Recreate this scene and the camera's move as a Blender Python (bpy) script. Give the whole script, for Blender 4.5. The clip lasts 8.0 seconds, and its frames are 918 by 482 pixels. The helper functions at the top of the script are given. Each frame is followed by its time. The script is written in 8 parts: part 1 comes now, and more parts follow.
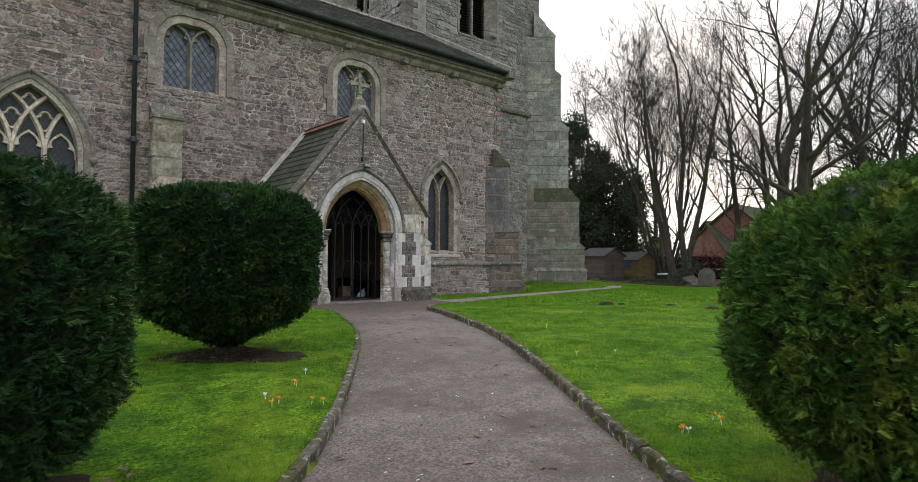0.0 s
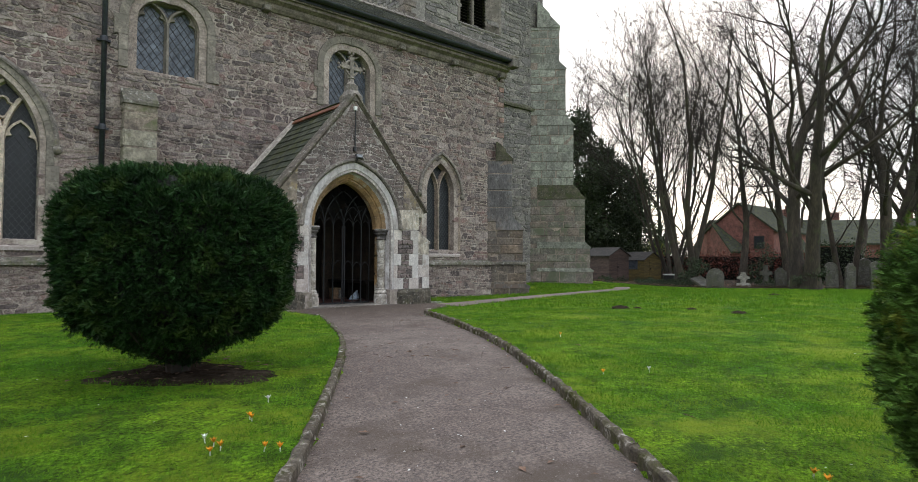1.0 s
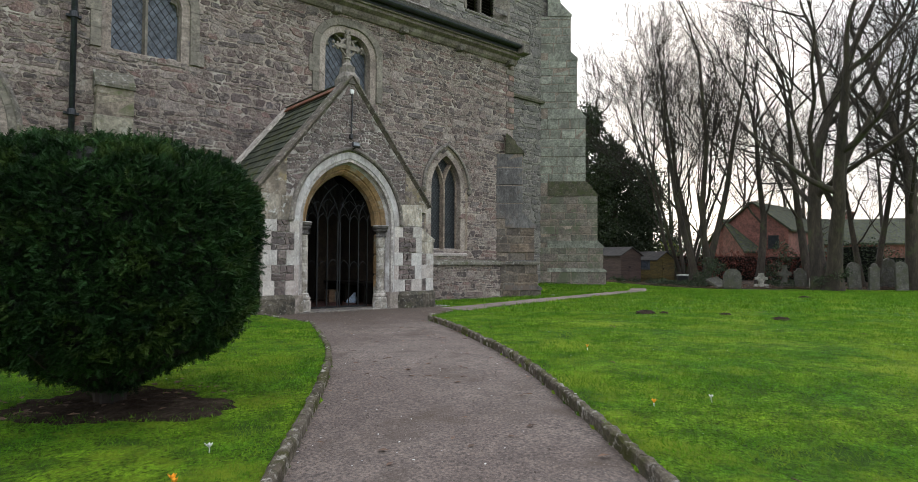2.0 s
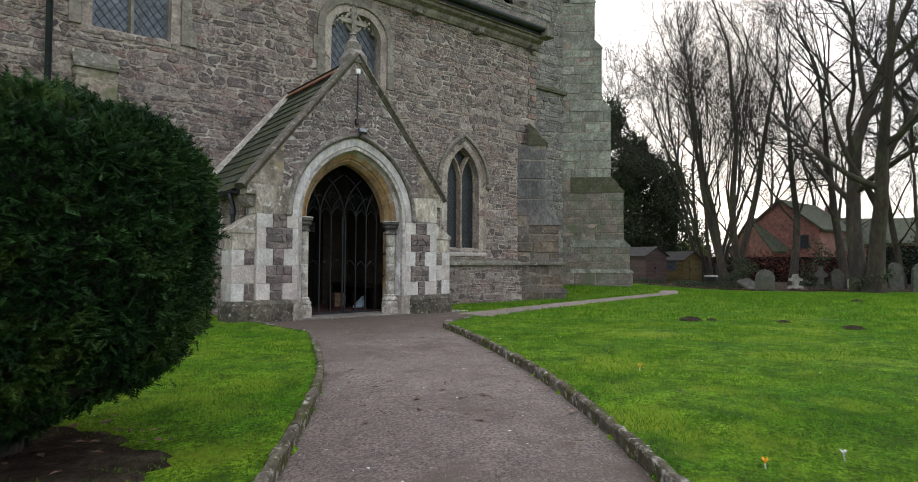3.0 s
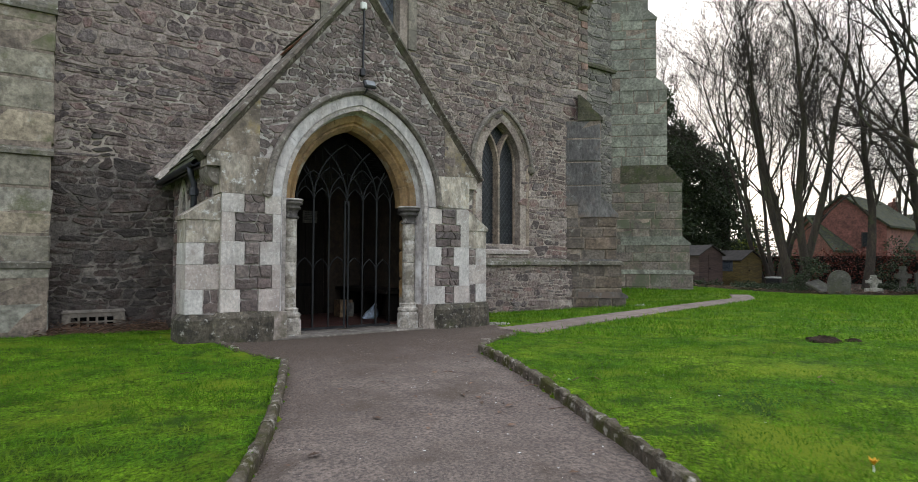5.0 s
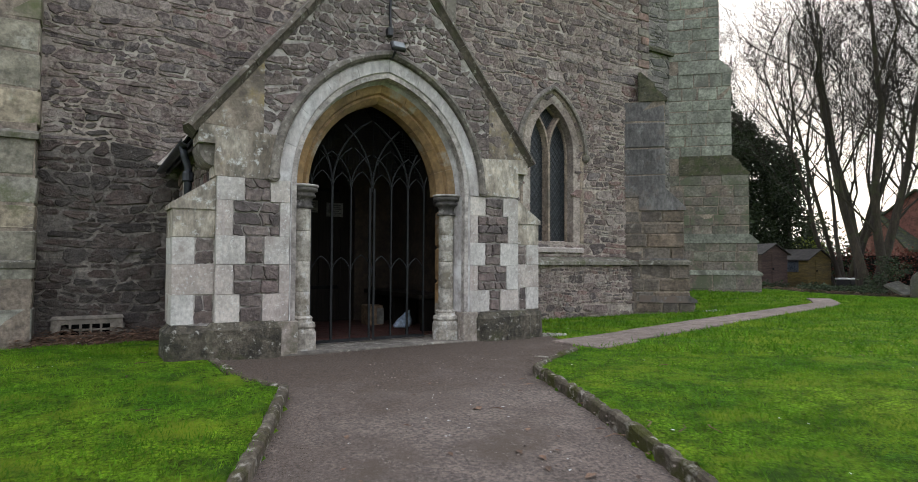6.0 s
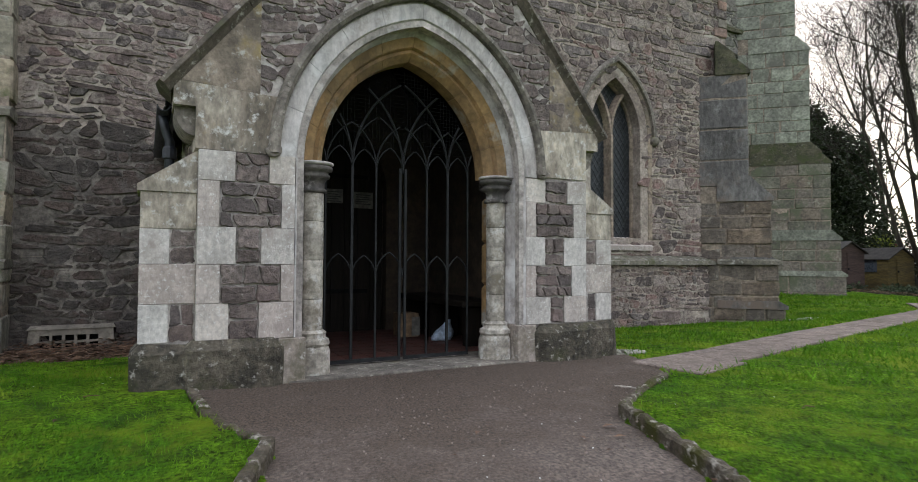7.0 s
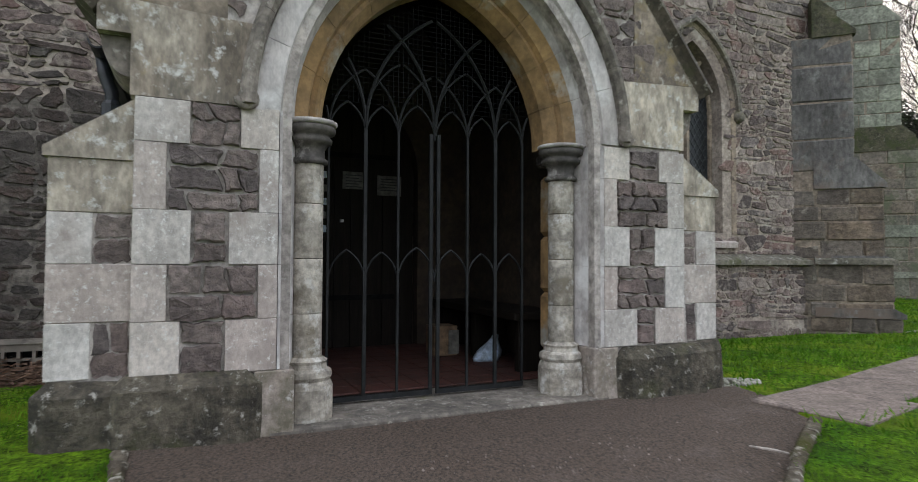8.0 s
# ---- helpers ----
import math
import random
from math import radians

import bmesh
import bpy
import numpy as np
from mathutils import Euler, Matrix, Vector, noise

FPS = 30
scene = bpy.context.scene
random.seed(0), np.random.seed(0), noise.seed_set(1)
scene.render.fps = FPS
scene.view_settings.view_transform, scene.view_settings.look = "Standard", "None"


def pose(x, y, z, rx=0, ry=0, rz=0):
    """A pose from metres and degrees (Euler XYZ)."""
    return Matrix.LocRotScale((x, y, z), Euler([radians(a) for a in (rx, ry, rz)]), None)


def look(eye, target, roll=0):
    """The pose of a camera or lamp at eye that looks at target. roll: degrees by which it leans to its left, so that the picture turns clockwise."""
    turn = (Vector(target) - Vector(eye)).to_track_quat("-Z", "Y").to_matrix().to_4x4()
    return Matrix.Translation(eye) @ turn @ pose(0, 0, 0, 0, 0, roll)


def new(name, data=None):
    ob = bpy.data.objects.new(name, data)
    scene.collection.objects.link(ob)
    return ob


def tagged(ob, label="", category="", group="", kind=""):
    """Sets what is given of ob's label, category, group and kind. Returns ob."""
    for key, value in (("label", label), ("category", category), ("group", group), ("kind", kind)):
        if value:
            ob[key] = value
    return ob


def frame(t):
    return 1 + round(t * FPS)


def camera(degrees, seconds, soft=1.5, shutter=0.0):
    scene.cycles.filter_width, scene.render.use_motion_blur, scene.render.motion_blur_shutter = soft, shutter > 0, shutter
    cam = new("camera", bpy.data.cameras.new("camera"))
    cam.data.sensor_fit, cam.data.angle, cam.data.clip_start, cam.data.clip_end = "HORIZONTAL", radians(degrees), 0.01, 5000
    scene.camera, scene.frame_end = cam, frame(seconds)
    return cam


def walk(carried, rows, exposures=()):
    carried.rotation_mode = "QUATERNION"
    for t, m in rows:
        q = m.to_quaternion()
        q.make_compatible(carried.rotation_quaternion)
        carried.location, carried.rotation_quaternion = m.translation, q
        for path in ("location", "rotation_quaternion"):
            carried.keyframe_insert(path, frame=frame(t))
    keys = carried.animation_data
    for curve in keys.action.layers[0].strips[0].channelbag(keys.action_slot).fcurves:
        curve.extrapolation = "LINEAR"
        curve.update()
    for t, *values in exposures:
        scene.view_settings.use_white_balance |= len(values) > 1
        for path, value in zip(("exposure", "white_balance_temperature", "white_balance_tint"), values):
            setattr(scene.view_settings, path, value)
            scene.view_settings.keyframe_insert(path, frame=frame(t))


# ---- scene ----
cam = camera(75.0, 8.0, soft=0.48, shutter=0.3)
METRES, EYE, TILT, LEAN, TURN = 10.417, 1.0, 0.0, 0.0, -41.0
ROWS = [
    (0.0, 0.0, 0.0, 0.0, -0.01, 1.81, -0.32),
    (0.5, -0.0006, 0.0552, -0.0005, -0.01, 1.82, -0.33),
    (1.0, -0.0018, 0.1114, -0.001, -0.02, 1.82, -0.34),
    (1.5, -0.0029, 0.1687, -0.0013, 0.04, 1.81, -0.36),
    (3.0, -0.0095, 0.3505, -0.0034, 2.16, 1.88, -0.35),
    (3.5, -0.0132, 0.4122, -0.0039, 2.54, 1.88, -0.36),
    (4.0, -0.0185, 0.4741, -0.0044, 2.94, 1.87, -0.34),
    (5.5, -0.0356, 0.6656, -0.0079, 7.15, 1.91, -0.32),
    (6.0, -0.0464, 0.7303, -0.0082, 9.28, 1.89, -0.32),
    (6.5, -0.0603, 0.7953, -0.0087, 11.34, 1.88, -0.31),
    (7.0, -0.0763, 0.8599, -0.0091, 13.39, 1.86, -0.28),
    (7.5, -0.0947, 0.9243, -0.0091, 15.37, 1.81, -0.28),
    (8.0, -0.1152, 0.9885, -0.0098, 17.17, 1.81, -0.27),
]
walk(cam, [(t, pose(0, 0, EYE, TILT, LEAN, TURN) @ pose(METRES * x, METRES * y, METRES * z, 90 + pitch, roll, yaw)) for t, x, y, z, yaw, pitch, roll in ROWS])

# ---- sky and sun ----
world = bpy.data.worlds.new("sky")
scene.world = world
world.use_nodes = True
wn, wl = world.node_tree.nodes, world.node_tree.links
sky = wn.new("ShaderNodeTexSky")
sky.sky_type, sky.sun_disc = "NISHITA", False
sky.sun_elevation, sky.sun_rotation = radians(20), radians(62)
sky.air_density, sky.dust_density, sky.ozone_density = 1.0, 3.0, 1.0
veil = wn.new("ShaderNodeMix")
veil.data_type = "RGBA"
veil.inputs["Factor"].default_value = 0.9
# an overcast sky grows brighter towards the zenith
up = wn.new("ShaderNodeSeparateXYZ")
wl.new(wn.new("ShaderNodeTexCoord").outputs["Generated"], up.inputs["Vector"])
grade = wn.new("ShaderNodeValToRGB")
grade.color_ramp.elements[0].position, grade.color_ramp.elements[0].color = 0.0, (0.296, 0.313, 0.342, 1)
grade.color_ramp.elements[1].position, grade.color_ramp.elements[1].color = 1.0, (0.64, 0.68, 0.755, 1)
wl.new(up.outputs["Z"], grade.inputs["Fac"])
cloud = wn.new("ShaderNodeVectorMath")
cloud.operation = "SCALE"
cloud.inputs["Scale"].default_value = 18.5
wl.new(grade.outputs["Color"], cloud.inputs[0])
wl.new(cloud.outputs["Vector"], veil.inputs["B"])
wl.new(sky.outputs["Color"], veil.inputs["A"])
wl.new(veil.outputs["Result"], wn["Background"].inputs["Color"])
wn["Background"].inputs["Strength"].default_value = 0.192
sun = new("sun", bpy.data.lights.new("sun", "SUN"))
sun.data.energy, sun.data.angle, sun.data.color = 1.25, radians(35), (1.0, 0.92, 0.82)
sun.matrix_world = look((0, 0, 0), (-0.87, -0.46, -0.36))

# ---- materials ----


def nd(m, kind, **inputs):
    n = m.node_tree.nodes.new(kind)
    for key, value in inputs.items():
        n.inputs[key.replace("_", " ")].default_value = value
    return n


def mixc(m, fac, a, b, blend="MIX"):
    """A colour mix; fac, a and b are sockets or values."""
    n = m.node_tree.nodes.new("ShaderNodeMix")
    n.data_type, n.blend_type = "RGBA", blend
    for key, value in (("Factor", fac), ("A", a), ("B", b)):
        # the mix node carries one set of sockets a type; take those of the colour
        sock = [s for s in n.inputs if s.name == key and (s.type == "RGBA" or (key == "Factor" and s.type == "VALUE"))][0]
        if isinstance(value, bpy.types.NodeSocket):
            m.node_tree.links.new(value, sock)
        elif key == "Factor":
            sock.default_value = value
        else:
            sock.default_value = (*value, 1)
    return [s for s in n.outputs if s.type == "RGBA"][0]


def ramp(m, fac, stops, interp="LINEAR"):
    n = m.node_tree.nodes.new("ShaderNodeValToRGB")
    n.color_ramp.interpolation = interp
    while len(n.color_ramp.elements) < len(stops):
        n.color_ramp.elements.new(0.5)
    for e, (p, c) in zip(n.color_ramp.elements, stops):
        e.position = p
        e.color = (*c, 1) if isinstance(c, tuple) else (c, c, c, 1)
    m.node_tree.links.new(fac, n.inputs["Fac"])
    return n.outputs["Color"]


def noise_tex(m, scale, detail=4, rough=0.6, stretch=(1, 1, 1), own=False):
    n = nd(m, "ShaderNodeTexNoise", Scale=scale, Detail=detail, Roughness=rough)
    if own:
        src = m.node_tree.nodes.new("ShaderNodeTexCoord").outputs["Object"]
    else:
        src = m.node_tree.nodes.new("ShaderNodeNewGeometry").outputs["Position"]
    if stretch != (1, 1, 1):
        mp = nd(m, "ShaderNodeMapping", Scale=stretch)
        m.node_tree.links.new(src, mp.inputs["Vector"])
        src = mp.outputs["Vector"]
    m.node_tree.links.new(src, n.inputs["Vector"])
    return n.outputs["Fac"]


def chance(m):
    """A random number for each separate piece, whether joined or an object of its own."""
    a = m.node_tree.nodes.new("ShaderNodeNewGeometry").outputs["Random Per Island"]
    b = m.node_tree.nodes.new("ShaderNodeObjectInfo").outputs["Random"]
    add = m.node_tree.nodes.new("ShaderNodeMath")
    m.node_tree.links.new(a, add.inputs[0])
    m.node_tree.links.new(b, add.inputs[1])
    fr = m.node_tree.nodes.new("ShaderNodeMath")
    fr.operation = "FRACT"
    m.node_tree.links.new(add.outputs[0], fr.inputs[0])
    return fr.outputs[0]


def surf(name, a, b, big=1.0, fine=18.0, rough=0.85, bump=0.3, bump_scale=30.0, bump_dist=0.01, palette=None, value_jitter=0.0,
         spots=None, spots2=None, stretch=(1, 1, 1), metal=0.0, gloss=0.5, own=False, fine_amount=0.35, mottle=0.25):
    """A surface of two colours mixed at two scales, with relief, an optional palette by piece, and up to two kinds of blotch (colour, scale, threshold)."""
    m = bpy.data.materials.new(name)
    m.use_nodes = True
    tree = m.node_tree
    bsdf = tree.nodes["Principled BSDF"]
    n1, n2 = noise_tex(m, big, 5, 0.6, stretch, own), noise_tex(m, fine, 4, 0.65, stretch, own)
    col = mixc(m, ramp(m, n1, [(0.38, 0.0), (0.62, 1.0)]), a, b)
    if palette or value_jitter:
        rnd = chance(m)
    if palette:
        k = len(palette)
        tone = ramp(m, rnd, [(i / k, c) for i, c in enumerate(palette)], "CONSTANT")
        col = mixc(m, 0.72, col, tone)
    if value_jitter:
        col = mixc(m, 1.0, col, ramp(m, rnd, [(0.0, 1 - value_jitter), (1.0, 1 + value_jitter)]), "MULTIPLY")
    mid = ramp(m, noise_tex(m, math.sqrt(big * fine), 6, 0.62, stretch, own), [(0.37, 1 - mottle), (0.63, 1 + mottle)])
    col = mixc(m, 1.0, col, mid, "MULTIPLY")
    grain = ramp(m, n2, [(0.36, 1 - fine_amount), (0.64, 1 + fine_amount * 0.9)])
    col = mixc(m, 1.0, col, grain, "MULTIPLY")
    for sp in (spots, spots2):
        if sp:
            c, sc, th = sp
            f = ramp(m, noise_tex(m, sc, 6, 0.68, (1, 1, 1), own), [(th - 0.08, 0.0), (min(th + 0.05, 1), 1.0)])
            col = mixc(m, f, col, c)
    tree.links.new(col, bsdf.inputs["Base Color"])
    rr = ramp(m, n2, [(0.2, max(0.02, rough - 0.12)), (0.8, min(1, rough + 0.1))])
    tree.links.new(rr, bsdf.inputs["Roughness"])
    bsdf.inputs["Metallic"].default_value = metal
    bsdf.inputs["Specular IOR Level"].default_value = gloss
    if bump:
        bp = nd(m, "ShaderNodeBump", Strength=bump, Distance=bump_dist)
        tree.links.new(noise_tex(m, bump_scale, 6, 0.7, stretch, own), bp.inputs["Height"])
        tree.links.new(bp.outputs["Normal"], bsdf.inputs["Normal"])
    return m


RUBBLE = [(0.15, 0.106, 0.098), (0.23, 0.172, 0.156), (0.083, 0.066, 0.066), (0.28, 0.213, 0.189), (0.15, 0.128, 0.126), (0.22, 0.134, 0.119), (0.31, 0.258, 0.233), (0.1, 0.075, 0.074), (0.18, 0.133, 0.124)]
M_RUBBLE = surf("rubble stone", (0.16, 0.125, 0.112), (0.22, 0.172, 0.15), 1.1, 22, 0.9, 1.0, 16, 0.04, RUBBLE, 0.15, ((0.42, 0.385, 0.34), 9, 0.69), ((0.33, 0.283, 0.246), 5.5, 0.59))
# stones left of the porch: dark from damp, plus shade put into the colour
M_RUBBLE_DARK = surf("dark rubble stone, damp and shaded", (0.052, 0.042, 0.038), (0.078, 0.061, 0.055), 1.3, 22, 0.85, 1.0, 16, 0.04,
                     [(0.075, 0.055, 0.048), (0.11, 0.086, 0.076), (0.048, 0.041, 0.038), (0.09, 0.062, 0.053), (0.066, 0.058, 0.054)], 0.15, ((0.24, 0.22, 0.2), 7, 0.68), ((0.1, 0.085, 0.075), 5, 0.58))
M_RUBBLE_DIM = surf("brown wall stone with shade", (0.07, 0.056, 0.05), (0.1, 0.079, 0.069), 1.2, 22, 0.9, 1.0, 16, 0.04,
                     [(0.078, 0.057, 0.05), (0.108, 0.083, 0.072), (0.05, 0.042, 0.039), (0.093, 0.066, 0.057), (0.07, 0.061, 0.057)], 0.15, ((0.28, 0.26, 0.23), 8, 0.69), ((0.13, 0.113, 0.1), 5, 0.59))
M_RUBBLE_PORCH = surf("porch rubble stone", (0.139, 0.114, 0.106), (0.186, 0.151, 0.139), 1.4, 24, 0.9, 0.9, 20, 0.035,
                      [(0.151, 0.116, 0.106), (0.191, 0.151, 0.136), (0.116, 0.095, 0.091), (0.215, 0.174, 0.157), (0.174, 0.128, 0.116)], 0.12, ((0.394, 0.36, 0.315), 14, 0.72))
M_RUBBLE_TOWER = surf("tower rubble stone", (0.15, 0.14, 0.13), (0.2, 0.185, 0.165), 0.7, 14, 0.9, 0.7, 18, 0.03,
                      [(0.15, 0.138, 0.13), (0.2, 0.185, 0.165), (0.13, 0.118, 0.114), (0.24, 0.22, 0.19), (0.17, 0.15, 0.14)], 0.1, ((0.3, 0.3, 0.24), 5, 0.68))
M_MORTAR = surf("lime mortar", (0.38, 0.318, 0.272), (0.24, 0.193, 0.166), 0.5, 20, 0.95, 0.8, 30, 0.02, spots=((0.52, 0.47, 0.41), 1.3, 0.62))
M_MORTAR_BUTT = surf("cream buttress mortar", (0.28, 0.225, 0.178), (0.14, 0.113, 0.093), 1.6, 20, 0.95, 0.6, 30, 0.015)
M_MORTAR_FOOT = surf("old footing mortar", (0.24, 0.21, 0.185), (0.1, 0.087, 0.077), 2.2, 20, 0.95, 0.8, 30, 0.02)
M_MORTAR_TOWER = surf("tower mortar", (0.3, 0.28, 0.25), (0.22, 0.2, 0.18), 0.6, 15, 0.95, 0.5, 30, 0.01)
M_MORTAR_PORCH = surf("porch mortar", (0.42, 0.38, 0.35), (0.28, 0.25, 0.228), 1.0, 20, 0.95, 0.5, 40, 0.01, spots=((0.55, 0.52, 0.488), 3.0, 0.64))
M_QUOIN = surf("pale dressed limestone", (0.5, 0.462, 0.428), (0.4, 0.345, 0.313), 1.2, 34, 0.88, 0.5, 60, 0.012, [(0.5, 0.468, 0.433), (0.45, 0.392, 0.354), (0.54, 0.515, 0.488), (0.41, 0.347, 0.314), (0.5, 0.45, 0.403)], value_jitter=0.08,
               spots=((0.3, 0.255, 0.227), 1.3, 0.605), spots2=((0.66, 0.65, 0.624), 36, 0.645), stretch=(1, 1, 0.7), fine_amount=0.2, mottle=0.16)
M_BASE = surf("stained jamb base stone", (0.36, 0.31, 0.27), (0.23, 0.19, 0.16), 2.0, 26, 0.9, 0.5, 50, 0.01, spots=((0.13, 0.115, 0.08), 2.2, 0.6), spots2=((0.6, 0.58, 0.54), 15, 0.65), fine_amount=0.25)
M_KNEELER = surf("weathered cream limestone", (0.42, 0.375, 0.31), (0.22, 0.182, 0.142), 1.7, 26, 0.9, 0.4, 60, 0.008, value_jitter=0.14,
                 spots=((0.31, 0.235, 0.11), 2.3, 0.65), spots2=((0.58, 0.57, 0.54), 15, 0.635), stretch=(1, 1, 0.5), fine_amount=0.3, mottle=0.4)
M_GABLE = surf("brown weathered gable stone", (0.25, 0.205, 0.162), (0.15, 0.122, 0.096), 1.7, 26, 0.92, 0.5, 50, 0.01, value_jitter=0.12,
               spots=((0.28, 0.215, 0.1), 2.4, 0.64), spots2=((0.48, 0.46, 0.42), 10, 0.655), fine_amount=0.25, mottle=0.35)
M_WHITE = surf("whitish arch limestone", (0.5, 0.475, 0.464), (0.36, 0.328, 0.31), 1.8, 24, 0.88, 0.25, 60, 0.006, value_jitter=0.08,
               spots=((0.66, 0.645, 0.631), 2.6, 0.6), spots2=((0.23, 0.2, 0.178), 3.4, 0.65), stretch=(1, 1, 0.5), fine_amount=0.18)
M_YELLOW = surf("yellow sandstone", (0.34, 0.21, 0.092), (0.22, 0.145, 0.075), 1.5, 20, 0.9, 0.25, 50, 0.006, value_jitter=0.12,
                spots=((0.4, 0.38, 0.33), 2.6, 0.62), fine_amount=0.2)
M_SHAFT = surf("worn cream shaft stone", (0.44, 0.405, 0.35), (0.3, 0.268, 0.222), 2.2, 24, 0.9, 0.4, 50, 0.008, value_jitter=0.12,
               spots=((0.19, 0.165, 0.125), 4.0, 0.62), spots2=((0.6, 0.585, 0.55), 9, 0.62))
M_HOOD = surf("dark weathered hood stone", (0.125, 0.11, 0.094), (0.2, 0.175, 0.15), 2.0, 20, 0.92, 0.6, 30, 0.012, value_jitter=0.1,
              spots=((0.14, 0.13, 0.07), 3, 0.66), spots2=((0.4, 0.38, 0.33), 18, 0.65))
M_COPE = surf("dark lichened coping stone", (0.075, 0.061, 0.048), (0.115, 0.095, 0.075), 2.0, 20, 0.92, 0.6, 30, 0.015, value_jitter=0.15,
              spots=((0.07, 0.07, 0.036), 3, 0.6), spots2=((0.42, 0.4, 0.35), 14, 0.645))
M_CAPITAL = surf("dark capital stone", (0.05, 0.045, 0.043), (0.1, 0.09, 0.08), 4.0, 24, 0.88, 0.3, 50, 0.005, spots=((0.42, 0.4, 0.37), 5, 0.66))
M_PLINTH = surf("lichened plinth stone", (0.12, 0.102, 0.076), (0.064, 0.056, 0.04), 2.2, 24, 0.93, 1.0, 20, 0.04, value_jitter=0.1,
                spots=((0.06, 0.064, 0.022), 2.0, 0.59), spots2=((0.46, 0.44, 0.39), 17, 0.655), fine_amount=0.4, mottle=0.45)
M_DRESS = surf("window dressing sandstone", (0.235, 0.205, 0.17), (0.17, 0.15, 0.125), 1.6, 20, 0.9, 0.3, 50, 0.006, value_jitter=0.12, spots=((0.17, 0.15, 0.125), 2.5, 0.6))
M_CORNICE = surf("brown eaves stone", (0.2, 0.165, 0.14), (0.14, 0.115, 0.098), 1.6, 20, 0.92, 0.5, 40, 0.01, spots=((0.28, 0.25, 0.21), 3, 0.62))
M_TRACERY = surf("cream tracery limestone", (0.54, 0.45, 0.36), (0.43, 0.36, 0.285), 1.8, 20, 0.88, 0.2, 50, 0.005, spots=((0.28, 0.25, 0.2), 5, 0.64))
M_ASHLAR = surf("grey-green tower ashlar", (0.245, 0.255, 0.205), (0.195, 0.195, 0.165), 0.9, 14, 0.92, 0.45, 24, 0.012, value_jitter=0.2,
                spots=((0.13, 0.125, 0.105), 1.4, 0.6), spots2=((0.33, 0.33, 0.26), 4, 0.66))
M_ASHLAR_LOW = surf("pinkish lower ashlar", (0.21, 0.175, 0.145), (0.15, 0.14, 0.115), 0.9, 14, 0.92, 0.6, 20, 0.02, [(0.2, 0.155, 0.125), (0.13, 0.125, 0.1), (0.17, 0.165, 0.13), (0.22, 0.18, 0.15), (0.14, 0.115, 0.1)], 0.15,
                    ((0.11, 0.12, 0.075), 1.4, 0.57), ((0.33, 0.32, 0.26), 5, 0.69))
M_BUTT = surf("buttress sandstone", (0.19, 0.143, 0.105), (0.125, 0.102, 0.084), 1.1, 16, 0.92, 0.9, 20, 0.035, [(0.18, 0.138, 0.105), (0.128, 0.108, 0.092), (0.172, 0.142, 0.118), (0.1, 0.083, 0.073), (0.195, 0.146, 0.108), (0.15, 0.13, 0.115)], 0.15,
              ((0.088, 0.075, 0.063), 1.7, 0.6), ((0.34, 0.31, 0.265), 5, 0.7))
M_BUTT_GREY = surf("smooth grey buttress stone", (0.165, 0.157, 0.153), (0.1, 0.093, 0.09), 1.3, 20, 0.92, 0.6, 20, 0.03, None, 0.12,
                   ((0.165, 0.125, 0.102), 1.1, 0.57), ((0.25, 0.245, 0.24), 4, 0.66), (1, 1, 0.5))
M_LANCET = surf("pinkish window sandstone", (0.3, 0.235, 0.18), (0.22, 0.175, 0.14), 1.6, 20, 0.9, 0.3, 50, 0.006, value_jitter=0.12, spots=((0.16, 0.14, 0.11), 2.5, 0.62))
M_MOSSY = surf("mossy weathering stone", (0.115, 0.105, 0.08), (0.17, 0.155, 0.125), 2.0, 20, 0.95, 0.6, 30, 0.015, value_jitter=0.15,
               spots=((0.075, 0.08, 0.035), 3.0, 0.6), spots2=((0.4, 0.39, 0.35), 9, 0.64))
M_BUTT_PALE = surf("pale greenish buttress ashlar", (0.31, 0.275, 0.21), (0.2, 0.185, 0.15), 1.1, 16, 0.92, 0.5, 26, 0.015, [(0.3, 0.27, 0.21), (0.26, 0.215, 0.165), (0.34, 0.315, 0.265), (0.23, 0.225, 0.195), (0.28, 0.225, 0.16)], value_jitter=0.2,
                   spots=((0.12, 0.125, 0.06), 1.7, 0.63), spots2=((0.42, 0.4, 0.34), 5, 0.66))
M_MOSS = surf("green mossy ledge stone", (0.062, 0.06, 0.036), (0.105, 0.095, 0.064), 2.0, 20, 0.95, 0.8, 20, 0.03, value_jitter=0.15, spots=((0.055, 0.065, 0.022), 3.0, 0.57), spots2=((0.3, 0.29, 0.24), 9, 0.68))
M_SLATE = surf("blue-grey roof slate", (0.085, 0.086, 0.083), (0.13, 0.126, 0.115), 1.0, 20, 0.85, 0.35, 40, 0.006, value_jitter=0.3, gloss=0.2, spots=((0.11, 0.11, 0.065), 2.6, 0.6), spots2=((0.32, 0.31, 0.28), 13, 0.72))
M_SLATE_PORCH = surf("greenish porch slate", (0.042, 0.047, 0.035), (0.07, 0.073, 0.055), 1.4, 22, 0.9, 0.35, 40, 0.006, gloss=0.15, value_jitter=0.25, spots=((0.065, 0.07, 0.03), 3.0, 0.57), spots2=((0.32, 0.31, 0.26), 12, 0.74))
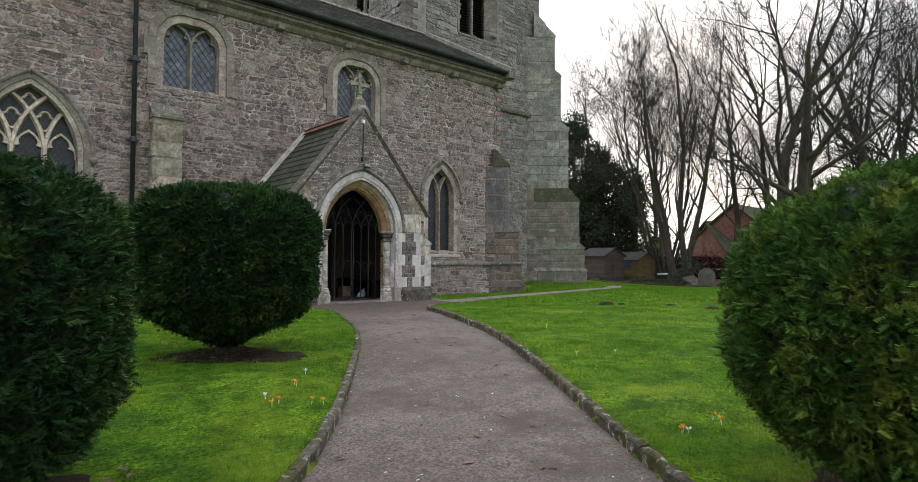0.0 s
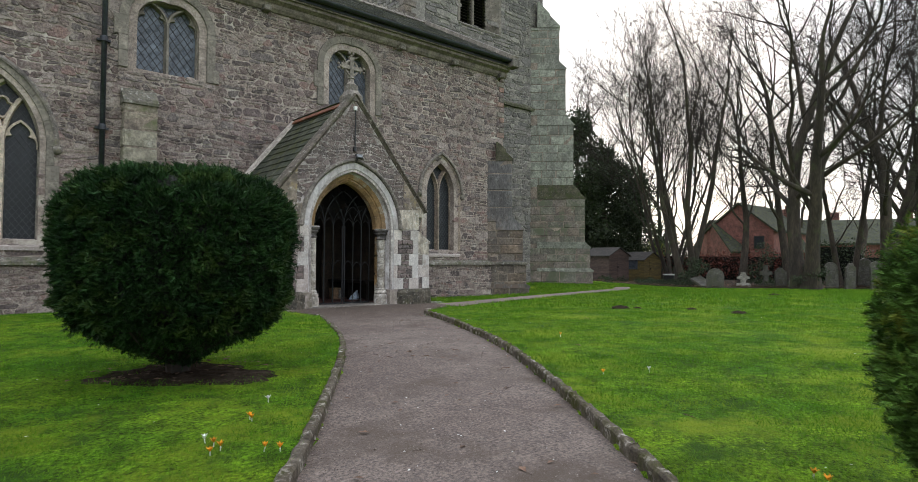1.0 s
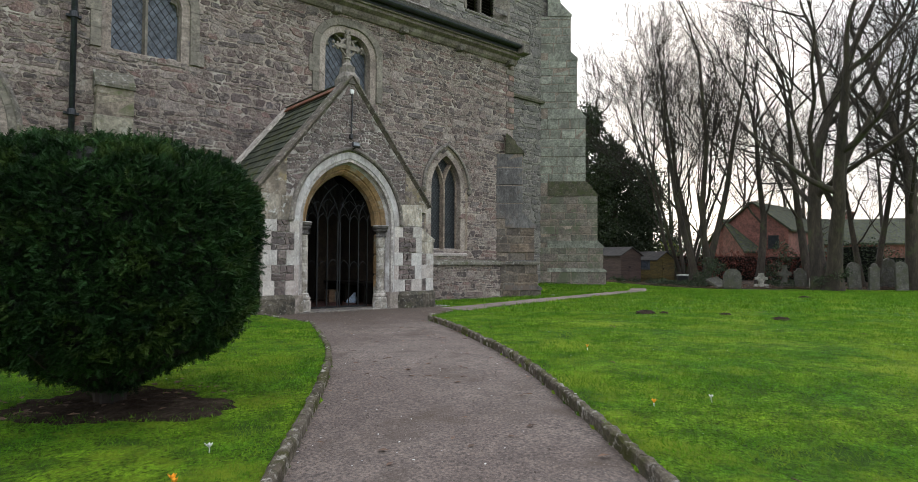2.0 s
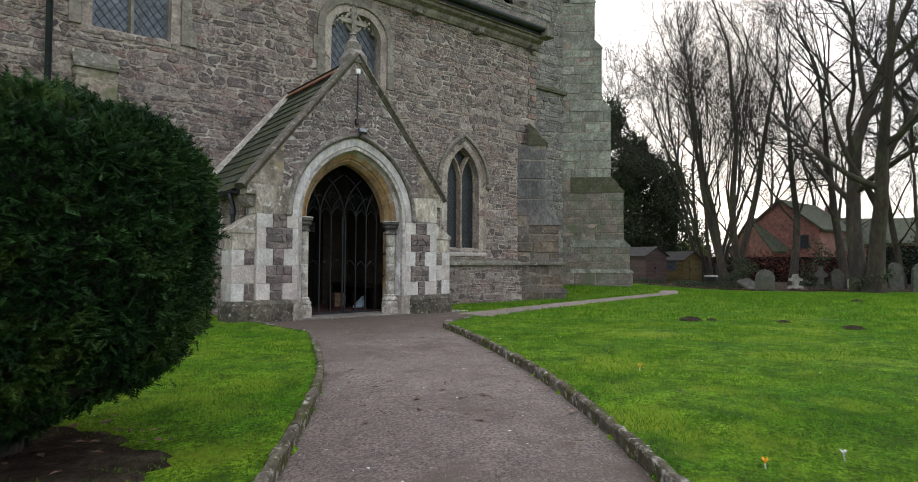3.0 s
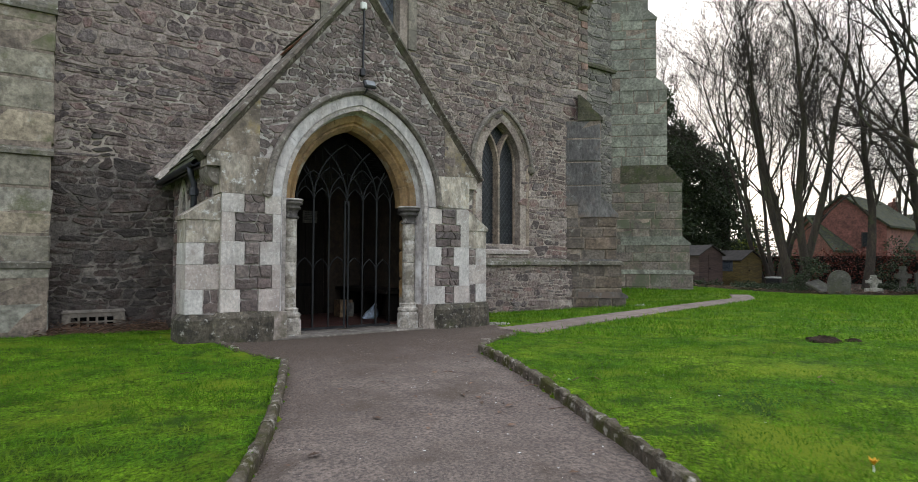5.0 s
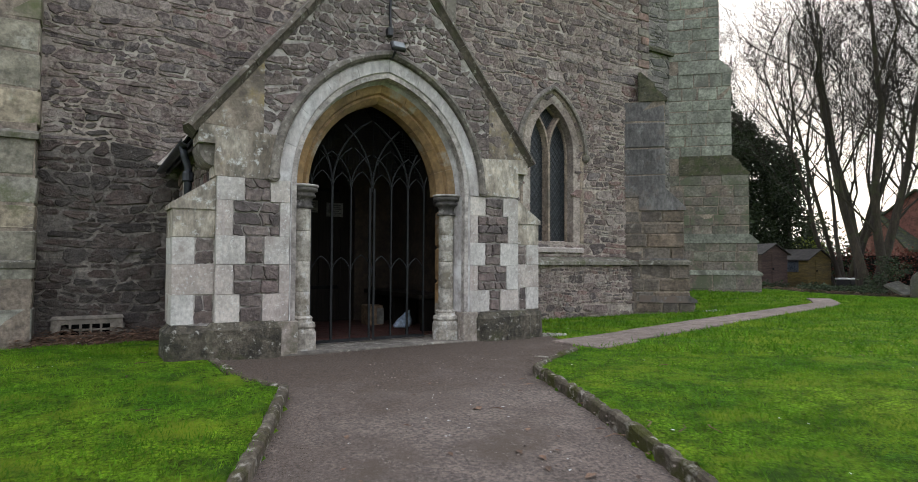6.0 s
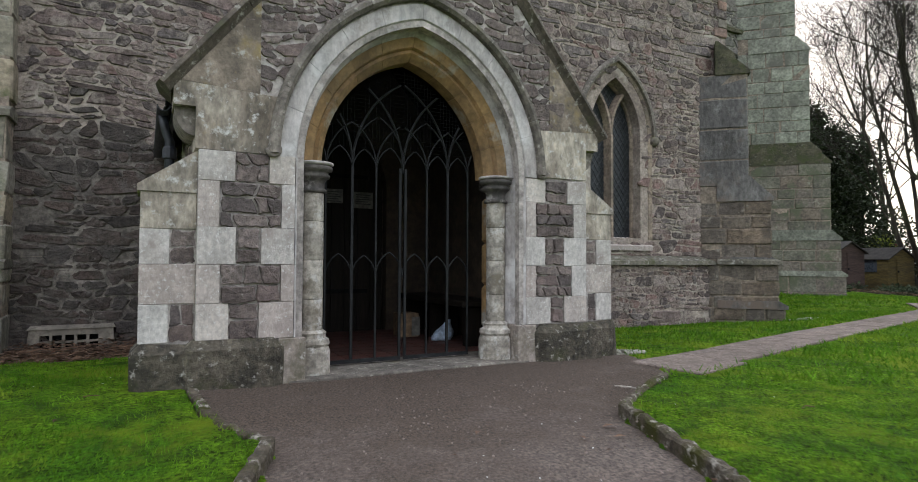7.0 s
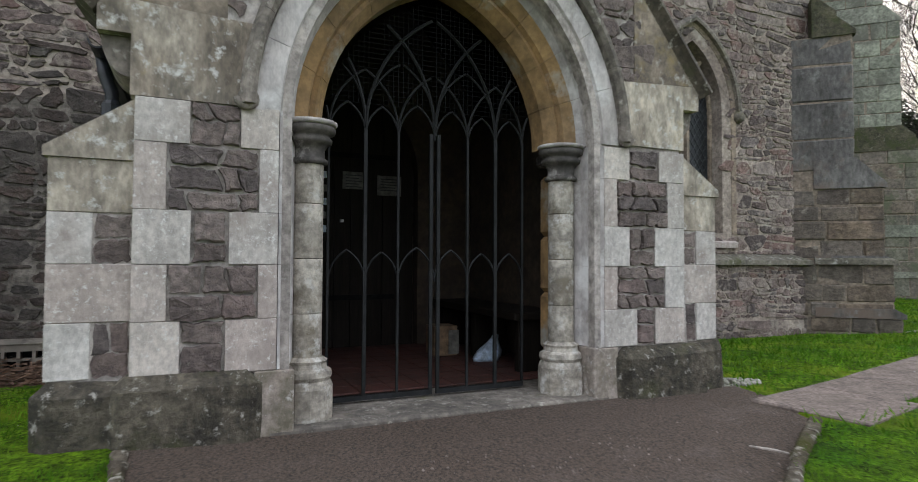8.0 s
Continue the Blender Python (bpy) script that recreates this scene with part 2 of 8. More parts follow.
M_TERRA = surf("terracotta ridge tile", (0.22, 0.085, 0.048), (0.15, 0.07, 0.046), 3.0, 24, 0.85, 0.3, 50, 0.005, value_jitter=0.2, spots=((0.15, 0.14, 0.1), 5, 0.64))
M_FILLET = surf("pale mortar fillet", (0.45, 0.4, 0.35), (0.36, 0.32, 0.28), 2.0, 24, 0.95, 0.4, 50, 0.008)
M_PINK = surf("pinkish corner sandstone", (0.27, 0.165, 0.135), (0.22, 0.16, 0.135), 1.5, 20, 0.92, 0.4, 40, 0.01, value_jitter=0.15)
M_IRON = surf("black iron and dark openings", (0.006, 0.0065, 0.007), (0.01, 0.011, 0.012), 6.0, 40, 0.75, 0.15, 80, 0.002, gloss=0.06)
M_GATE = surf("worn black gate iron", (0.009, 0.0098, 0.0105), (0.016, 0.017, 0.018), 6.0, 40, 0.6, 0.15, 80, 0.002, gloss=0.22)
M_PIPE = surf("black cast iron pipe", (0.012, 0.0145, 0.02), (0.026, 0.03, 0.038), 4.0, 30, 0.45, 0.15, 60, 0.003)
# oak set near black, which puts the porch's shade into its colour
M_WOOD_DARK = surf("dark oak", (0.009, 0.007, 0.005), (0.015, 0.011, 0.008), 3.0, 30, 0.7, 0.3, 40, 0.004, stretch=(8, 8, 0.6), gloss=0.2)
M_TARMAC = surf("worn reddish-grey tarmac", (0.118, 0.089, 0.075), (0.15, 0.118, 0.1), 0.6, 48, 0.95, 1.0, 80, 0.014, spots=((0.08, 0.058, 0.043), 1.1, 0.6), spots2=((0.36, 0.31, 0.27), 50, 0.675), fine_amount=0.62, mottle=0.16)
def dirty_path(m):
    """Brown dirt trodden over the tarmac before the porch, with a ragged edge."""
    tree = m.node_tree
    sock = tree.nodes["Principled BSDF"].inputs["Base Color"]
    col = sock.links[0].from_socket
    xyz = tree.nodes.new("ShaderNodeSeparateXYZ")
    tree.links.new(tree.nodes.new("ShaderNodeNewGeometry").outputs["Position"], xyz.inputs["Vector"])
    far_off = nd(m, "ShaderNodeMapRange", From_Min=7.5, From_Max=12.2, To_Min=-0.3, To_Max=0.42)
    tree.links.new(xyz.outputs["Y"], far_off.inputs["Value"])
    add = tree.nodes.new("ShaderNodeMath")
    tree.links.new(far_off.outputs["Result"], add.inputs[0])
    tree.links.new(noise_tex(m, 1.4, 7, 0.7), add.inputs[1])
    f = ramp(m, add.outputs[0], [(0.4, 0.0), (0.72, 0.85)])
    dirt = mixc(m, 1.0, (0.066, 0.046, 0.033), ramp(m, noise_tex(m, 70, 4, 0.65), [(0.38, 0.3), (0.62, 1.9)]), "MULTIPLY")
    tree.links.new(mixc(m, f, col, dirt), sock)


dirty_path(M_TARMAC)

M_KERB = surf("mossy concrete edging", (0.085, 0.07, 0.052), (0.13, 0.112, 0.086), 3.0, 30, 0.95, 1.0, 26, 0.03, value_jitter=0.06, gloss=0.15, spots=((0.06, 0.06, 0.018), 2.6, 0.57), spots2=((0.42, 0.39, 0.34), 12, 0.63))
M_SOD = surf("lawn soil and moss", (0.048, 0.13, 0.006), (0.12, 0.205, 0.009), 0.8, 40, 0.95, 1.0, 45, 0.04, fine_amount=0.7, mottle=0.42, spots=((0.035, 0.08, 0.008), 2.2, 0.6), spots2=((0.17, 0.235, 0.014), 1.0, 0.59), gloss=0.1)
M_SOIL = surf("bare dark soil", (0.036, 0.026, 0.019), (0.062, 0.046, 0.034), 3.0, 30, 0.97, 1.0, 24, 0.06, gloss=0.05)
M_CRUMB = surf("brown soil crumbs", (0.06, 0.044, 0.032), (0.09, 0.067, 0.05), 3.0, 30, 0.97, 0.0, value_jitter=0.4, gloss=0.05)
M_FLAG = surf("buff paving slab", (0.23, 0.185, 0.16), (0.185, 0.15, 0.13), 1.4, 40, 0.95, 0.4, 60, 0.006, value_jitter=0.12, spots=((0.14, 0.115, 0.095), 3.0, 0.62), gloss=0.2)
# floor tile and plaster hold porch shade in their colour, darker than the materials
M_TILE_SHADE = surf("red quarry tile", (0.075, 0.026, 0.02), (0.055, 0.022, 0.017), 2.0, 24, 0.7, 0.2, 40, 0.003, value_jitter=0.2)
M_PLASTER_SHADE = surf("porch plaster darkened for shade", (0.062, 0.044, 0.03), (0.042, 0.032, 0.024), 1.2, 16, 0.92, 0.3, 30, 0.006)
M_BARK = surf("grey-brown bark", (0.06, 0.046, 0.033), (0.033, 0.026, 0.02), 1.5, 14, 0.95, 0.9, 16, 0.04, stretch=(1, 1, 0.25), spots=((0.06, 0.064, 0.03), 1.2, 0.6), own=True)
M_TWIG = surf("dark twigs", (0.03, 0.022, 0.017), (0.02, 0.015, 0.012), 2.0, 10, 0.95, 0.0)
M_GRAVE = surf("grey gravestone", (0.11, 0.105, 0.088), (0.075, 0.072, 0.06), 1.4, 14, 0.92, 0.5, 24, 0.012, value_jitter=0.25, spots=((0.07, 0.072, 0.045), 2.2, 0.56), spots2=((0.21, 0.21, 0.18), 6, 0.68))
M_GRAVE_PALE = surf("pale gravestone", (0.34, 0.33, 0.28), (0.25, 0.24, 0.2), 1.4, 14, 0.9, 0.4, 24, 0.012, spots=((0.2, 0.2, 0.15), 3.0, 0.62))
M_SHED = surf("brown shed boards", (0.06, 0.038, 0.032), (0.08, 0.05, 0.042), 1.0, 12, 0.85, 0.3, 20, 0.01, value_jitter=0.15, stretch=(1, 1, 6))
M_SHED_Y = surf("ochre shed boards", (0.14, 0.1, 0.03), (0.1, 0.075, 0.028), 1.0, 12, 0.85, 0.3, 20, 0.01, value_jitter=0.15, stretch=(1, 1, 6))
M_FELT = surf("shed roof felt", (0.032, 0.028, 0.025), (0.05, 0.044, 0.039), 1.5, 16, 0.9, 0.3, 30, 0.006)
M_WHITE_PAINT = surf("white painted board", (0.7, 0.7, 0.68), (0.6, 0.6, 0.58), 2.0, 20, 0.6, 0.1, 30, 0.003, fine_amount=0.1)
M_LITTER = surf("dead brown leaves", (0.1, 0.058, 0.038), (0.16, 0.095, 0.06), 3.0, 20, 0.9, 0.3, 30, 0.01, value_jitter=0.45)


def leafy(name, dark, light, tip, jitter=0.35, through_light=0.15, gloss=0.3, patch=None, tips=4.0):
    """Foliage: colour by clump and by leaf, a little light passing through."""
    m = surf(name, dark, light, 2.5, 14, 0.6, 0.0, value_jitter=jitter, gloss=gloss, fine_amount=0.3, spots=(tip, tips, 0.6), spots2=patch)
    m.node_tree.nodes["Principled BSDF"].inputs["Subsurface Weight"].default_value = 0.0
    tr = nd(m, "ShaderNodeBsdfTranslucent", Color=(*light, 1))
    mx = nd(m, "ShaderNodeMixShader", Fac=through_light)
    out = [n for n in m.node_tree.nodes if n.type == "OUTPUT_MATERIAL"][0]
    m.node_tree.links.new(m.node_tree.nodes["Principled BSDF"].outputs[0], mx.inputs[1])
    m.node_tree.links.new(tr.outputs[0], mx.inputs[2])
    m.node_tree.links.new(mx.outputs[0], out.inputs["Surface"])
    return m


M_GRASS = leafy("grass blades", (0.05, 0.146, 0.009), (0.125, 0.252, 0.017), (0.25, 0.33, 0.034), 0.5, 0.3, 0.06, ((0.028, 0.095, 0.009), 2.6, 0.585), 0.9)
M_YEW = leafy("yew needles", (0.011, 0.032, 0.010), (0.027, 0.066, 0.018), (0.06, 0.1, 0.022), 0.55, 0.08, 0.12)
# yellowish tips are the plant's own; overall value is lifted as if better lit
M_YEW_GOLD_LIT = leafy("brightened yellow-tipped yew needles", (0.028, 0.074, 0.014), (0.075, 0.145, 0.024), (0.2, 0.235, 0.034), 0.6, 0.12, 0.1)
# near-black filler colour: the shade inside the foliage, not a real wood
M_YEW_CORE = surf("near-black foliage core for shade", (0.004, 0.006, 0.003), (0.007, 0.008, 0.005), 6.0, 30, 0.95, 0.8, 20, 0.05)
M_HOLLY = leafy("dark evergreen leaves", (0.022, 0.036, 0.017), (0.042, 0.06, 0.025), (0.065, 0.08, 0.034), 0.45, 0.15, 0.3)
M_BEECH = leafy("russet beech hedge leaves", (0.11, 0.03, 0.022), (0.16, 0.05, 0.035), (0.1, 0.045, 0.03), 0.4, 0.1, 0.2)
M_IVY = leafy("ivy and ground weeds", (0.02, 0.035, 0.014), (0.035, 0.055, 0.02), (0.06, 0.07, 0.03), 0.4, 0.08, 0.4)
M_YELLOWBUSH = leafy("golden shrub leaves", (0.15, 0.2, 0.02), (0.24, 0.28, 0.035), (0.2, 0.22, 0.03), 0.3, 0.15, 0.2)
M_CROCUS = leafy("orange crocus petals", (0.7, 0.26, 0.015), (0.8, 0.36, 0.02), (0.85, 0.45, 0.05), 0.2, 0.2, 0.2)
M_WHITECROCUS = leafy("white crocus petals", (0.7, 0.7, 0.68), (0.8, 0.8, 0.78), (0.8, 0.8, 0.7), 0.1, 0.2, 0.2)


def glass(name, tint, rough, metal=0.0, cloud=0.0):
    m = surf(name, tint, tuple(c * 1.6 for c in tint), 2.5, 9, rough, 0.06, 7, 0.01, value_jitter=0.35, gloss=0.35, fine_amount=0.15)
    m.node_tree.nodes["Principled BSDF"].inputs["Metallic"].default_value = metal
    return m


M_GLASS_DARK = glass("dark leaded glass", (0.016, 0.019, 0.022), 0.35)
M_GLASS_BLUE = glass("blue-grey quarry glass", (0.06, 0.07, 0.085), 0.3)
M_LEAD = surf("window lead", (0.03, 0.032, 0.036), (0.05, 0.052, 0.056), 5.0, 30, 0.6, 0.0)
M_BRICK = surf("red brick gable", (0.185, 0.076, 0.058), (0.14, 0.06, 0.047), 0.8, 8, 0.92, 0.3, 20, 0.01)
# white paper greyed down to sit in the porch's shade
M_PAPER_SHADE = surf("paper notice", (0.16, 0.155, 0.14), (0.13, 0.125, 0.11), 3.0, 20, 0.8, 0.0)
M_PLASTIC_BLUE = surf("pale blue packaging", (0.42, 0.5, 0.6), (0.32, 0.4, 0.5), 8.0, 20, 0.4, 0.2, 20, 0.01)
M_CARD = surf("brown cardboard", (0.2, 0.13, 0.075), (0.15, 0.1, 0.06), 4.0, 20, 0.85, 0.1, 30, 0.004)
M_PLASTIC_BLACK = surf("black plastic", (0.012, 0.012, 0.014), (0.018, 0.018, 0.02), 6.0, 30, 0.4, 0.0)
M_LAMP_GLASS = glass("floodlight lens", (0.16, 0.17, 0.18), 0.15)

# ---- building helpers ----
import collections
from mathutils.geometry import tessellate_polygon

rng = random.Random(7)


class Mesh:
    """Vertices and faces gathered for one mesh."""

    def __init__(self):
        self.v, self.f = [], []

    def add(self, verts, faces):
        k = len(self.v)
        self.v.extend(verts)
        self.f.extend([tuple(i + k for i in f) for f in faces])
        return self

    def hexa(self, p):
        """Eight corners: bottom four round, top four round."""
        return self.add(p, [(3, 2, 1, 0), (4, 5, 6, 7), (0, 1, 5, 4), (1, 2, 6, 5), (2, 3, 7, 6), (3, 0, 4, 7)])

    def box(self, x0, x1, y0, y1, z0, z1, at=None):
        p = [(x0, y0, z0), (x1, y0, z0), (x1, y1, z0), (x0, y1, z0), (x0, y0, z1), (x1, y0, z1), (x1, y1, z1), (x0, y1, z1)]
        return self.hexa([at(*q) for q in p] if at else p)

    def cbox(self, x0, x1, y0, y1, z0, z1, c=0.012, at=None, wob=0.0):
        """A box with chamfered edges, a little uneven."""
        c = min(c, (x1 - x0) * 0.4, (y1 - y0) * 0.4, (z1 - z0) * 0.4)
        v, idx = [], {}
        for sx in (0, 1):
            for sy in (0, 1):
                for sz in (0, 1):
                    X, Y, Z = (x0, x1)[sx], (y0, y1)[sy], (z0, z1)[sz]
                    dx, dy, dz = (c, -c)[sx], (c, -c)[sy], (c, -c)[sz]
                    for ax, q in (("x", (X, Y + dy, Z + dz)), ("y", (X + dx, Y, Z + dz)), ("z", (X + dx, Y + dy, Z))):
                        idx[sx, sy, sz, ax] = len(v)
                        v.append(tuple(a + rng.uniform(-wob, wob) for a in q) if wob else q)
        g = lambda a, b, d, ax: idx[a, b, d, ax]
        f = []
        for s in (0, 1):
            f += [(g(s, 0, 0, "x"), g(s, 1, 0, "x"), g(s, 1, 1, "x"), g(s, 0, 1, "x")), (g(0, s, 0, "y"), g(1, s, 0, "y"), g(1, s, 1, "y"), g(0, s, 1, "y")),
                  (g(0, 0, s, "z"), g(1, 0, s, "z"), g(1, 1, s, "z"), g(0, 1, s, "z"))]
            for t in (0, 1):
                f += [(g(s, t, 0, "x"), g(s, t, 1, "x"), g(s, t, 1, "y"), g(s, t, 0, "y")), (g(s, 0, t, "x"), g(s, 1, t, "x"), g(s, 1, t, "z"), g(s, 0, t, "z")),
                      (g(0, s, t, "y"), g(1, s, t, "y"), g(1, s, t, "z"), g(0, s, t, "z"))]
                for u in (0, 1):
                    f.append((g(s, t, u, "x"), g(s, t, u, "y"), g(s, t, u, "z")))
        return self.add([at(*q) for q in v] if at else v, f)

    def tube(self, pts, radii, n=6, cap=True):
        """A round tube along points."""
        pts = [Vector(p) for p in pts]
        if not hasattr(radii, "__len__"):
            radii = [radii] * len(pts)
        rings, side = [], None
        for i, p in enumerate(pts):
            d = (pts[min(i + 1, len(pts) - 1)] - pts[max(i - 1, 0)])
            d = d.normalized() if d.length > 1e-9 else Vector((0, 0, 1))
            if side is None:
                side = d.orthogonal().normalized()
            side = (side - d * side.dot(d))
            side = side.normalized() if side.length > 1e-6 else d.orthogonal().normalized()
            up = d.cross(side)
            rings.append([tuple(p + (side * math.cos(2 * math.pi * k / n) + up * math.sin(2 * math.pi * k / n)) * radii[i]) for k in range(n)])
        return self.loft(rings, True, cap)

    def loft(self, rings, closed=True, cap=False):
        n = len(rings[0])
        v = [q for r in rings for q in r]
        f = []
        for i in range(len(rings) - 1):
            for k in range(n if closed else n - 1):
                a, b = i * n + k, i * n + (k + 1) % n
                f.append((a, b, b + n, a + n))
        if cap:
            f += [tuple(range(n))[::-1], tuple(range((len(rings) - 1) * n, len(rings) * n))]
        return self.add(v, f)

    def lathe(self, x, y, prof, n=20):
        """A turned body about the upright line through x, y; prof: (radius, z)."""
        return self.loft([[(x + r * math.cos(2 * math.pi * k / n), y + r * math.sin(2 * math.pi * k / n), z) for k in range(n)] for r, z in prof], True, True)

    def prism(self, poly, at, d0, d1):
        """A flat outline (u, v) between the depths d0 and d1 of a plane map."""
        n = len(poly)
        return self.loft([[at(u, v, d0) for u, v in poly], [at(u, v, d1) for u, v in poly]], True, True)

    def slab(self, outline, holes, at, d0, d1):
        """A wall: an outline with holes through it."""
        loops = [outline] + list(holes)
        flat = [Vector((u, v, 0)) for lp in loops for u, v in lp]
        tris = tessellate_polygon([[Vector((u, v, 0)) for u, v in lp] for lp in loops])
        n = len(flat)
        v = [at(p.x, p.y, d0) for p in flat] + [at(p.x, p.y, d1) for p in flat]
        f = [tuple(t) for t in tris] + [tuple(i + n for i in t)[::-1] for t in tris]
        k = 0
        for lp in loops:
            m = len(lp)
            f += [(k + i, k + (i + 1) % m, k + (i + 1) % m + n, k + i + n) for i in range(m)]
            k += m
        return self.add(v, f)


def mesh_data(name, m, material, smooth=False):
    me = bpy.data.meshes.new(name)
    me.from_pydata([tuple(p) for p in m.v], [], m.f)
    bm = bmesh.new()
    bm.from_mesh(me)
    bmesh.ops.recalc_face_normals(bm, faces=bm.faces)
    bm.to_mesh(me)
    bm.free()
    me.materials.append(material)
    if smooth:
        me.shade_smooth()
    return me


def raw_data(name, v, f, material, smooth=False):
    """A large mesh straight from arrays of points and of triangles."""
    me = bpy.data.meshes.new(name)
    v, f = np.asarray(v, np.float32), np.asarray(f, np.int32)
    k = f.shape[1]
    me.vertices.add(len(v))
    me.vertices.foreach_set("co", v.ravel())
    me.loops.add(f.size)
    me.loops.foreach_set("vertex_index", f.ravel())
    me.polygons.add(len(f))
    me.polygons.foreach_set("loop_start", np.arange(len(f), dtype=np.int32) * k)
    me.update(calc_edges=True)
    me.materials.append(material)
    if smooth:
        me.shade_smooth()
    return me


BASE = {}


def thing(name, at, label, category, group="", kind=""):
    """An empty at the base of a thing, to carry its parts."""
    ob = new(name)
    ob.empty_display_size = 0.2
    ob.location = at
    BASE[ob.name] = Vector(at)
    return tagged(ob, label, category, group, kind)


def part(name, m, material, parent=None, label="", smooth=False, kind=""):
    """One mesh object, built in world places, under a thing or a part."""
    data = m if isinstance(m, bpy.types.Mesh) else mesh_data(name, m, material, smooth)
    ob = new(name, data)
    if parent is not None:
        ob.parent = parent
        if parent.name in BASE:
            ob.matrix_parent_inverse = Matrix.Translation(-BASE[parent.name])
    return tagged(ob, label, kind=kind)


def whole(name, m, material, label, category, group="", kind="", smooth=False):
    data = m if isinstance(m, bpy.types.Mesh) else mesh_data(name, m, material, smooth)
    return tagged(new(name, data), label, category, group, kind)


def front(y):
    """The map of a wall that faces -y: along, up, depth outwards."""
    return lambda u, v, d: (u, y - d, v)


def lerp(tab, s):
    for (a, va), (b, vb) in zip(tab, tab[1:]):
        if s <= b:
            return va + (vb - va) * min(1, max(0, (s - a) / (b - a)))
    return tab[-1][1]


def ease(a, b, x):
    k = min(1, max(0, (x - a) / (b - a)))
    return k * k * (3 - 2 * k)


def gz(x, y):
    """The height of the lawn."""
    f, r = 0.656 * x + 0.755 * y, 0.755 * x - 0.656 * y
    z = lerp([(-5, -0.16), (2, -0.15), (5, -0.1), (8, -0.04), (12, -0.01), (20, -0.03)], f)
    z += 0.05 * ease(9.8, 11.4, y) * (1 - ease(5.4, 6.4, x))
    return z - 0.11 * ease(13, 14.4, y) * (1 - ease(16, 22, x)) - 0.5 * ease(16, 36, f) * ease(3, 14, r)


def place(f, r):
    """From metres ahead of and right of the walk's start to x, y."""
    return 0.656 * f + 0.755 * r, 0.755 * f - 0.656 * r


# pointed arches: half width, rise from the springing; rings at an offset stay concentric
def ring(cx, half, z0, zs, rise, off=0.0, n=12):
    R = (rise * rise + half * half) / (2 * half)
    c = R - half
    rr = R + off
    top = math.acos(max(-1, min(1, c / rr)))
    left = [(cx + c - rr * math.cos(top * i / n), zs + rr * math.sin(top * i / n)) for i in range(n + 1)]
    right = [(2 * cx - u, v) for u, v in left[:-1]][::-1]
    pts = left + right
    return ([(pts[0][0], z0)] if z0 is not None else []) + pts + ([(pts[-1][0], z0)] if z0 is not None else [])


def voussoirs(name, parent, cx, half, zs, rise, prof, at, material, count, n_each=4, gap=0.003):
    """The stones of a pointed arch, each one a piece with its own ends."""
    R = (rise * rise + half * half) / (2 * half)
    c = R - half
    for side in (-1, 1):
        for k in range(count):
            m, rings = Mesh(), []
            for i in range(n_each + 1):
                sec = []
                for o, d in prof:
                    rr = R + o
                    top = math.acos(c / rr)
                    g = gap / rr
                    a = top * k / count + g + (top / count - 2 * g) * i / n_each
                    u, v = c - rr * math.cos(a), rr * math.sin(a)
                    sec.append(at(cx + side * -u if side > 0 else cx + u, zs + v, d))
                rings.append(sec)
            m.loft(rings, True, True)
            part(name, m, material, parent)


def inside(poly, u, v):
    hit, n = False, len(poly)
    for i in range(n):
        (a, b), (c, d) = poly[i], poly[i - 1]
        if (b > v) != (d > v) and u < (c - a) * (v - b) / (d - b) + a:
            hit = not hit
    return hit


def clip(poly, nx, nz, lim):
    """What of an outline lies on the near side of a line."""
    cut = []
    for q in range(len(poly)):
        (pu, pv), (su, sv) = poly[q - 1], poly[q]
        dp, ds = pu * nx + pv * nz - lim, su * nx + sv * nz - lim
        if (dp <= 0) != (ds <= 0):
            t = dp / (dp - ds)
            cut.append((pu + (su - pu) * t, pv + (sv - pv) * t))
        if ds <= 0:
            cut.append((su, sv))
    return cut


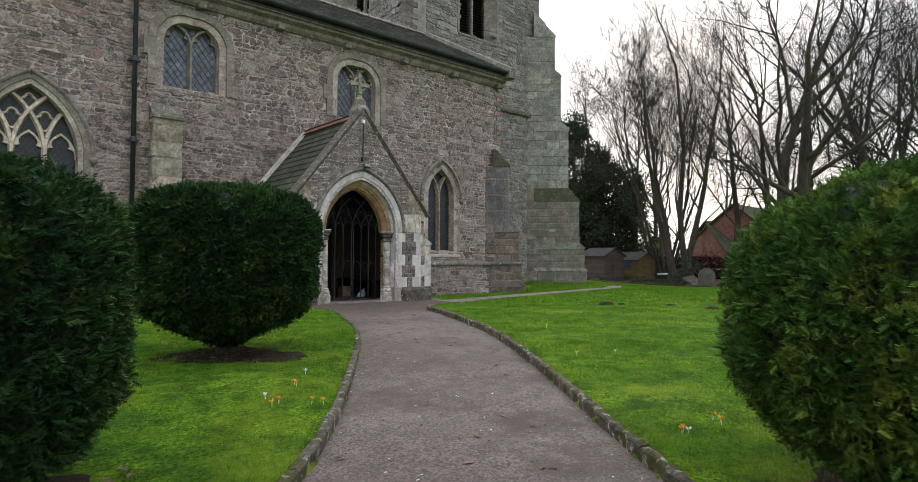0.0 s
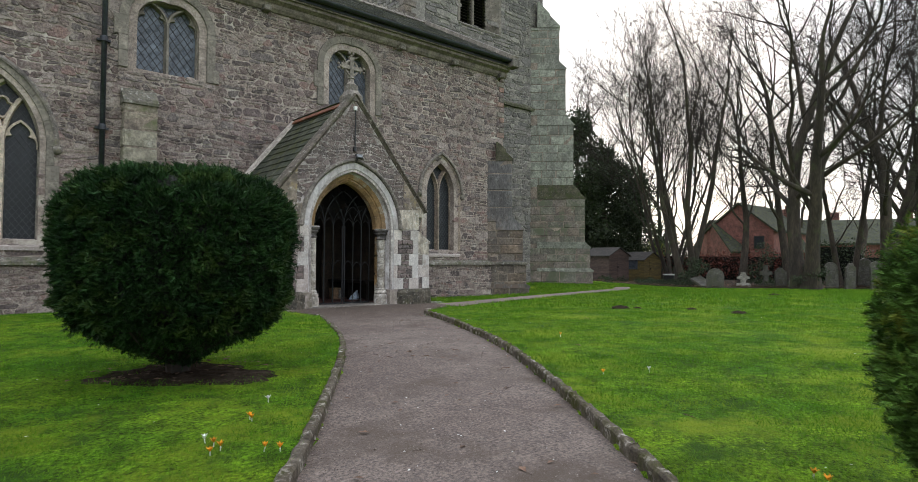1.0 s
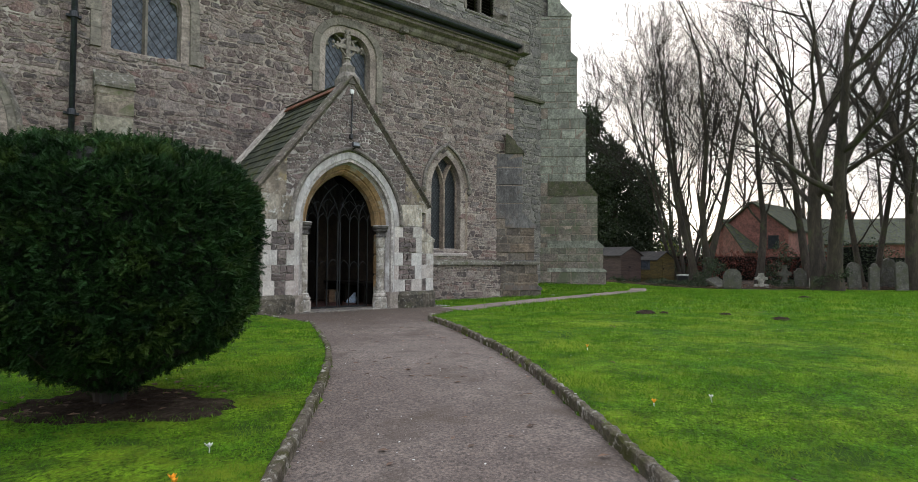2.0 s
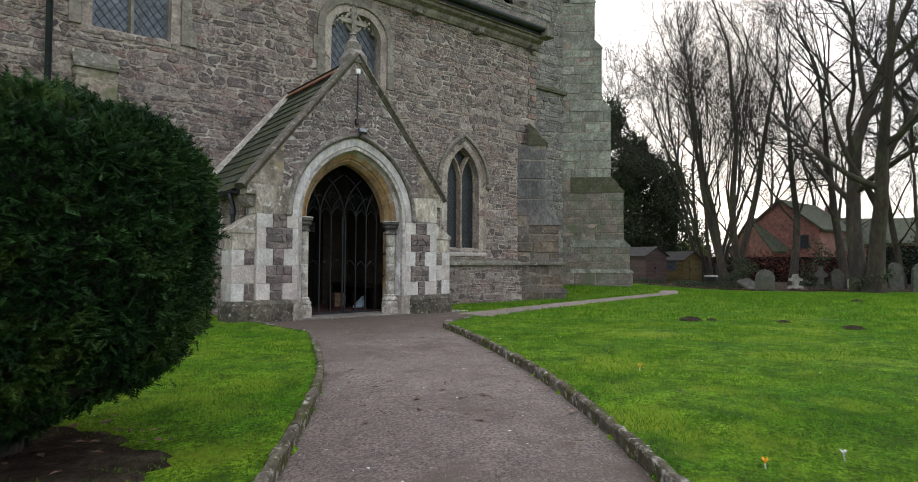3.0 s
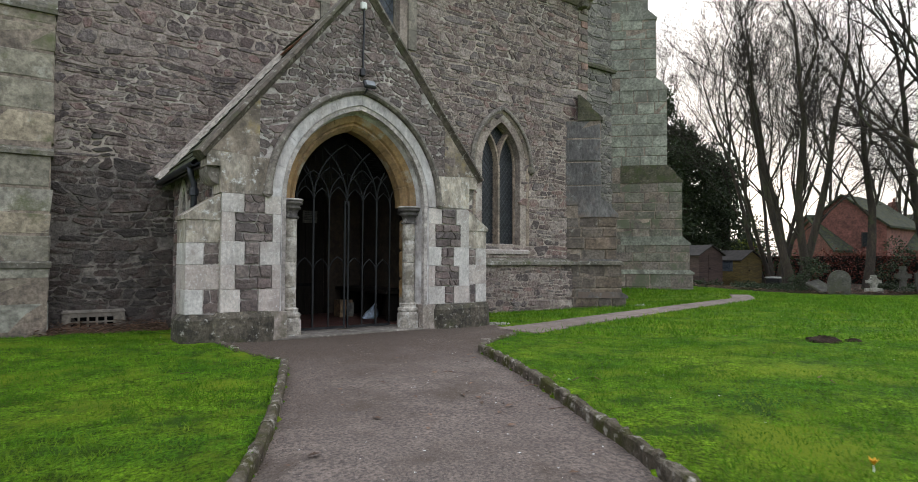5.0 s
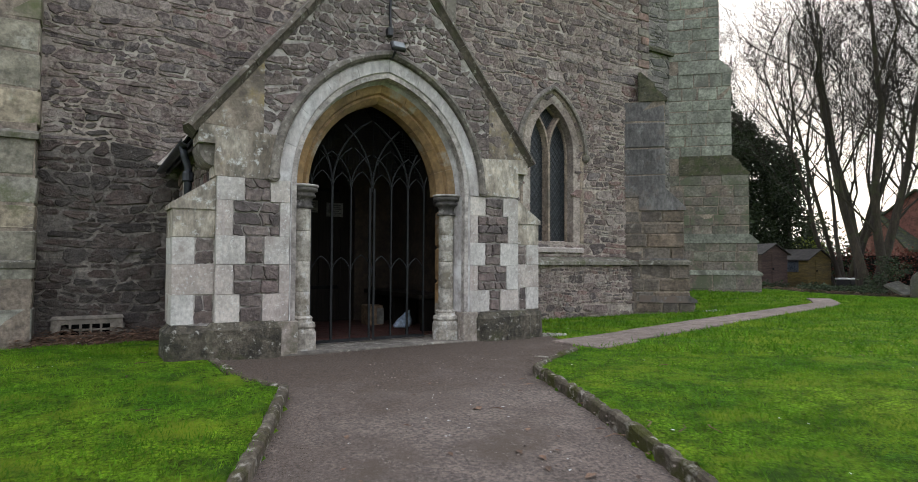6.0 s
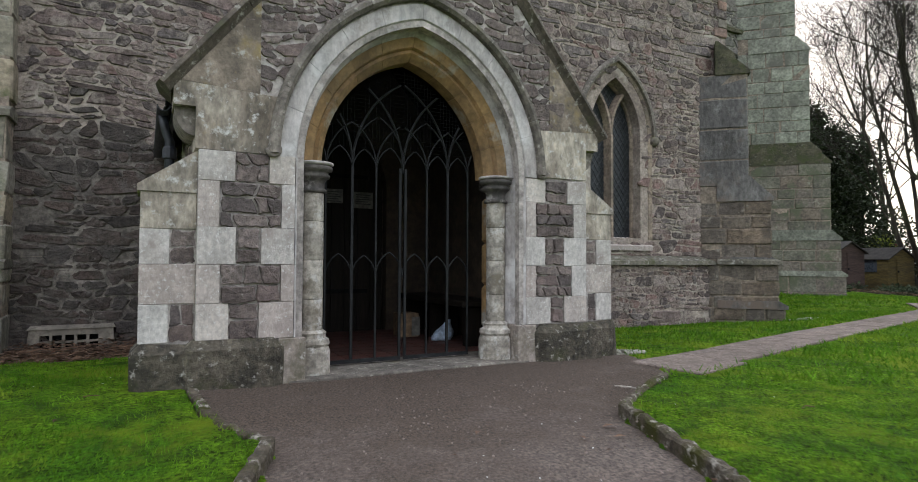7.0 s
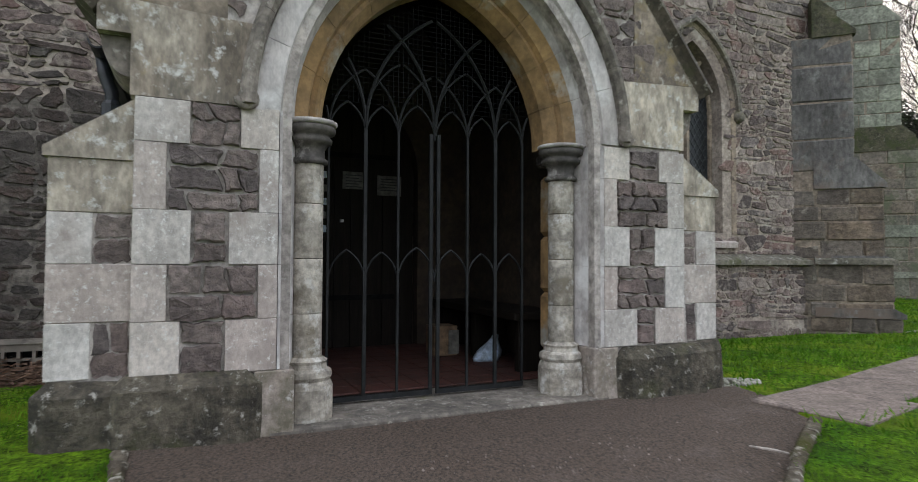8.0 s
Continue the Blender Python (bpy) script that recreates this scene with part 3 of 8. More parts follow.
def rubble(u0, u1, v0, v1, w, h, seed, joint=0.011, keep=None):
    """Outlines of rough stones that fill a rectangle: wandering courses of flat stones of many sizes, with worn corners."""
    r = random.Random(seed)
    off = seed * 3.7

    def warp(u, v):
        a = noise.noise(Vector((u / (4 * w), v / (5 * h), off)))
        b = noise.noise(Vector((u / (1.3 * w), v / (2 * h), off + 9)))
        c = noise.noise(Vector((u / (1.6 * w), v / (2.5 * h), off + 20)))
        return u + 0.3 * w * c, v + 0.8 * h * a + 0.4 * h * b

    cells, v = [], v0 - 2.5 * h
    while v < v1 + 2.5 * h:
        hh = h * r.choice((0.5, 0.65, 0.8, 1.0, 1.15, 1.4, 1.7))
        u, slant = u0 - w * r.uniform(1.0, 2.0), 0.0
        while u < u1 + w:
            ww = max(0.7 * hh, w * math.exp(r.gauss(-0.12, 0.5)) * (0.55 + 0.45 * hh / h))
            nxt = r.uniform(-0.3, 0.3) * hh
            lay = 2 if hh > 0.85 * h and r.random() < 0.3 else 1
            cut = r.uniform(0.35, 0.65)
            for k in range(lay):
                lo, hi = (0.0, 1.0) if lay == 1 else ((0.0, cut), (cut, 1.0))[k]
                lean = lambda q, t: q * (2 * t - 1)
                parts = 2 if lay == 2 and ww > 1.2 * w and r.random() < 0.5 else 1
                mid = r.uniform(0.4, 0.6)
                for j in range(parts):
                    fa, fb = (0.0, 1.0) if parts == 1 else ((0.0, mid), (mid, 1.0))[j]
                    side = lambda f, t: u + ww * f + lean(slant, t) * (1 - f) + lean(nxt, t) * f
                    cells.append((side(fa, lo), side(fb, lo), side(fb, hi), side(fa, hi), v + hh * lo, v + hh * hi))
            u, slant = u + ww, nxt
        v += hh
    out = []
    for a, b, c, d, lo, hi in cells:
        wide, tall = (b - a + c - d) / 2, hi - lo
        g = joint * r.choice((0.25, 0.4, 0.6, 0.9, 1.5))
        e = lambda m: r.uniform(0.06, 0.34) * min(m, 1.5 * tall)
        f = lambda: r.uniform(0.08, 0.42) * (tall - 2 * g)
        lo, hi = lo + g, hi - g
        a, b, c, d = a + g, b - g, c - g, d + g
        c1 = [(a, lo + f()), (a + e(wide), lo), (b - e(wide), lo), (b, lo + f()), (c, hi - f()), (c - e(wide), hi), (d + e(wide), hi), (d, hi - f())]
        c1 = [warp(*q) for q in c1]
        for nx, nz, lim in ((1, 0, u1), (-1, 0, -u0), (0, 1, v1), (0, -1, -v0)):
            if len(c1) > 2:
                c1 = clip(c1, nx, nz, lim)
        if len(c1) < 3:
            continue
        mu, mv = sum(q[0] for q in c1) / len(c1), sum(q[1] for q in c1) / len(c1)
        if keep is not None and not keep(mu, mv, 0.0):
            continue
        if max(q[0] for q in c1) - min(q[0] for q in c1) < 0.03 or max(q[1] for q in c1) - min(q[1] for q in c1) < 0.02:
            continue
        out.append(c1)
    return out


def squared(u0, u1, v0, v1, w, h, seed, joint=0.006):
    """Outlines of roughly squared stones in a small panel: two or three uneven courses."""
    r = random.Random(seed)
    n = max(1, round((v1 - v0) / h))
    cuts = [v0] + sorted(v0 + (v1 - v0) * (k + r.uniform(-0.22, 0.22)) / n for k in range(1, n)) + [v1]
    out = []
    for lo, hi in zip(cuts, cuts[1:]):
        u, slant = u0, 0.0
        while u < u1 - 0.01:
            b = w * r.choice((0.55, 0.8, 1.0, 1.3, 1.6))
            if u1 - u - b < 0.45 * w:
                b = u1 - u
            nxt = 0.0 if u + b > u1 - 0.01 else r.uniform(-0.025, 0.025)
            g = joint * r.uniform(0.6, 1.2)
            e = lambda: r.uniform(-0.008, 0.008)
            out.append([(u - slant + g, lo + g + e()), (u + b / 2, lo + g + e()), (u + b - nxt - g, lo + g + e()), (u + b + nxt - g, hi - g + e()), (u + b / 2, hi - g + e()), (u + slant + g, hi - g + e())])
            u, slant = u + b, nxt
    return out


def stone(m, poly, at, proud, r):
    """One rough stone: the outline with worn corners, its face bulging and broken."""
    soft, n = [], len(poly)
    mu, mv = sum(p[0] for p in poly) / n, sum(p[1] for p in poly) / n
    k = 1 - r.uniform(0, 0.04)
    poly = [(mu + (u - mu) * k, mv + (v - mv) * k) for u, v in poly]
    for i in range(n):
        (a, b), (c, d) = poly[i], poly[(i + 1) % n]
        if math.hypot(c - a, d - b) < 0.016:
            continue
        for t in (0.1, 0.9) if math.hypot(c - a, d - b) < 0.07 else (0.08, 0.36, 0.66, 0.92):
            j = 0.0075
            soft.append((a + (c - a) * t + r.uniform(-j, j), b + (d - b) * t + r.uniform(-j, j)))
    if len(soft) < 4:
        return
    cu, cv = sum(p[0] for p in soft) / len(soft), sum(p[1] for p in soft) / len(soft)
    sc = lambda s: [(cu + (u - cu) * s, cv + (v - cv) * s) for u, v in soft]
    tilt_u, tilt_v = r.uniform(-0.06, 0.06), r.uniform(-0.08, 0.08)
    lift = lambda u, v: (u - cu) * tilt_u + (v - cv) * tilt_v
    rings = [[at(u, v, -0.01) for u, v in soft], [at(u, v, proud * r.uniform(0.55, 0.9)) for u, v in sc(0.975)],
             [at(u, v, proud * r.uniform(0.85, 1.15) + lift(u, v)) for u, v in sc(0.86)]]
    k = len(m.v)
    m.loft(rings, True, False)
    c = len(m.v)
    m.v.append(at(cu + r.uniform(-0.02, 0.02), cv + r.uniform(-0.01, 0.01), proud * r.uniform(0.9, 1.15)))
    s = len(soft)
    m.f += [(k + 2 * s + i, k + 2 * s + (i + 1) % s, c) for i in range(s)]


def stone_face(polys, at, parent, material, proud, seed, singles=0, near=None, name="stone"):
    """The stones of a face: those nearest to a spot as pieces, the rest joined."""
    r = random.Random(seed)
    polys = [p for p in polys if max(q[0] for q in p) - min(q[0] for q in p) > 0.03 and max(q[1] for q in p) - min(q[1] for q in p) > 0.02]
    mid = lambda p: (sum(q[0] for q in p) / len(p), sum(q[1] for q in p) / len(p))
    if singles:
        polys.sort(key=lambda p: math.hypot(mid(p)[0] - near[0], mid(p)[1] - near[1]))
    for p in polys[:singles]:
        m = Mesh()
        stone(m, p, at, proud * r.uniform(0.6, 1.3), r)
        if m.f:
            part(name, m, material, parent)
    rest = Mesh()
    for p in polys[singles:]:
        stone(rest, p, at, proud * r.uniform(0.6, 1.3), r)
    if rest.f:
        part(name + "work", rest, material, parent, kind="stuff")


def lattice(m, test, u0, u1, v0, v1, du, dv, at, wide, depth):
    """Lead cames in a diamond pattern, kept within the light."""
    step = 0.25
    for sgn in (1, -1):
        i0 = int((u0 - (v1 - v0) * du / dv) / du) - 2
        for i in range(i0, int((u1 + (v1 - v0) * du / dv) / du) + 3):
            run = []
            k = 0.0
            while k * dv <= v1 - v0 + 1e-6:
                u = i * du + sgn * k * du
                v = v0 + k * dv
                ok = u0 < u < u1 and test(u, v)
                if ok:
                    run.append((u, v))
                if (not ok or (k + step) * dv > v1 - v0) and len(run) > 1:
                    (a, b), (c, d) = run[0], run[-1]
                    ln = math.hypot(c - a, d - b)
                    nu, nv = -(d - b) / ln * wide / 2, (c - a) / ln * wide / 2
                    m.prism([(a + nu, b + nv), (a - nu, b - nv), (c - nu, d - nv), (c + nu, d + nv)], at, 0.0, depth)
                if not ok:
                    run = []
                k += step
    return m


def courses(m_list_cb, s0, s1, z0, z1, course, block, seed):
    """Rectangles of coursed ashlar: calls back with s0, s1, z0, z1."""
    r = random.Random(seed)
    z = z0
    while z < z1 - 0.02:
        h = min(course * r.uniform(0.75, 1.2), z1 - z)
        if z1 - z - h < course * 0.4:
            h = z1 - z
        s = s0
        while s < s1 - 0.01:
            b = block * r.uniform(0.6, 1.4)
            if s1 - s - b < block * 0.45:
                b = s1 - s
            m_list_cb(s, s + b, z, z + h)
            s += b
        z += h

# ---- church: aisle wall, roof, windows, buttresses ----
WALL_Y, PORCH_Y, CX = 14.55, 11.72, 7.25
church = thing("church", (7.0, 14.55, -0.15), "old stone parish church of purplish-brown rubble masonry with slate roof", "church")
AT = front(WALL_Y)

# cx, half, sill, springing, rise
W_BIG = (1.3, 0.82, 1.32, 3.1, 1.35)
W_UP1 = (4.36, 0.6, 4.92, 5.97, 0.45)
W_UP2 = (8.8, 0.6, 4.92, 5.97, 0.45)
W_LOW = (11.9, 0.5, 1.28, 2.95, 0.88)
WINS = (W_BIG, W_UP1, W_UP2, W_LOW)


def hole(w, off):
    return ring(w[0], w[1], w[2], w[3], w[4], off, 10)


aisle_wall = part("aisle_wall", Mesh().slab([(-5, -0.4), (14.5, -0.4), (14.5, 7.1), (-5, 7.1)], [hole(w, 0.02) for w in WINS], AT, 0.0, -0.8), M_MORTAR, church)
masks = [hole((cx, h, z0 - 0.02, zs, ri), off) for (cx, h, z0, zs, ri), off in zip(WINS, (0.2, 0.3, 0.3, 0.22))]


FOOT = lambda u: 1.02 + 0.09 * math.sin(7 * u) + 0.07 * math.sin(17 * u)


def on_wall(u, v, slack):
    if slack:
        return True
    return not any(inside(p, u, v) for p in masks) and not (3.5 < u < 4.1 and v < 4.2) and not (4.05 < u < 5.65 and v < FOOT(u))


# wall area beside the porch whose stone colour includes the shade on it
DIM_ZONE = lambda u, v: 4.0 < u < 5.9 and v < 2.35 + 0.25 * math.sin(4.3 * u) + 0.15 * math.sin(11 * u)
polys = [p for p in rubble(-1.2, 14.42, 1.0, 6.93, 0.215, 0.113, 11, 0.01, on_wall)]
mean = lambda p: (sum(q[0] for q in p) / len(p), sum(q[1] for q in p) / len(p))
stone_face([p for p in polys if not DIM_ZONE(*mean(p))], AT, aisle_wall, M_RUBBLE, 0.014, 3, 190, (5.0, 2.6))
# darker mortar panel laid over the wall behind the darkened stones
part("dark_mortar_panel", Mesh().box(4.08, 5.66, 14.544, 14.6, 0.925, 2.25), M_MORTAR_FOOT, church)
stone_face([p for p in polys if DIM_ZONE(*mean(p))], AT, aisle_wall, M_RUBBLE_DIM, 0.022, 6, 110, (5.0, 1.6))
low_wall = part("plinth_wall", Mesh().box(8.6, 14.5, 14.46, 14.62, -0.4, 0.86), M_MORTAR, church)
part("plinth_wall", Mesh().box(-5, 3.7, 14.46, 14.62, -0.4, 0.86), M_MORTAR, church)
polys = rubble(-1.2, 14.3, -0.3, 0.85, 0.19, 0.088, 12, 0.009, lambda u, v, s: s or not 3.45 < u < 8.75)
stone_face(polys, front(14.46), low_wall, M_RUBBLE, 0.014, 4, 160, (12.0, 0.4))
part("dark_mortar_panel", Mesh().box(4.08, 5.64, 14.54, 14.6, -0.35, 0.92), M_MORTAR_FOOT, church)
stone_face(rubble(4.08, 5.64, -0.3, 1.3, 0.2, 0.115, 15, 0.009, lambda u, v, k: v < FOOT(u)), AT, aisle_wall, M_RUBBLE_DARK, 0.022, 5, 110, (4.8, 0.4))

# string course with a sloping top
x = -5.0
while x < 14.3:
    b = min(rng.uniform(0.6, 1.1), 14.4 - x)
    if not 3.2 < x + b / 2 < 9.0:
        m = Mesh().hexa([(x + 0.003, 14.37, 0.85), (x + b - 0.003, 14.37, 0.85), (x + b - 0.003, 14.6, 0.85), (x + 0.003, 14.6, 0.85),
                         (x + 0.003, 14.38, 0.91), (x + b - 0.003, 14.38, 0.91), (x + b - 0.003, 14.6, 1.02), (x + 0.003, 14.6, 1.02)])
        part("string_course", m, M_MOSSY, aisle_wall)
    x += b

# eaves cornice, gutter, roof
cornice = part("eaves_cornice", Mesh().loft([[(x, y, z) for y, z in ((14.6, 6.9), (14.5, 6.9), (14.44, 6.97), (14.42, 7.06), (14.3, 7.12), (14.3, 7.2), (14.6, 7.2))] for x in (-5.0, 14.55)], True, True), M_CORNICE, church)
for k in range(8):
    u = 0.6 + k * 1.95
    part("corbel", Mesh().cbox(u - 0.09, u + 0.09, 14.33, 14.56, 6.84, 6.99, 0.02, wob=0.008), M_HOOD, church)
gut = Mesh().loft([[(x, 14.11 + 0.085 * math.cos(a), 7.385 + 0.085 * math.sin(a)) for a in [math.pi * (1 + i / 8) for i in range(9)]] +
                   [(x, 14.11 + 0.072 * math.cos(a), 7.385 + 0.072 * math.sin(a)) for a in [math.pi * (2 - i / 8) for i in range(9)]] for x in (-5.0, 14.6)], True, True)
part("gutter", gut, M_PIPE, church, "black cast iron eaves gutter")
part("fascia", Mesh().box(-5, 14.5, 14.21, 14.3, 7.24, 7.4), M_PIPE, church)
part("eaves_board", Mesh().box(-5, 14.5, 14.24, 14.32, 7.2, 7.239), M_CORNICE, church)
E_Y, E_Z, R_Y, R_Z = 14.08, 7.4, 18.7, 9.92
sl = math.hypot(R_Y - E_Y, R_Z - E_Z)
su, sv = (R_Y - E_Y) / sl, (R_Z - E_Z) / sl
roof_at = lambda u, v, d: (u, E_Y + su * v - sv * d, E_Z + sv * v + su * d)
roof = part("roof", Mesh().box(-5, 14.45, 0.03, sl, -0.12, -0.01, roof_at).box(-5, 14.45, 23.3, 23.4, 7.3, 7.4).hexa(
    [(-5, 18.7, 9.8), (14.45, 18.7, 9.8), (14.45, 23.4, 7.3), (-5, 23.4, 7.3), (-5, 18.7, 9.9), (14.45, 18.7, 9.9), (14.45, 23.4, 7.4), (-5, 23.4, 7.4)]), M_SLATE, church)
m = Mesh()
for i in range(20):
    u = -4.6 + (0.15 if i % 2 else 0)
    while u < 14.2:
        d = rng.uniform(0, 0.006)
        m.hexa([roof_at(u + 0.004, i * 0.262 - 0.02, 0.012 + d), roof_at(u + 0.296, i * 0.262 - 0.02 + rng.uniform(-0.006, 0.006), 0.012 + d), roof_at(u + 0.296, i * 0.262 + 0.3, -0.004), roof_at(u + 0.004, i * 0.262 + 0.3, -0.004),
                roof_at(u + 0.004, i * 0.262 - 0.02, 0.024 + d), roof_at(u + 0.296, i * 0.262 - 0.02, 0.024 + d), roof_at(u + 0.296, i * 0.262 + 0.3, 0.006), roof_at(u + 0.004, i * 0.262 + 0.3, 0.006)])
        u += 0.3
part("slatework", m, M_SLATE, roof, "rows of blue-grey slates", kind="stuff")
u = 0.0
while u < 14.1:
    rows = [[(x, R_Y + q * 0.15, R_Z + 0.13 - abs(q) * 0.13 + e) for q in (-1, -0.5, 0, 0.5, 1)] + [(x, R_Y + q * 0.13, R_Z + 0.1 - abs(q) * 0.13 + e) for q in (1, 0.5, 0, -0.5, -1)]
            for x, e in ((u + 0.004, 0.0), (u + 0.4, 0.0), (u + 0.405, 0.018), (u + 0.446, 0.018))]
    part("ridge_tile", Mesh().loft(rows, True, True), M_HOOD, roof)
    # upstanding crest of the tile
    u += 0.45
m = Mesh()
u = 0.0
while u < 14.1:
    m.prism([(u + 0.02, R_Z + 0.12), (u + 0.18, R_Z + 0.12), (u + 0.16, R_Z + 0.19), (u + 0.1, R_Z + 0.22), (u + 0.04, R_Z + 0.19)], front(R_Y), -0.015, 0.015)
    u += 0.225
part("ridge_crest", m, M_HOOD, roof, "weathered crested ridge", kind="stuff")
m = Mesh()
for k in range(6):
    a, b = k * sl / 6, (k + 1) * sl / 6
    m = Mesh().box(14.36, 14.68, a + 0.004, b - 0.004, -0.1, 0.14, roof_at)
    part("coping_stone", m, M_DRESS, roof)
part("kneeler", Mesh().cbox(14.36, 14.68, 13.98, 14.3, 7.16, 7.44, 0.02), M_HOOD, roof)
part("gable_wall", Mesh().loft([[(x, 14.56, -0.4), (x, 14.56, 7.3), (x, 18.7, 9.75), (x, 23.2, 7.3), (x, 23.2, -0.4)] for x in (13.75, 14.48)], True, True), M_MORTAR_TOWER, church)
# red corner bricks and a pale rendered strip by the corner
for k in range(12):
    z = 4.95 + k * 0.165
    part("corner_stone", Mesh().cbox(14.2 + (k % 2) * 0.1, 14.515, 14.52, 14.8, z, z + 0.155, 0.01, wob=0.006), (M_PINK, M_DRESS, M_RUBBLE)[k % 3], aisle_wall)


def bar(m, pts, w, at, d0, d1):
    """A stone bar of rectangular section along a path in a wall's plane."""
    sec = []
    for i, (u, v) in enumerate(pts):
        (a, b), (c, d) = pts[max(i - 1, 0)], pts[min(i + 1, len(pts) - 1)]
        ln = math.hypot(c - a, d - b) or 1
        nu, nv = -(d - b) / ln * w / 2, (c - a) / ln * w / 2
        sec.append([at(u + nu, v + nv, d0), at(u + nu * 0.45, v + nv * 0.45, d1), at(u - nu * 0.45, v - nv * 0.45, d1), at(u - nu, v - nv, d0)])
    return m.loft(sec, True, True)


def arch_top(w, u):
    """The height of the opening's head over a place along it."""
    cx, h, z0, zs, ri = w
    R = (ri * ri + h * h) / (2 * h)
    t = R * R - (abs(u - cx) + R - h) ** 2
    return zs + math.sqrt(max(t, 0)) if abs(u - cx) < h else zs


def window(name, w, lights, prof, m_dress, m_tracery, m_glass, label, hood, du, dv, deep=-0.24, at=AT, owner=None, bar_w=0.1, cusped=True):
    cx, h, z0, zs, ri = w
    owner = owner or church
    win = part(name, Mesh().prism(hole(w, 0.04), at, deep - 0.03, deep), m_glass, owner, label)
    # jamb stones and arch stones
    r = random.Random(int(cx * 100))
    for side in (-1, 1):
        z = z0 - 0.02
        while z < zs - 0.01:
            b = min(r.uniform(0.28, 0.45), zs - z)
            if zs - z - b < 0.15:
                b = zs - z
            ext = r.choice((0.0, 0.0, 0.09))
            pr = [(o + (ext if o == prof[-1][0] or o == prof[-2][0] else 0), d) for o, d in prof]
            rows = [[at(cx + side * (h + o), zz, d) for o, d in pr] for zz in (z + 0.002, z + b - 0.002)]
            part("jamb_stone", Mesh().loft(rows, True, True), m_dress, win)
            z += b
    voussoirs("arch_stone", win, cx, h, zs, ri, prof, at, m_dress, 4)
    if hood:
        voussoirs("hood_mould", win, cx, h, zs - 0.02, ri, [(hood, -0.02), (hood, 0.075), (hood + 0.035, 0.085), (hood + 0.085, 0.05), (hood + 0.085, -0.02)], at, M_HOOD, 3, 6)
        for side in (-1, 1):
            u = cx + side * (h + hood + 0.045)
            m = Mesh().lathe(0, 0, [(0.02, -0.1), (0.075, -0.06), (0.085, 0.0), (0.06, 0.06), (0.02, 0.075)], 10)
            m.v = [at(u + a, zs - 0.05 + c, 0.03 + max(b, -0.05)) for a, b, c in m.v]
            part("label_stop", m, M_HOOD, win, smooth=True)
    sill = Mesh().hexa([at(cx - h - 0.24, z0 - 0.2, 0.055), at(cx + h + 0.24, z0 - 0.2, 0.055), at(cx + h + 0.24, z0 - 0.2, deep), at(cx - h - 0.24, z0 - 0.2, deep),
                        at(cx - h - 0.24, z0 - 0.13, 0.06), at(cx + h + 0.24, z0 - 0.13, 0.06), at(cx + h + 0.24, z0 + 0.02, deep), at(cx - h - 0.24, z0 + 0.02, deep)])
    if z0 < 2:
        part("window_sill", sill, M_QUOIN, win)
    else:
        part("window_sill", Mesh().hexa([at(cx - h - 0.1, z0 - 0.12, 0.02), at(cx + h + 0.1, z0 - 0.12, 0.02), at(cx + h + 0.1, z0 - 0.12, deep), at(cx - h - 0.1, z0 - 0.12, deep), at(cx - h - 0.1, z0 - 0.1, 0.022), at(cx + h + 0.1, z0 - 0.1, 0.022), at(cx + h + 0.1, z0 + 0.02, deep), at(cx - h - 0.1, z0 + 0.02, deep)]), m_dress, win)
    # mullions that split into intersecting arcs
    R = (ri * ri + h * h) / (2 * h)
    m = Mesh()
    for k in range(1, lights):
        u0 = cx - h + 2 * h * k / lights
        part("mullion", bar(Mesh(), [(u0, z0), (u0, zs)], bar_w, at, deep - 0.005, deep + 0.15), m_tracery, win)
        for side in (-1, 1):
            pts = []
            for i in range(40):
                a = i * 0.04
                u, v = u0 + side * (R - R * math.cos(a)), zs + R * math.sin(a)
                if v > arch_top(w, u) + 0.015 or abs(u - cx) > h:
                    break
                pts.append((u, v))
            if len(pts) > 1:
                part("tracery_bar", bar(Mesh(), pts, bar_w * 0.92, at, deep - 0.004 - 0.002 * k, deep + 0.138 + 0.004 * side - 0.0015 * k), m_tracery, win)
    # cusped heads of the lights: each half fills the gap between a pointed arch and its foils
    lw = h / lights
    foils = [(1.0, -0.2), (1.0, 0.12), (0.95, 0.36), (0.82, 0.52), (0.5, 0.6), (0.62, 0.8), (0.58, 1.02), (0.42, 1.24), (0.2, 1.42), (0.0, 1.55)]
    for k in range(lights if cusped else 0):
        u0 = cx - h + lw * (2 * k + 1)
        for side in (-1, 1):
            inner = [(u0 + side * lw * a * 0.93, zs + lw * b) for a, b in foils]
            outer = [(u0 + side * lw * (2 * math.cos(q * math.pi / 21) - 1), zs + 2 * lw * math.sin(q * math.pi / 21)) for q in range(7, -1, -1)] + [(u0 + side * lw, zs - lw * 0.2)]
            p = [(a, min(b, arch_top(w, a))) for a, b in inner + outer]
            part("cusp", Mesh().prism(p, at, deep - 0.012 - 0.002 * k, deep + 0.085 + 0.005 * side - 0.0015 * k), m_tracery, win)
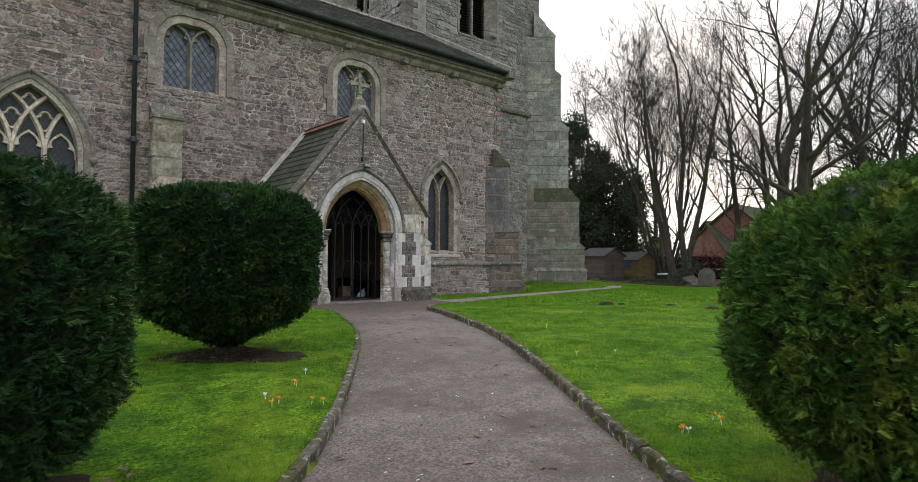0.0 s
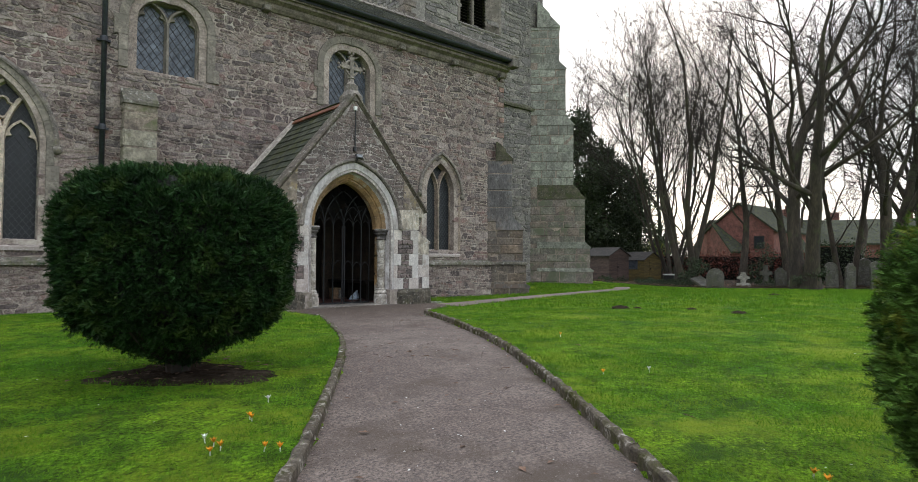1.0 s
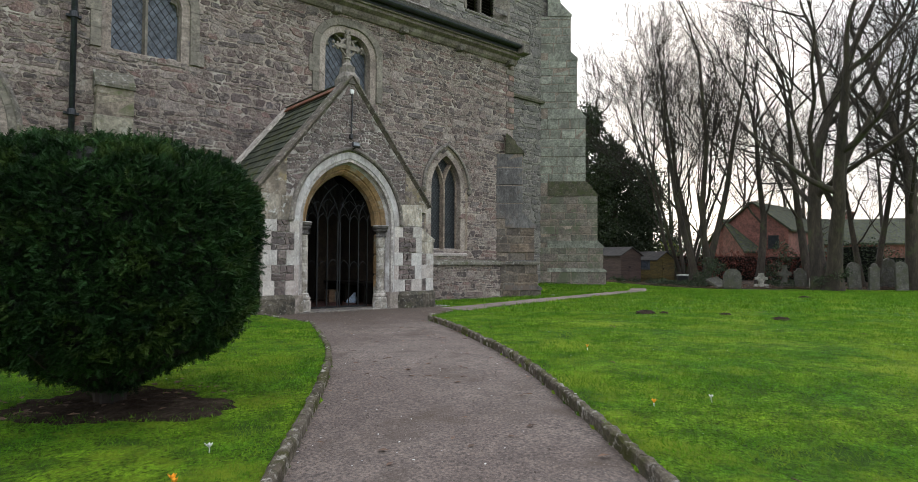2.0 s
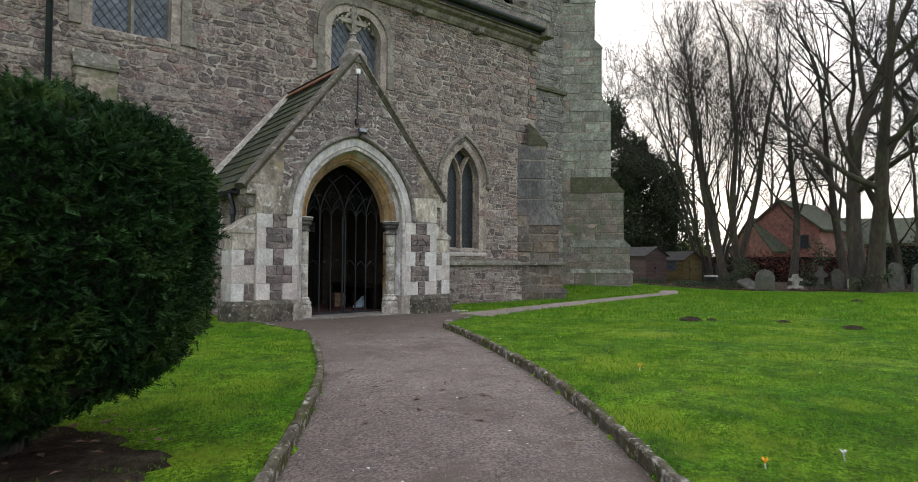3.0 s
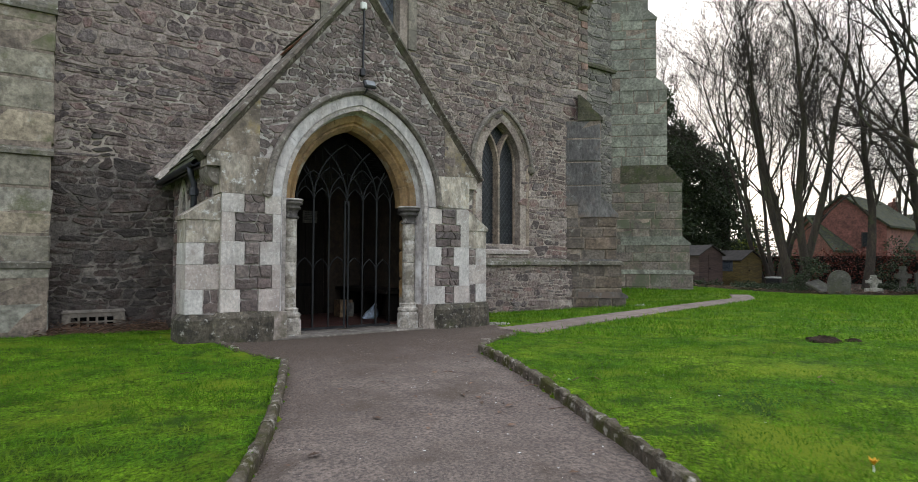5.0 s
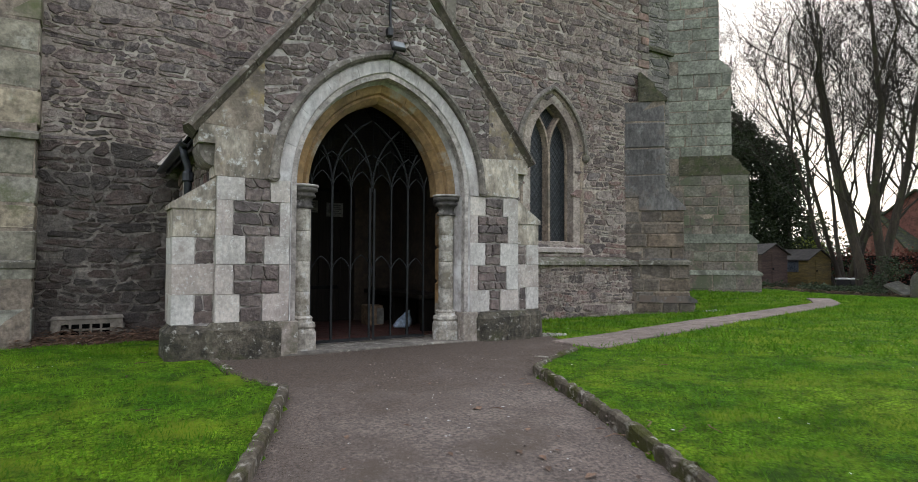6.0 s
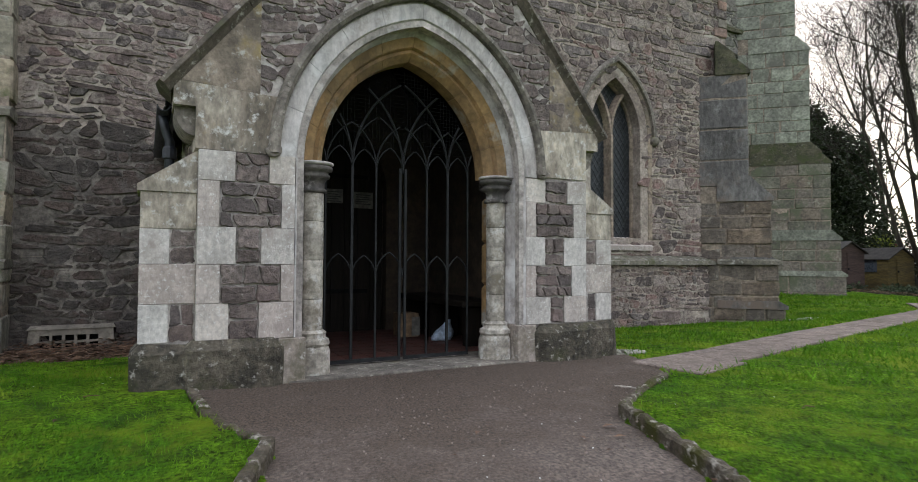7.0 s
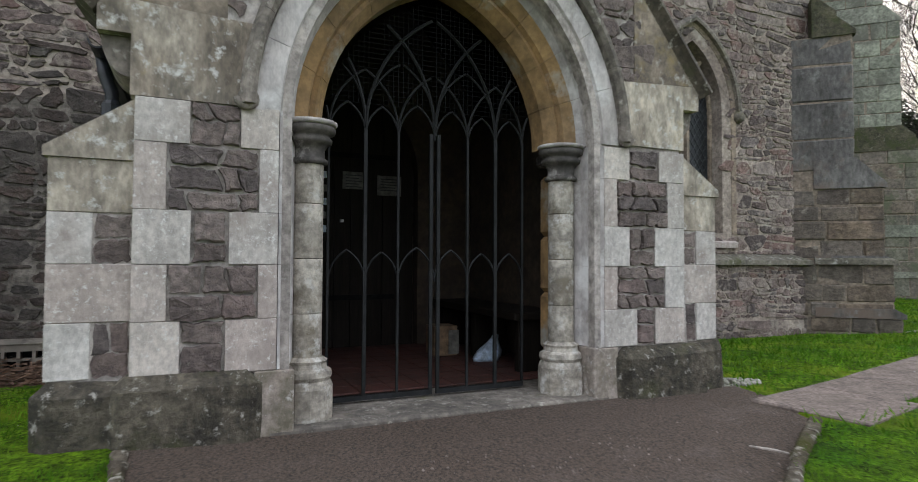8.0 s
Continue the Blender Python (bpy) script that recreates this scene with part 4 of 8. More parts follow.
    if lights == 3:
        for u0, v0, rr in ((cx - lw, zs + 0.68, 0.17), (cx + lw, zs + 0.68, 0.17), (cx, zs + 1.06, 0.13)):
            pts = [(u0 + rr * (0.72 + 0.28 * abs(math.cos(2 * q))) * math.cos(q), v0 + rr * 1.15 * (0.72 + 0.28 * abs(math.cos(2 * q))) * math.sin(q)) for q in [i * math.pi / 16 for i in range(33)]]
            part("foil", bar(Mesh(), pts, 0.07, at, deep - 0.006, deep + 0.075), m_tracery, win)
    test = lambda u, v: v < arch_top(w, u) - 0.01 and abs(u - cx) < h
    part("lead_latticework", lattice(Mesh(), test, cx - h, cx + h, z0, zs + ri, du, dv, lambda u, v, d: at(u, v, d + deep), 0.015, 0.01), M_LEAD, win, kind="stuff")
    return win


P_BIG = [(0.0, -0.3), (0.0, -0.2), (0.1, -0.06), (0.12, 0.03), (0.24, 0.045), (0.24, -0.3)]
P_UP = [(0.0, -0.3), (0.0, -0.2), (0.17, -0.03), (0.19, 0.045), (0.36, 0.045), (0.36, -0.3)]
P_LOW = [(0.0, -0.3), (0.0, -0.2), (0.045, -0.14), (0.065, -0.15), (0.13, -0.06), (0.15, -0.06), (0.19, 0.01), (0.26, 0.02), (0.26, -0.3)]
window("traceried_window", W_BIG, 3, P_BIG, M_DRESS, M_TRACERY, M_GLASS_DARK, "large pointed church window with cream stone tracery and dark leaded glass", 0.24, 0.11, 0.15, bar_w=0.12)
window("upper_window", W_UP1, 2, P_UP, M_DRESS, M_DRESS, M_GLASS_BLUE, "two-light pointed window with grey diamond-leaded glass", 0, 0.155, 0.205)
window("upper_window", W_UP2, 2, P_UP, M_DRESS, M_DRESS, M_GLASS_BLUE, "two-light pointed window with grey glass above the porch", 0, 0.155, 0.205)
window("lancet_window", W_LOW, 2, P_LOW, M_LANCET, M_LANCET, M_GLASS_DARK, "two-light pointed window with pinkish stone mullion and dark glass", 0.26, 0.1, 0.14, cusped=False)


def buttress(name, owner, origin, out, width, stages, course, block, seed, m_low, m_high, split_z, label, m_cap, mossy, big=1.0):
    """Stages of (z0, z1, projection), each of coursed blocks, with a sloping weathering on top."""
    o, e = Vector(origin), Vector(out).normalized()
    t = Vector((0, 0, 1)).cross(e)
    at = lambda s, q, z: tuple(o + e * s + t * q + Vector((0, 0, z)))
    core = Mesh().box(-0.5, stages[-1][2] - 0.012, -width / 2 + 0.01, width / 2 - 0.01, stages[0][0], stages[-1][1], at)
    body = part(name, core, M_MORTAR_BUTT, owner, label)
    for i, (z0, z1, p) in enumerate(stages[:-1]):
        part("mortar_bed", Mesh().box(-0.49 + 0.01 * i, p - 0.013, -width / 2 + 0.011 + 0.001 * i, width / 2 - 0.011 - 0.001 * i, z0 + 0.01, z1 - 0.01, at), M_MORTAR_BUTT, body)
    for i, (z0, z1, p) in enumerate(stages):
        nxt = stages[i + 1][2] if i + 1 < len(stages) else -0.05
        rise = (p - nxt) * 1.25

        def lay(a, b, c, d):
            part("stone", Mesh().cbox(a + rng.uniform(0.004, 0.012), b - rng.uniform(0.004, 0.012), -width / 2 + rng.uniform(-0.012, 0.008), width / 2 + rng.uniform(-0.008, 0.012), c + rng.uniform(0.003, 0.011), d - rng.uniform(0.003, 0.011), rng.uniform(0.012, 0.026), at, 0.011), m_low if d < split_z else m_high, body)
        k = big if z0 > 2 else 1
        courses(lay, -0.5, p, z0, z1, course * k, block * k, seed + i)
        n = 2 if rise > 0.5 else 1
        for k in range(n):
            a, b = p - (p - nxt) * k / n, p - (p - nxt) * (k + 1) / n
            za, zb = z1 + rise * k / n, z1 + rise * (k + 1) / n
            w2 = width / 2 + 0.02
            part("weathering_stone", Mesh().add([at(-0.1, -w2, za - 0.01), at(a + 0.03, -w2, za - 0.01), at(a + 0.03, -w2, za + 0.05), at(b, -w2, zb), at(-0.1, -w2, zb),
                                                 at(-0.1, w2, za - 0.01), at(a + 0.03, w2, za - 0.01), at(a + 0.03, w2, za + 0.05), at(b, w2, zb), at(-0.1, w2, zb)],
                                                [(0, 1, 2, 3, 4), (9, 8, 7, 6, 5), (0, 5, 6, 1), (1, 6, 7, 2), (2, 7, 8, 3), (3, 8, 9, 4), (4, 9, 5, 0)]), m_cap if z1 in mossy else m_high, body)
    return body


buttress("buttress", church, (3.79, 14.55, 0), (0, -1, 0), 0.62, [(-0.3, 0.82, 0.42), (0.82, 2.25, 0.36), (2.4, 4.12, 0.28)], 0.36, 0.8, 21, M_BUTT_PALE, M_BUTT_PALE, 9, "shallow sandstone wall buttress with mossy weatherings", M_MOSSY, (0.82, 2.25, 4.12))
buttress("corner_buttress", church, (14.28, 14.5, 0), (1, -1, 0), 0.6, [(-0.3, 0.12, 0.96), (0.12, 0.86, 0.86), (0.94, 1.95, 0.76), (2.2, 4.15, 0.42)], 0.26, 0.42, 31, M_BUTT, M_BUTT_GREY, 2.6, "diagonal corner buttress of worn sandstone blocks", M_MOSS, (4.15,), 1.8)

# the string course carried round the corner buttress
e, t = Vector((1, -1, 0)).normalized(), Vector((1, 1, 0)).normalized()
wrap = lambda a, q, z: tuple(Vector((14.28, 14.5, 0)) + e * a + t * q + Vector((0, 0, z)))
part("string_course", Mesh().hexa([wrap(-0.1, -0.35, 0.86), wrap(0.91, -0.35, 0.86), wrap(0.91, 0.35, 0.86), wrap(-0.1, 0.35, 0.86),
                                   wrap(-0.1, -0.345, 0.92), wrap(0.9, -0.345, 0.92), wrap(0.9, 0.345, 0.92), wrap(-0.1, 0.345, 0.92)]).hexa(
                                  [wrap(-0.1, -0.34, 0.921), wrap(0.89, -0.34, 0.921), wrap(0.89, 0.34, 0.921), wrap(-0.1, 0.34, 0.921),
                                   wrap(-0.1, -0.29, 0.99), wrap(0.74, -0.29, 0.99), wrap(0.74, 0.29, 0.99), wrap(-0.1, 0.29, 0.99)]), M_MOSSY, church)

# rainwater pipe with collars
pipe = thing("downpipe", (3.13, 14.42, -0.1), "black cast iron rainwater downpipe on the church wall", "downpipe")
part("pipe", Mesh().tube([(3.13, 14.42, -0.1), (3.13, 14.42, 6.9), (3.13, 14.15, 7.28)], 0.05, 12), M_PIPE, pipe, smooth=True)
for z in (1.8, 3.58, 5.35, 6.85):
    part("collar", Mesh().lathe(3.13, 14.42, [(0.055, z - 0.06), (0.072, z - 0.05), (0.072, z + 0.04), (0.06, z + 0.06)], 14).box(3.01, 3.25, 14.46, 14.56, z - 0.03, z + 0.01), M_PIPE, pipe)

# air vent at the wall's foot
vent = thing("air_vent", (4.62, 14.5, -0.1), "grey stone air vent grille at the foot of the wall", "vent")
m = Mesh().slab([(4.24, -0.12), (5.02, -0.12), (4.99, 0.2), (4.27, 0.2)], [[(4.36 + i * 0.105, 0.0 + j * 0.078), (4.44 + i * 0.105, 0.0 + j * 0.078), (4.44 + i * 0.105, 0.06 + j * 0.078), (4.36 + i * 0.105, 0.06 + j * 0.078)] for i in range(5) for j in range(2)], front(14.5), 0.05, -0.02)
part("grille", m, M_DRESS, vent)
part("sill", Mesh().hexa([(4.25, 14.435, 0.2), (5.01, 14.435, 0.2), (5.01, 14.53, 0.2), (4.25, 14.53, 0.2), (4.27, 14.46, 0.215), (4.99, 14.46, 0.215), (4.99, 14.53, 0.235), (4.27, 14.53, 0.235)]), M_DRESS, vent)
# black sheet behind the grille holes, in place of the dark inside
part("dark_backing", Mesh().box(4.3, 4.96, 14.525, 14.535, -0.1, 0.18), M_IRON, vent)

# ---- tower ----
TX0, TX1, TY = 14.0, 22.0, 19.4
tower = thing("church_tower", (18, 23, -0.1), "square stone church tower with diagonal buttress and louvred belfry openings", "tower")
B_FRONT = (17.95, 0.8, 10.9, 12.9, 1.2)
B_SIDE = (23.3, 0.8, 10.9, 12.9, 1.2)
TF, TL = front(TY), (lambda u, v, d: (TX0 - d, u, v))
tw = part("tower_wall", Mesh().slab([(TX0, -0.4), (TX1, -0.4), (TX1, 18), (TX0, 18)], [ring(*B_FRONT, 0.35, 10)], TF, 0, -1.0), M_MORTAR_TOWER, tower)
polys = rubble(15.0, TX1, -0.3, 15.0, 0.36, 0.16, 41, 0.01, lambda u, v, s: s or not inside(ring(*B_FRONT, 0.42, 10), u, v))
stone_face(polys, TF, tw, M_RUBBLE_TOWER, 0.03, 42)
ts = part("tower_side_wall", Mesh().slab([(TY + 0.01, -0.4), (TY + 8, -0.4), (TY + 8, 18), (TY + 0.01, 18)], [ring(*B_SIDE, 0.35, 10)], TL, 0, -1.0), M_MORTAR_TOWER, tower)
polys = rubble(TY, TY + 8, 8.5, 15.0, 0.4, 0.17, 43, 0.01, lambda u, v, s: s or not inside(ring(*B_SIDE, 0.42, 10), u, v))
stone_face(polys, TL, ts, M_RUBBLE_TOWER, 0.03, 44)
# added black block fills the tower so its openings stay dark
part("tower_core", Mesh().box(TX0 + 1.1, TX1 - 0.05, TY + 1.1, TY + 7.9, -0.4, 17.9), M_IRON, tower)
part("tower_back_wall", Mesh().box(TX0 + 0.05, TX1 - 0.01, TY + 8, TY + 8.3, -0.4, 17.9).box(TX1 - 0.3, TX1, TY + 1.001, TY + 8, -0.4, 17.9), M_MORTAR_TOWER, tower)
for k in range(9):
    a = TX0 + k * 8 / 9
    part("string_stone", Mesh().hexa([(a + 0.004, TY - 0.14, 7.85), (a + 0.885, TY - 0.14, 7.85), (a + 0.885, TY + 0.02, 7.85), (a + 0.004, TY + 0.02, 7.85), (a + 0.004, TY - 0.15, 7.95), (a + 0.885, TY - 0.15, 7.95), (a + 0.885, TY + 0.02, 8.1), (a + 0.004, TY + 0.02, 8.1)]), M_MOSS, tw)
for k in range(40):
    z = 8.4 + k * 0.24
    part("corner_stone", Mesh().cbox(TX0 - 0.035, TX0 + (0.55, 0.32)[k % 2], TY - 0.035, TY + (0.32, 0.55)[k % 2], z + 0.004, z + 0.236, 0.012, wob=0.006), M_BUTT, tw)


def belfry(w, at, owner):
    cx, h, z0, zs, ri = w
    # black plate behind the louvres paints the darkness of the bell chamber
    win = part("belfry_window", Mesh().prism(ring(*w, 0.3, 10), at, -0.75, -0.7), M_IRON, owner, "louvred belfry opening with stone mullion")
    prof = [(0.0, -0.8), (0.0, -0.5), (0.3, -0.04), (0.34, 0.035), (0.46, 0.035), (0.46, -0.8)]
    for side in (-1, 1):
        for k in range(5):
            a, b = z0 + (zs - z0) * k / 5, z0 + (zs - z0) * (k + 1) / 5
            part("jamb_stone", Mesh().loft([[at(cx + side * (h + o), z, d) for o, d in prof] for z in (a + 0.003, b - 0.003)], True, True), M_DRESS, win)
    voussoirs("arch_stone", win, cx, h, zs, ri, prof, at, M_DRESS, 4)
    part("mullion", bar(Mesh(), [(cx, z0), (cx, zs + ri)], 0.2, at, -0.7, -0.42), M_DRESS, win)
    part("window_sill", Mesh().hexa([at(cx - h - 0.4, z0 - 0.12, 0.04), at(cx + h + 0.4, z0 - 0.12, 0.04), at(cx + h + 0.4, z0 - 0.12, -0.6), at(cx - h - 0.4, z0 - 0.12, -0.6), at(cx - h - 0.4, z0 - 0.06, 0.05), at(cx + h + 0.4, z0 - 0.06, 0.05), at(cx + h + 0.4, z0 + 0.25, -0.6), at(cx - h - 0.4, z0 + 0.25, -0.6)]), M_MOSSY, win)
    for side in (-1, 1):
        for k in range(22):
            z = z0 + 0.15 + k * 0.13
            a, b = (cx - h - 0.02, cx - 0.08) if side < 0 else (cx + 0.08, cx + h + 0.02)
            part("louvre_slat", Mesh().hexa([at(a, z, -0.5), at(b, z, -0.5), at(b, z + 0.1, -0.66), at(a, z + 0.1, -0.66), at(a, z + 0.02, -0.49), at(b, z + 0.02, -0.49), at(b, z + 0.12, -0.65), at(a, z + 0.12, -0.65)]), M_WOOD_DARK, win)


belfry(B_FRONT, TF, tower)
belfry(B_SIDE, TL, tower)
buttress("tower_buttress", tower, (21.85, 19.5, 0), (1, -1, 0), 1.15,
         [(-0.3, 0.5, 2.42), (0.5, 1.55, 2.3), (1.75, 3.8, 2.06), (4.35, 7.2, 1.55), (7.65, 9.8, 1.2), (10.1, 11.75, 0.92)], 0.36, 0.62, 51, M_ASHLAR_LOW, M_ASHLAR, 4.0,
         "tall stepped diagonal tower buttress of grey-green ashlar", M_MOSS, (3.8,))

# ---- ground, path, kerbs ----
KERB_L = [place(-8, -0.9), place(-3, -0.9), (0.35, 1.72), (1.32, 2.86), (1.82, 3.42), (2.29, 4.03), (2.66, 4.55), (3.33, 5.53), (3.75, 6.15), (4.14, 6.76), (4.55, 7.45), (4.9, 8.12), (5.2, 8.8), (5.5, 9.53), (5.83, 10.38), (5.66, 10.72), (5.6, 11.0), (5.56, 11.62)]
KERB_R = [place(-8, 1.18), place(-3, 1.18), (1.9, 0.15), (2.89, 1.53), (3.5, 2.4), (4.14, 3.27), (4.8, 4.2), (5.5, 5.24), (6.05, 6.1), (6.53, 6.95), (7.1, 8.1), (7.5, 8.98), (8.0, 10.2), (8.45, 10.5), (9.1, 10.88)]
PATH = KERB_L + [(5.56, 11.9), (9.4, 11.9), (9.35, 11.4)] + KERB_R[::-1]


def resample(line, step):
    out = [Vector((*line[0], 0))]
    for a, b in zip(line, line[1:]):
        a, b = Vector((*a, 0)), Vector((*b, 0))
        n = max(1, int((b - a).length / step))
        out += [a + (b - a) * (k + 1) / n for k in range(n)]
    return [(p.x, p.y) for p in out]


def axis(fine0, fine1, step, far):
    v = list(np.arange(fine0, fine1, step))
    s, a, b = step, fine0, fine1
    lo, hi = [], []
    while b < far:
        hi.append(b)
        s *= 1.22
        a, b = a - s, b + s
        lo.append(a)
    return lo[::-1] + v + hi


def in_poly(poly, X, Y):
    hit = np.zeros(X.shape, bool)
    n = len(poly)
    for i in range(n):
        (a, b), (c, d) = poly[i], poly[i - 1]
        if b != d:
            hit ^= ((b > Y) != (d > Y)) & (X < (c - a) * (Y - b) / (d - b) + a)
    return hit


gx, gy = axis(-1.5, 11.0, 0.09, 900), axis(-1.0, 14.6, 0.09, 900)
X, Y = np.meshgrid(np.array(gx), np.array(gy))
Z = np.array([[gz(a, b) for a in gx] for b in gy])
low = in_poly(PATH, X, Y)
Z = np.where(low, Z - 0.085, Z + 0.012 * np.sin(X * 2.1 + 1.3 * np.sin(Y * 1.7)) * np.sin(Y * 1.9 + X * 0.6))
nx, ny = len(gx), len(gy)
idx = np.arange(nx * ny).reshape(ny, nx)
quads = np.stack([idx[:-1, :-1].ravel(), idx[:-1, 1:].ravel(), idx[1:, 1:].ravel(), idx[1:, :-1].ravel()], 1)
ground = whole("ground", raw_data("ground", np.stack([X.ravel(), Y.ravel(), Z.ravel()], 1), quads, M_SOD, True), None, "mossy green churchyard lawn", "ground", kind="structure")

# the path's surface, a fan of cross strips between its two kerbs
m = Mesh()
la, lb = resample(KERB_L[:15], 0.3), resample(KERB_R[:13], 0.3)
n = 70


def along(line, t):
    k = t * (len(line) - 1)
    i = min(int(k), len(line) - 2)
    (a, b), (c, d) = line[i], line[i + 1]
    return a + (c - a) * (k - i), b + (d - b) * (k - i)


rows = []
for i in range(n + 1):
    (a, b), (c, d) = along(la, i / n), along(lb, i / n)
    rows.append([(a + (c - a) * q / 8, b + (d - b) * q / 8, gz(a + (c - a) * q / 8, b + (d - b) * q / 8) - 0.07 + 0.018 * (1 - (q / 4 - 1) ** 2)) for q in range(9)])
a, b = [p[:2] for p in (rows[-1][0], rows[-1][-1])]
for i in range(1, 9):
    t = i / 8
    l, r = along([(a[0] - 0.01, a[1]), (5.64, 10.72), (5.575, 11.0), (5.54, 11.6), (5.5, 12.05)], t), along([(8.0, 10.2), (8.45, 10.5), (9.1, 10.88), (9.36, 11.1), (9.42, 11.72)], t)
    rows.append([(l[0] + (r[0] - l[0]) * q / 8, l[1] + (r[1] - l[1]) * q / 8, gz(l[0] + (r[0] - l[0]) * q / 8, l[1] + (r[1] - l[1]) * q / 8) - 0.07 + 0.018 * (1 - (q / 4 - 1) ** 2) + 0.088 * t) for q in range(9)])
m.loft(rows, False, False)
keep_rows = rows
path_ob = whole("path", m, M_TARMAC, "worn reddish-grey tarmac path leading to the porch", "path", kind="structure", smooth=True)


def kerb(line, name, seed):
    r = random.Random(seed)
    k = thing(name, (*line[3], gz(*line[3])), "low mossy concrete path edging with pale lichen", "kerb", "path edgings", "structure")
    pts = resample(line, 0.06)
    i = 0
    while i < len(pts) - 2:
        j = min(i + r.randint(15, 24), len(pts) - 1)
        sec = []
        for q in range(i, j + 1):
            (a, b), (c, d) = pts[max(q - 1, 0)], pts[min(q + 1, len(pts) - 1)]
            ln = math.hypot(c - a, d - b) or 1
            nu, nv = -(d - b) / ln, (c - a) / ln
            x, y = pts[q]
            if q == i:
                x, y = x + (c - a) / ln * 0.002, y + (d - b) / ln * 0.002
            z = gz(x, y)
            w, t = 0.035 + r.uniform(-0.007, 0.006), z + 0.022 + r.uniform(-0.011, 0.01)
            sec.append([(x + nu * w, y + nv * w, z - 0.14), (x + nu * w, y + nv * w, t - 0.014), (x + nu * w * 0.6, y + nv * w * 0.6, t), (x - nu * w * 0.6, y - nv * w * 0.6, t + r.uniform(-0.01, 0.008)), (x - nu * w, y - nv * w, t - 0.016), (x - nu * w, y - nv * w, z - 0.14)])
        part("kerb_stone", Mesh().loft(sec, True, True), M_KERB, k)
        i = j
    return k


kerb(KERB_L, "kerb_left", 5)
kerb(KERB_R, "kerb_right", 6)

# paving slabs that run on beside the wall
FLAG = [(9.2, 11.1), (10.3, 11.32), (12.0, 11.75), (14.0, 12.2), (16.0, 12.65), (18.0, 13.1), (19.6, 13.6), (20.8, 14.3), (21.8, 14.95)]
fp = thing("paving", (9.2, 11.1, 0), "single row of buff paving slabs across the lawn", "paving", kind="structure")
pts = resample(FLAG, 0.02)
i, r = 0, random.Random(8)
while i < len(pts) - 5:
    j = min(i + r.choice((38, 40, 30, 42)), len(pts) - 1)
    (a, b), (c, d) = pts[i], pts[j]
    ln = math.hypot(c - a, d - b)
    ex, ey = (c - a) / ln, (d - b) / ln
    z = gz((a + c) / 2, (b + d) / 2)
    wl2 = 0.3 + (0.12 if i == 0 else 0)
    at = lambda s, q, h: (a + ex * s - ey * q, b + ey * s + ex * q, z + h)
    part("paving_slab", Mesh().cbox(0.006, ln - 0.006, -wl2, 0.27, -0.05, 0.022, 0.01, at, 0.004), M_FLAG, fp)
    i = j

# crumbs of soil gathered along one edging of the path
r = random.Random(19)
m = Mesh()
for i in range(14, 68):
    for _ in range(110):
        t, w = r.random(), 1.1 * r.random() ** 2.2
        a = [p + (q - p) * t for p, q in zip(keep_rows[i][0], keep_rows[i + 1][0])]
        b = [p + (q - p) * t for p, q in zip(keep_rows[i][1], keep_rows[i + 1][1])]
        x, y, z = [p + (q - p) * w for p, q in zip(a, b)]
        k, e = r.uniform(0.003, 0.009), r.uniform(0, 3)
        c, d = k * math.cos(e), k * math.sin(e)
        m.add([(x - c, y - d, z - 0.002), (x + d, y - c, z - 0.002), (x + c, y + d, z - 0.002), (x - d, y + c, z - 0.002), (x, y, z + k * 0.3)], [(0, 1, 4), (1, 2, 4), (2, 3, 4), (3, 0, 4)])
whole("soil_crumbs", m, M_CRUMB, "crumbs of dark soil along the path edging", "soil", kind="stuff")

# ---- porch ----
porch = thing("church_porch", (CX, 12.0, 0.0), "gabled stone church porch with pale quoins and a pointed arch doorway", "porch")
PF = front(PORCH_Y)
A_H, A_S, A_R = 0.71, 1.65, 0.925
RAKE_Z, RAKE = 4.52, 1.255
gable = part("porch_front_wall", Mesh().slab([(5.62, -0.2), (6.3, -0.2), (6.3, 1.65)] + ring(CX, A_H, None, A_S, A_R, 0.24)[1:-1] + [(8.2, 1.65), (8.2, -0.2), (9.0, -0.2), (8.88, 2.34), (CX, 4.39), (5.62, 2.34)], [], PF, -0.004, -0.5), M_MORTAR_PORCH, porch)
under = lambda u: RAKE_Z - 0.15 - RAKE * abs(u - CX)
hood_ring = ring(CX, A_H, 0, A_S, A_R, 0.5)


def on_gable(u, v, slack):
    if v > under(u) + 0.02 + slack * 0.4:
        return False
    if slack:
        return v > 1.3
    return v > 1.68 and not inside(hood_ring, u, v) and not (abs(u - CX) > 1.16 and v < 2.1) and not (abs(u - CX) > 1.27 and v < 2.75)


gpolys = []
for p in rubble(5.7, 8.8, 1.67, 4.3, 0.125, 0.1, 61, 0.006, on_gable):
    q = [(u, min(v, under(u) + 0.05)) for u, v in p]
    gpolys.append(q)
stone_face(gpolys, PF, gable, M_RUBBLE_PORCH, 0.009, 62, 300, (CX, 3.2))

